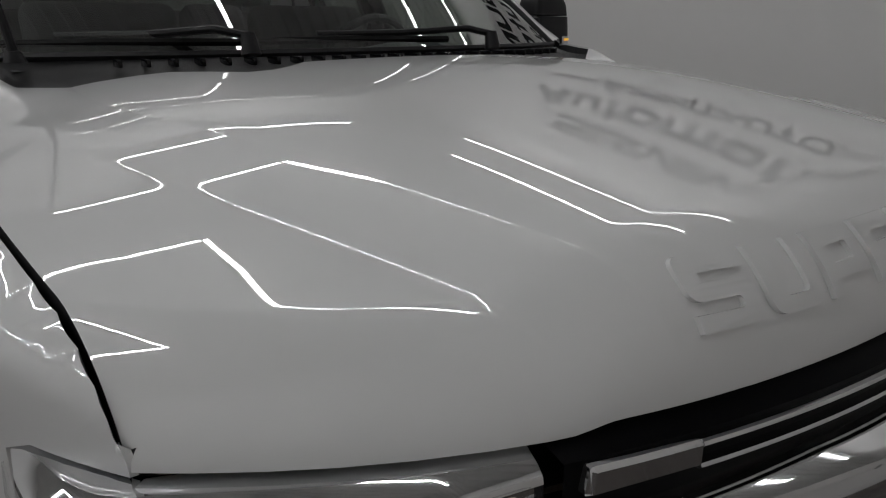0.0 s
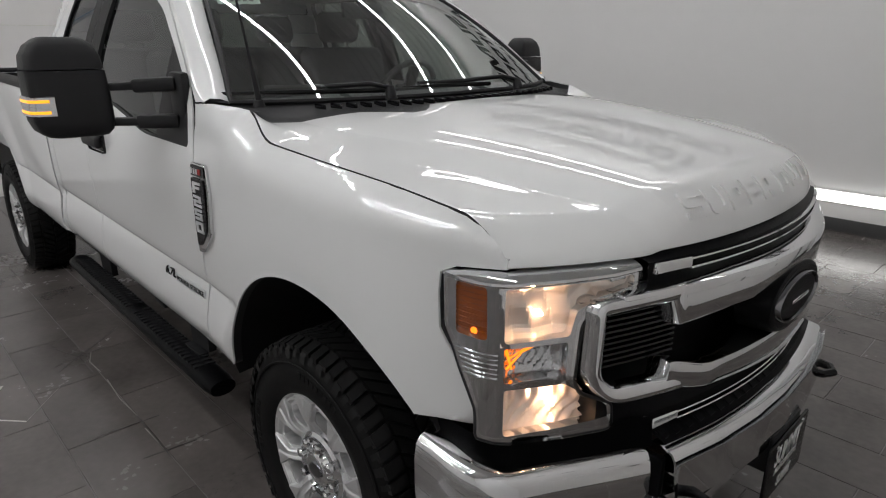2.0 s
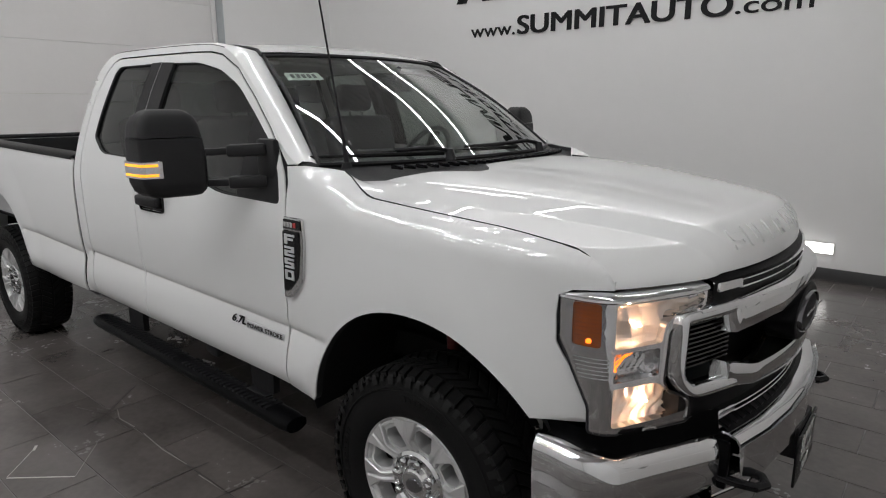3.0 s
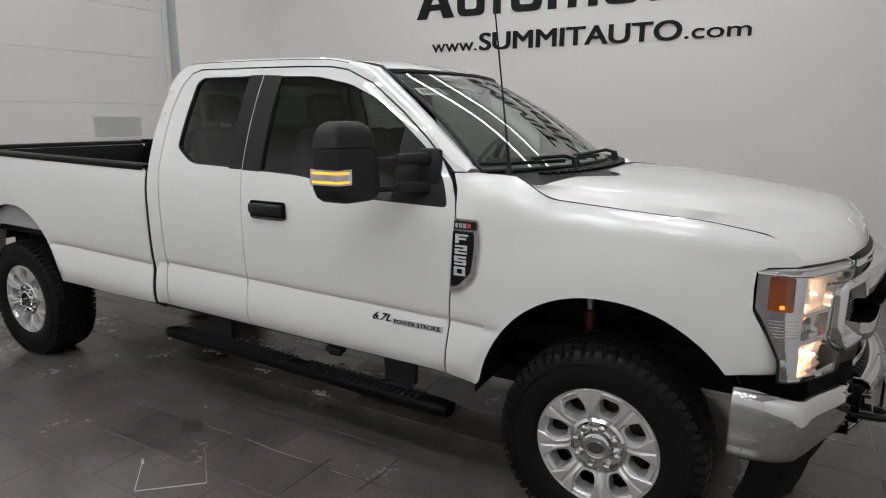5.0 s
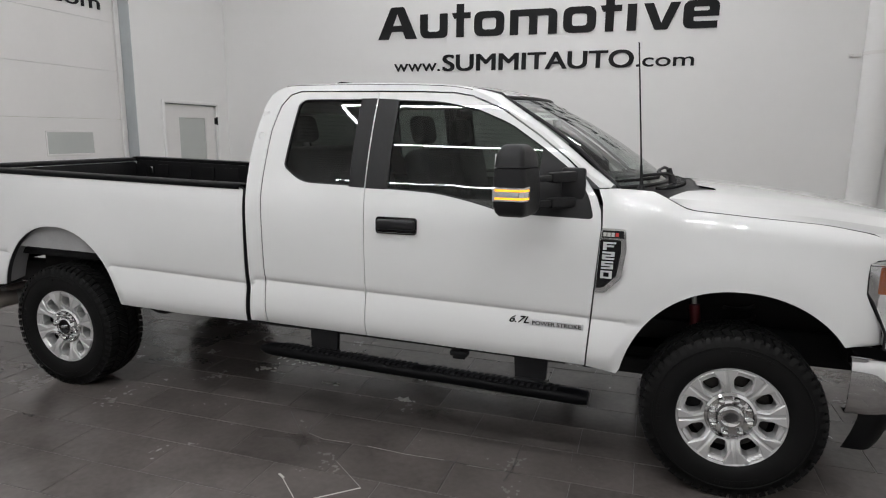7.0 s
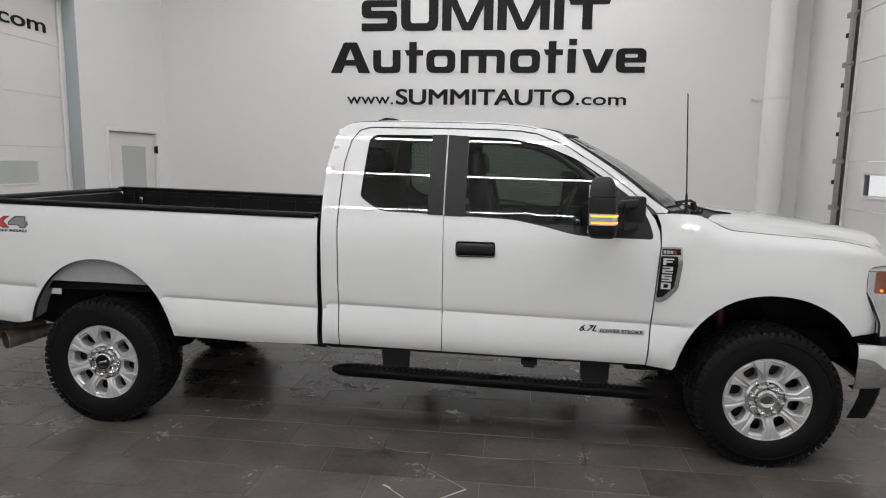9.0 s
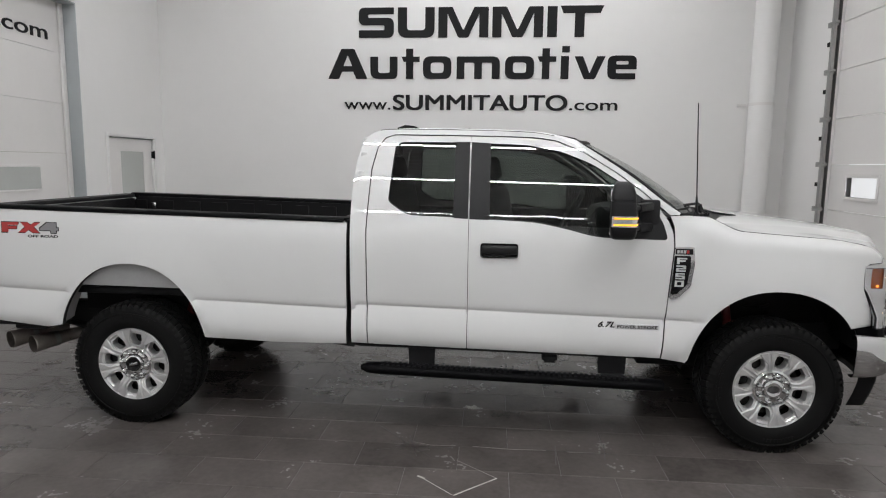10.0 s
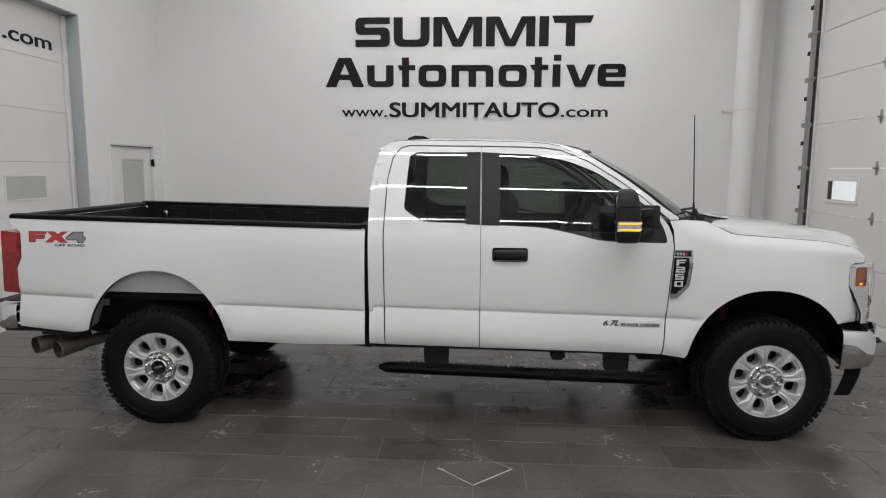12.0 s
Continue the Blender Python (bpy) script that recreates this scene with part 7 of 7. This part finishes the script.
def build_headlamp(s):
    hl = part_empty("headlamp", truck, "lit halogen headlamp with chrome bezel and amber side marker")
    top = _acc[-1]
    whole = rounded([(-0.005, 1.196), (0.13, 1.194), (top, 1.194), (top, 1.146), (0.43, 1.135), (0.385, 1.118), (0.355, 1.082), (0.345, 0.940), (0.365, 0.905), (0.455, 0.865), (0.465, 0.795), (0.16, 0.803), (0.100, 0.806),
                     (0.098, 0.880), (0.025, 1.025), (-0.002, 1.065)], 0.012, 3)
    side = rounded([(0.040, 1.062), (0.040, 1.185), (0.125, 1.185), (0.128, 1.060)], 0.012, 3)
    main = rounded([(0.170, 1.056), (0.170, 1.183), (top - 0.018, 1.184), (top - 0.018, 1.157), (0.395, 1.146), (0.338, 1.116), (0.326, 1.060)], 0.010, 3)
    mid = rounded([(0.170, 0.958), (0.170, 1.044), (0.322, 1.046), (0.322, 0.964)], 0.008, 3)
    low = rounded([(0.172, 0.822), (0.172, 0.942), (0.318, 0.942), (0.436, 0.866), (0.446, 0.832)], 0.010, 3)
    lamp_piece(s, "lamp_bezel", whole, -0.038, -0.012, CHROME, hl, "chrome bezel", [side, main, mid, low], 0.02, 0.005)
    # rolled top edge, from the front of the lamp back under the bonnet
    rows = []
    for k in range(41):
        t = lerp(-0.004, top, k / 40)
        row = []
        for d, z in ((-0.012, 1.186), (-0.007, 1.191), (-0.008, 1.197), (-0.016, 1.203), (-0.032, 1.208), (-0.055, 1.211), (-0.07, 1.205)):
            x, y = lamp_at(t, d)
            row.append((x, s * y, z))
        rows.append(row)
    loft("lamp_brow", rows, CHROME, hl, "rolled chrome top edge", outward=(0, 0, 1))
    # black seal round the lamp
    bm = bmesh.new()
    ring = dense(whole[8:], 0.02, False)
    pts = []
    for t, z in ring:
        x, y = lamp_at(t, -0.016)
        pts.append((x, s * y, z))
    add_tube(bm, pts, 0.0055, 8)
    part("lamp_seal", bm, BLACKPL, hl, "black rubber seal")
    cover = lamp_piece(s, "clear_cover", rounded([(0.0, 1.190), (0.13, 1.190), (top - 0.004, 1.190), (top - 0.004, 1.149), (0.43, 1.139), (0.38, 1.122), (0.349, 1.082), (0.339, 0.938), (0.36, 0.900), (0.449, 0.861), (0.459, 0.800), (0.108, 0.812), (0.104, 0.882), (0.031, 1.028), (0.004, 1.066)], 0.01, 3),
                       -0.002, 0.0, LENS, hl, "clear plastic cover", (), 0.025)
    cover.visible_shadow = False
    # amber marker with ribs
    lamp_piece(s, "side_marker", side, -0.045, -0.020, AMBERLENS, hl, "amber side marker")
    for k in range(9):
        z = 1.072 + 0.0125 * k
        lamp_piece(s, "marker_rib", [(0.043, z), (0.123, z), (0.123, z + 0.004), (0.043, z + 0.004)], -0.020, -0.0175, AMBERLENS, hl)
    lamp_piece(s, "marker_bulb", rounded([(0.082, 1.069), (0.079, 1.076), (0.084, 1.083), (0.094, 1.083), (0.099, 1.076), (0.096, 1.069)], 0.004), -0.019, -0.0165, TURNLIT, hl, "lit amber bulb")

    # reflector bowls behind each opening
    def bowl(name, t0, t1, z0, z1, nu, nv, depth, wave, mat, label, smooth):
        bm = bmesh.new()
        rows = []
        for i in range(nu + 1):
            row = []
            for j in range(nv + 1):
                a, b = i / nu, j / nv
                ea = min(1.0, 5 * min(a, 1 - a))
                eb = min(1.0, 4 * min(b, 1 - b))
                dp = -0.030 - depth * (1 - (1 - ea) ** 2) * (1 - (1 - eb) ** 2) + wave(a, b)
                x, y = lamp_at(lerp(t0, t1, a), dp)
                t = lerp(t0, t1, a)
                row.append(bm.verts.new((x, s * y, lerp(z0(t), z1(t), b))))
            rows.append(row)
        for p, q in zip(rows, rows[1:]):
            for k in range(nv):
                bm.faces.new((p[k], q[k], q[k + 1], p[k + 1]))
        return part(name, bm, mat, hl, label, smooth, 50)

    def folds(a, b):
        return 0.016 * abs(((a * 6.5 + 0.8 * b + 0.2) % 2) - 1) + 0.008 * abs(((b * 3.0 + 2 * a) % 2) - 1)

    def flutes(a, b):
        return 0.0045 * math.sin(52 * a + (26 * (0.55 - b) if b < 0.55 else 0)) * (1.0 if b < 0.5 or b > 0.6 else 0.2)
    bowl("main_reflector", 0.160, top - 0.010, lambda t: lerp(1.048, 1.144, step(0.325, 0.395, t)), lambda t: 1.192, 44, 16, 0.030, folds, REFLECTOR, "folded mirror reflector", False)
    bowl("turn_reflector", 0.160, 0.330, lambda t: 0.950, lambda t: 1.052, 24, 12, 0.030, flutes, DULLCHROME, "fluted mirror reflector", True)
    bowl("low_reflector", 0.160, 0.452, lambda t: 0.814, lambda t: lerp(0.950, 0.868, ramp_up(0.325, 0.445, t)), 66, 16, 0.026, flutes, REFLECTOR, "fluted mirror reflector", True)
    # bulbs
    for t, z in ((0.262, 1.112), (0.300, 0.880)):
        bm = bmesh.new()
        p, q = lamp_at(t, -0.050), lamp_at(t, -0.030)
        add_cyl(bm, (p[0], s * p[1], z), (q[0], s * q[1], z), 0.0040, 0.0034, 14)
        part("bulb", bm, BULB, hl, "lit warm bulb")
    lamp_piece(s, "reflector_arm", rounded([(top - 0.075, 1.169), (top - 0.085, 1.182), (top - 0.026, 1.182), (top - 0.026, 1.169)], 0.003, 2), -0.05, -0.026, DULLCHROME, hl, "small grey fin", (), 0.02, 0.003)
    # glowing bars put in for the orange bulb's reflections in the reflector
    bm = bmesh.new()
    for t0, z0, t1, z1, r in ((0.182, 0.976, 0.246, 1.034, 0.0030), (0.180, 1.028, 0.200, 0.974, 0.0042), (0.186, 1.000, 0.232, 1.022, 0.0024), (0.228, 1.018, 0.256, 1.026, 0.0028)):
        p, q = lamp_at(t0, -0.046), lamp_at(t1, -0.050)
        add_cyl(bm, (p[0], s * p[1], z0), (q[0], s * q[1], z1), r, 0.6 * r, 12)
    part("turn_bulb", bm, TURNLIT, hl, "glowing bars standing for the orange bulb's reflections")
    # fine ribs on the lower corner
    for k in range(6):
        z = 0.968 + 0.0115 * k
        t0 = 0.066 - 0.0040 * k
        lamp_piece(s, "corner_rib", [(t0, z), (0.155, z), (0.155, z + 0.0022), (t0, z + 0.0022)], -0.012, -0.008, CHROME, hl)


build_headlamp(1)
build_headlamp(-1)


def build_front_bumper():
    for s in (1, -1):
        plan = rounded([(0.470, -0.958), (0.60, -0.960), (0.700, -0.925), (0.790, -0.720), (0.868, -0.545)], [0, 0.06, 0.10, 0.10, 0], 6)
        plan = [(x, s * y) for x, y in plan]
        bumper_bar("front_bumper", plan, lambda k: lerp(0.764, 0.712, k), lambda k: lerp(0.502, 0.545, k), 1, CHROME, "chrome front bumper end")
    plan = [(0.925, -0.530), (0.965, -0.36), (0.988, -0.18), (0.995, 0.0), (0.988, 0.18), (0.965, 0.36), (0.925, 0.530)]
    bumper_bar("front_bumper", plan, lambda k: 0.728, lambda k: 0.672, 1, CHROME, "chrome front bumper middle")
    plan = [(0.86, -0.56), (0.925, -0.40), (0.955, 0.0), (0.925, 0.40), (0.86, 0.56)]
    bumper_bar("valance_strip", plan, lambda k: 0.555, lambda k: 0.515, 1, CHROME, "chrome lower strip")
    # black step pad with ribs between grille and chrome
    rows = []
    for k in range(33):
        y = lerp(-0.515, 0.515, k / 32)
        x1 = 0.985 - 0.235 * y * y
        rows.append([(grille_x(y) - 0.10, y, 0.775), (grille_x(y) - 0.025, y, 0.768), (x1 - 0.045, y, 0.748), (x1 - 0.03, y, 0.735)])
    pad = loft("bumper_pad", rows, DEEPBLK, truck, "ribbed black bumper pad")
    for k in range(23):
        y = lerp(-0.49, 0.49, k / 22)
        x1 = 0.985 - 0.235 * y * y
        bm = bmesh.new()
        a, b = Vector((grille_x(y) - 0.02, y, 0.766)), Vector((x1 - 0.050, y, 0.750))
        bmesh.ops.create_cube(bm, size=1.0, matrix=Matrix.Translation((a + b) / 2) @ (b - a).to_track_quat("X", "Z").to_matrix().to_4x4() @ Matrix.Diagonal(((b - a).length, 0.030, 0.005, 1)))
        bmesh.ops.bevel(bm, geom=bm.edges[:], offset=0.002, segments=1, affect="EDGES")
        part("pad_rib", bm, DEEPBLK, pad)
    # black parts behind and below
    rows = []
    for k in range(25):
        y = lerp(-0.60, 0.60, k / 24)
        x1 = 0.945 - 0.22 * y * y
        rows.append([(x1 - 0.04, y, 0.735), (x1 - 0.06, y, 0.66), (x1 - 0.08, y, 0.60), (x1 - 0.05, y, 0.53), (x1 - 0.10, y, 0.47), (x1 - 0.16, y, 0.44)])
    loft("lower_valance", rows, DEEPBLK, truck, "black lower front panel")
    for s in (1, -1):
        bm = bmesh.new()
        plan = rounded([(0.550, -0.872), (0.660, -0.872), (0.745, -0.735)], [0, 0.05, 0], 5)
        sheet = [[bm.verts.new((x - back, s * (y + tuck), z)) for x, y in dense(plan, 0.03, False)] for back, tuck, z in ((0.0, 0.0, 0.525), (0.006, 0.004, 0.45), (0.022, 0.012, 0.38), (0.050, 0.024, 0.295))]
        for p, q in zip(sheet, sheet[1:]):
            for k in range(len(p) - 1):
                bm.faces.new((p[k], p[k + 1], q[k + 1], q[k]))
        bmesh.ops.solidify(bm, geom=bm.faces[:], thickness=0.014)
        bmesh.ops.recalc_face_normals(bm, faces=bm.faces[:])
        part("air_dam_end", bm, BLACKPL, truck, "curved black air dam end")
        bm = bmesh.new()
        run = [(0.65 + 0.20 * math.sin(math.pi / 2 * k / 12), -s * lerp(0.80, 0.0, k / 12)) for k in range(13)]
        lo = [bm.verts.new((x, y, 0.36 if k else 0.33)) for k, (x, y) in enumerate(run)]
        hi = [bm.verts.new((x + 0.03, y, 0.50)) for x, y in run]
        for i in range(12):
            bm.faces.new((lo[i], lo[i + 1], hi[i + 1], hi[i]))
        bmesh.ops.solidify(bm, geom=bm.faces[:], thickness=0.012)
        part("air_dam", bm, DEEPBLK, truck, "black air dam")
        # tow hooks
        bm = bmesh.new()
        yh = -s * 0.485
        add_tube(bm, [(0.78, yh - 0.045, 0.595), (0.93, yh - 0.045, 0.595), (0.975, yh - 0.035, 0.595), (0.995, yh, 0.595), (0.975, yh + 0.035, 0.595), (0.93, yh + 0.045, 0.595), (0.80, yh + 0.045, 0.595)], 0.015, 10)
        part("tow_hook", bm, GLOSSBLK, truck, "black tow hook")
        # filler between lamp and bumper
        bm = bmesh.new()
        pts = dense([(0.47, -0.90), (0.62, -0.895), (0.70, -0.84), (0.80, -0.62), (0.86, -0.53)], 0.04, False)
        lo = [bm.verts.new((x, s * y, 0.735)) for x, y in pts]
        hi = [bm.verts.new((x - 0.01, s * (y + 0.006), 0.812)) for x, y in pts]
        for i in range(len(pts) - 1):
            bm.faces.new((lo[i], lo[i + 1], hi[i + 1], hi[i]))
        bmesh.ops.solidify(bm, geom=bm.faces[:], thickness=0.03)
        part("bumper_filler", bm, DEEPBLK, truck, "black filler strip")
        bm = bmesh.new()
        add_box(bm, (0.80, s * -0.541, 0.560), (0.896, s * -0.515, 0.716), 0.008)
        part("bumper_joint", bm, DEEPBLK, truck, "black joint cover")
    # dealer plate on its bracket
    plate = part_empty("front_plate", truck, "black dealer plate with white lettering")
    bm = bmesh.new()
    add_box(bm, (1.010, -0.145, 0.415), (1.020, 0.165, 0.605), 0.005)
    part("plate_board", bm, GLOSSBLK, plate)
    bm = bmesh.new()
    add_box(bm, (0.92, -0.10, 0.50), (1.0095, 0.12, 0.62), 0.006)
    part("plate_bracket", bm, BLACKPL, plate)
    white = material("white_print", (0.75, 0.75, 0.74), 0.5, var=0.03, var_scale=40)
    for body, y0, z0, high, wide in (("SUMMIT", -0.095, 0.525, 0.085, 0.205), ("AUTOMOTIVE", -0.085, 0.495, 0.030, 0.180), ("SUMMIT", -0.045, 0.438, 0.045, 0.110)):
        bm = text_mesh(body, high, wide, 0.0012, 0.2, 0.02)
        for v in bm.verts:
            v.co = Vector((1.0201 + v.co.z, y0 + v.co.x, z0 + v.co.y))
        part("plate_lettering", bm, white, plate, "white lettering", False)
    for y in (-0.09, 0.11):
        bm = bmesh.new()
        add_cyl(bm, (1.020, y, 0.592), (1.024, y, 0.592), 0.006, seg=10)
        part("screw", bm, GALV, plate)


build_front_bumper()


# ---- cabin ----
def build_cabin():
    rows = []
    for k in range(25):
        y = lerp(-0.80, 0.80, k / 24)
        hump = 0.03 * math.exp(-((y - 0.38) / 0.2) ** 2)
        rows.append([(-0.50, y, 1.46), (-0.62, y, 1.475), (-0.80, y, 1.475 + hump), (-0.90, y, 1.45 + hump), (-0.94, y, 1.38), (-0.90, y, 1.15), (-0.85, y, 1.0)])
    loft("dashboard", rows, CLOTH, truck, "dark grey dashboard")
    sw = part_empty("steering_wheel", truck, "black steering wheel")
    m = Matrix.Translation((-1.12, 0.38, 1.42)) @ pose(0, 0, 0, 0, -62, 0)
    bm = bmesh.new()
    add_tube(bm, [m @ Vector((0.185 * math.cos(2 * math.pi * k / 32), 0.185 * math.sin(2 * math.pi * k / 32), 0)) for k in range(33)], 0.015, 8)
    part("wheel_ring", bm, CLOTH, sw)
    bm = bmesh.new()
    add_box(bm, (-0.17, -0.03, -0.02), (0.17, 0.03, 0.01), 0.01, m)
    add_box(bm, (-0.06, -0.08, -0.03), (0.06, 0.08, 0.02), 0.02, m)
    part("wheel_hub", bm, BLACKPL, sw)

    def seat(x, y, w, name, heads):
        st = part_empty(name, truck, "dark cloth seat")
        bm = bmesh.new()
        add_box(bm, (x - 0.05, y - w / 2, 0.95), (x + 0.48, y + w / 2, 1.10), 0.05, seg=3)
        part("cushion", bm, CLOTH, st)
        bm = bmesh.new()
        tilt = Matrix.Translation((x, y, 1.06)) @ pose(0, 0, 0, 0, -12, 0)
        add_box(bm, (-0.07, -w / 2, 0), (0.07, w / 2, 0.60), 0.055, tilt, 3)
        part("seat_back", bm, CLOTH, st)
        for yh in heads:
            bm = bmesh.new()
            th = Matrix.Translation((x, y + yh, 1.06)) @ pose(0, 0, 0, 0, -12, 0)
            add_box(bm, (-0.045, -0.13, 0.63), (0.05, 0.13, 0.80), 0.045, th, 3)
            for q in (-0.05, 0.05):
                add_cyl(bm, th @ Vector((0, q, 0.57)), th @ Vector((0, q, 0.66)), 0.007, seg=8)
            part("headrest", bm, CLOTH, st)
    seat(-1.62, -0.42, 0.54, "front_seat", (0,))
    seat(-1.62, 0.42, 0.54, "front_seat", (0,))
    seat(-1.64, 0.0, 0.26, "middle_seat", ())
    seat(-2.42, 0.0, 1.46, "rear_bench", (-0.46, 0.46))
    bm = bmesh.new()
    add_box(bm, (-2.58, -0.70, 1.925), (-1.30, 0.70, 1.945), 0.008)
    part("headliner", bm, HEADLINER, truck, "pale grey headliner")
    bm = bmesh.new()
    add_box(bm, (-1.04, -0.06, 1.78), (-1.015, 0.16, 1.85), 0.012)
    add_cyl(bm, (-1.02, 0.03, 1.84), (-0.98, 0.03, 1.90), 0.012, seg=10)
    part("cabin_mirror", bm, BLACKPL, truck, "black cabin mirror")
    for y in (-0.36, 0.36):
        bm = bmesh.new()
        add_box(bm, (-1.34, y - 0.20, 1.895), (-1.18, y + 0.20, 1.915), 0.008)
        part("sun_visor", bm, HEADLINER, truck, "pale sun visor")


build_cabin()


# ---- floor tiles, laid in running bond ----
def build_floor():
    floor = tagged(new("floor"), "dark grey porcelain tile floor, polished, laid in running bond", "floor", kind="structure")
    bm = bmesh.new()
    add_box(bm, (WALL_L - 0.26, WALL_S - 0.26, -0.12), (WALL_R + 0.26, WALL_Y + 0.26, 0.0012))
    part("grout_bed", bm, GROUT, floor, "pale grey grout", False)
    px, py, gap, e = 0.61, 0.312, 0.0035, 0.0018
    w, d = px - gap, py - gap
    tile = bpy.data.meshes.new("tile")
    top = [(-w / 2 + e, -d / 2 + e, 0.004), (w / 2 - e, -d / 2 + e, 0.004), (w / 2 - e, d / 2 - e, 0.004), (-w / 2 + e, d / 2 - e, 0.004)]
    low = [(-w / 2, -d / 2, 0.0), (w / 2, -d / 2, 0.0), (w / 2, d / 2, 0.0), (-w / 2, d / 2, 0.0)]
    faces = [(4, 5, 6, 7)] + [(i, (i + 1) % 4, 4 + (i + 1) % 4, 4 + i) for i in range(4)]
    tile.from_pydata(low + top, [], faces)
    tile.update()
    tile.materials.append(TILE)
    singles, rest = [], []
    j0 = int((WALL_S + 1.055) / py) - 1
    j1 = int((WALL_Y + 1.055) / py) + 1
    for j in range(j0, j1 + 1):
        y = -1.055 + (j + 0.5) * py
        off = 0.0 if j % 2 else 0.305
        i0 = int((WALL_L + 1.336) / px) - 2
        i1 = int((WALL_R + 1.336) / px) + 2
        for i in range(i0, i1 + 1):
            x = -1.336 + off + (i + 0.5) * px
            if not (WALL_L - px < x < WALL_R + px):
                continue
            if not (WALL_S - 0.1 < y < WALL_Y + 0.1):
                continue
            (singles if (-4.6 < x < 1.3 and -2.6 < y < 1.2) else rest).append((x, y))
    rnd = random.Random(5)
    for x, y in singles[:300]:
        ob = new("tile", tile)
        ob.parent = floor
        ob.location = (x, y, rnd.uniform(-0.0005, 0.0005))
        ob.rotation_euler = (rnd.gauss(0, 0.0009), rnd.gauss(0, 0.0009), 0)
    V, F = [], []
    for x, y in rest + singles[300:]:
        s = len(V)
        h = rnd.uniform(-0.0005, 0.0005)
        V += [(x + p[0], y + p[1], p[2] + h) for p in low + top]
        F += [tuple(s + k for k in f) for f in faces]
    ob = obj("tiles", V, F, TILE, floor, False)
    ob["kind"] = "stuff"


build_floor()
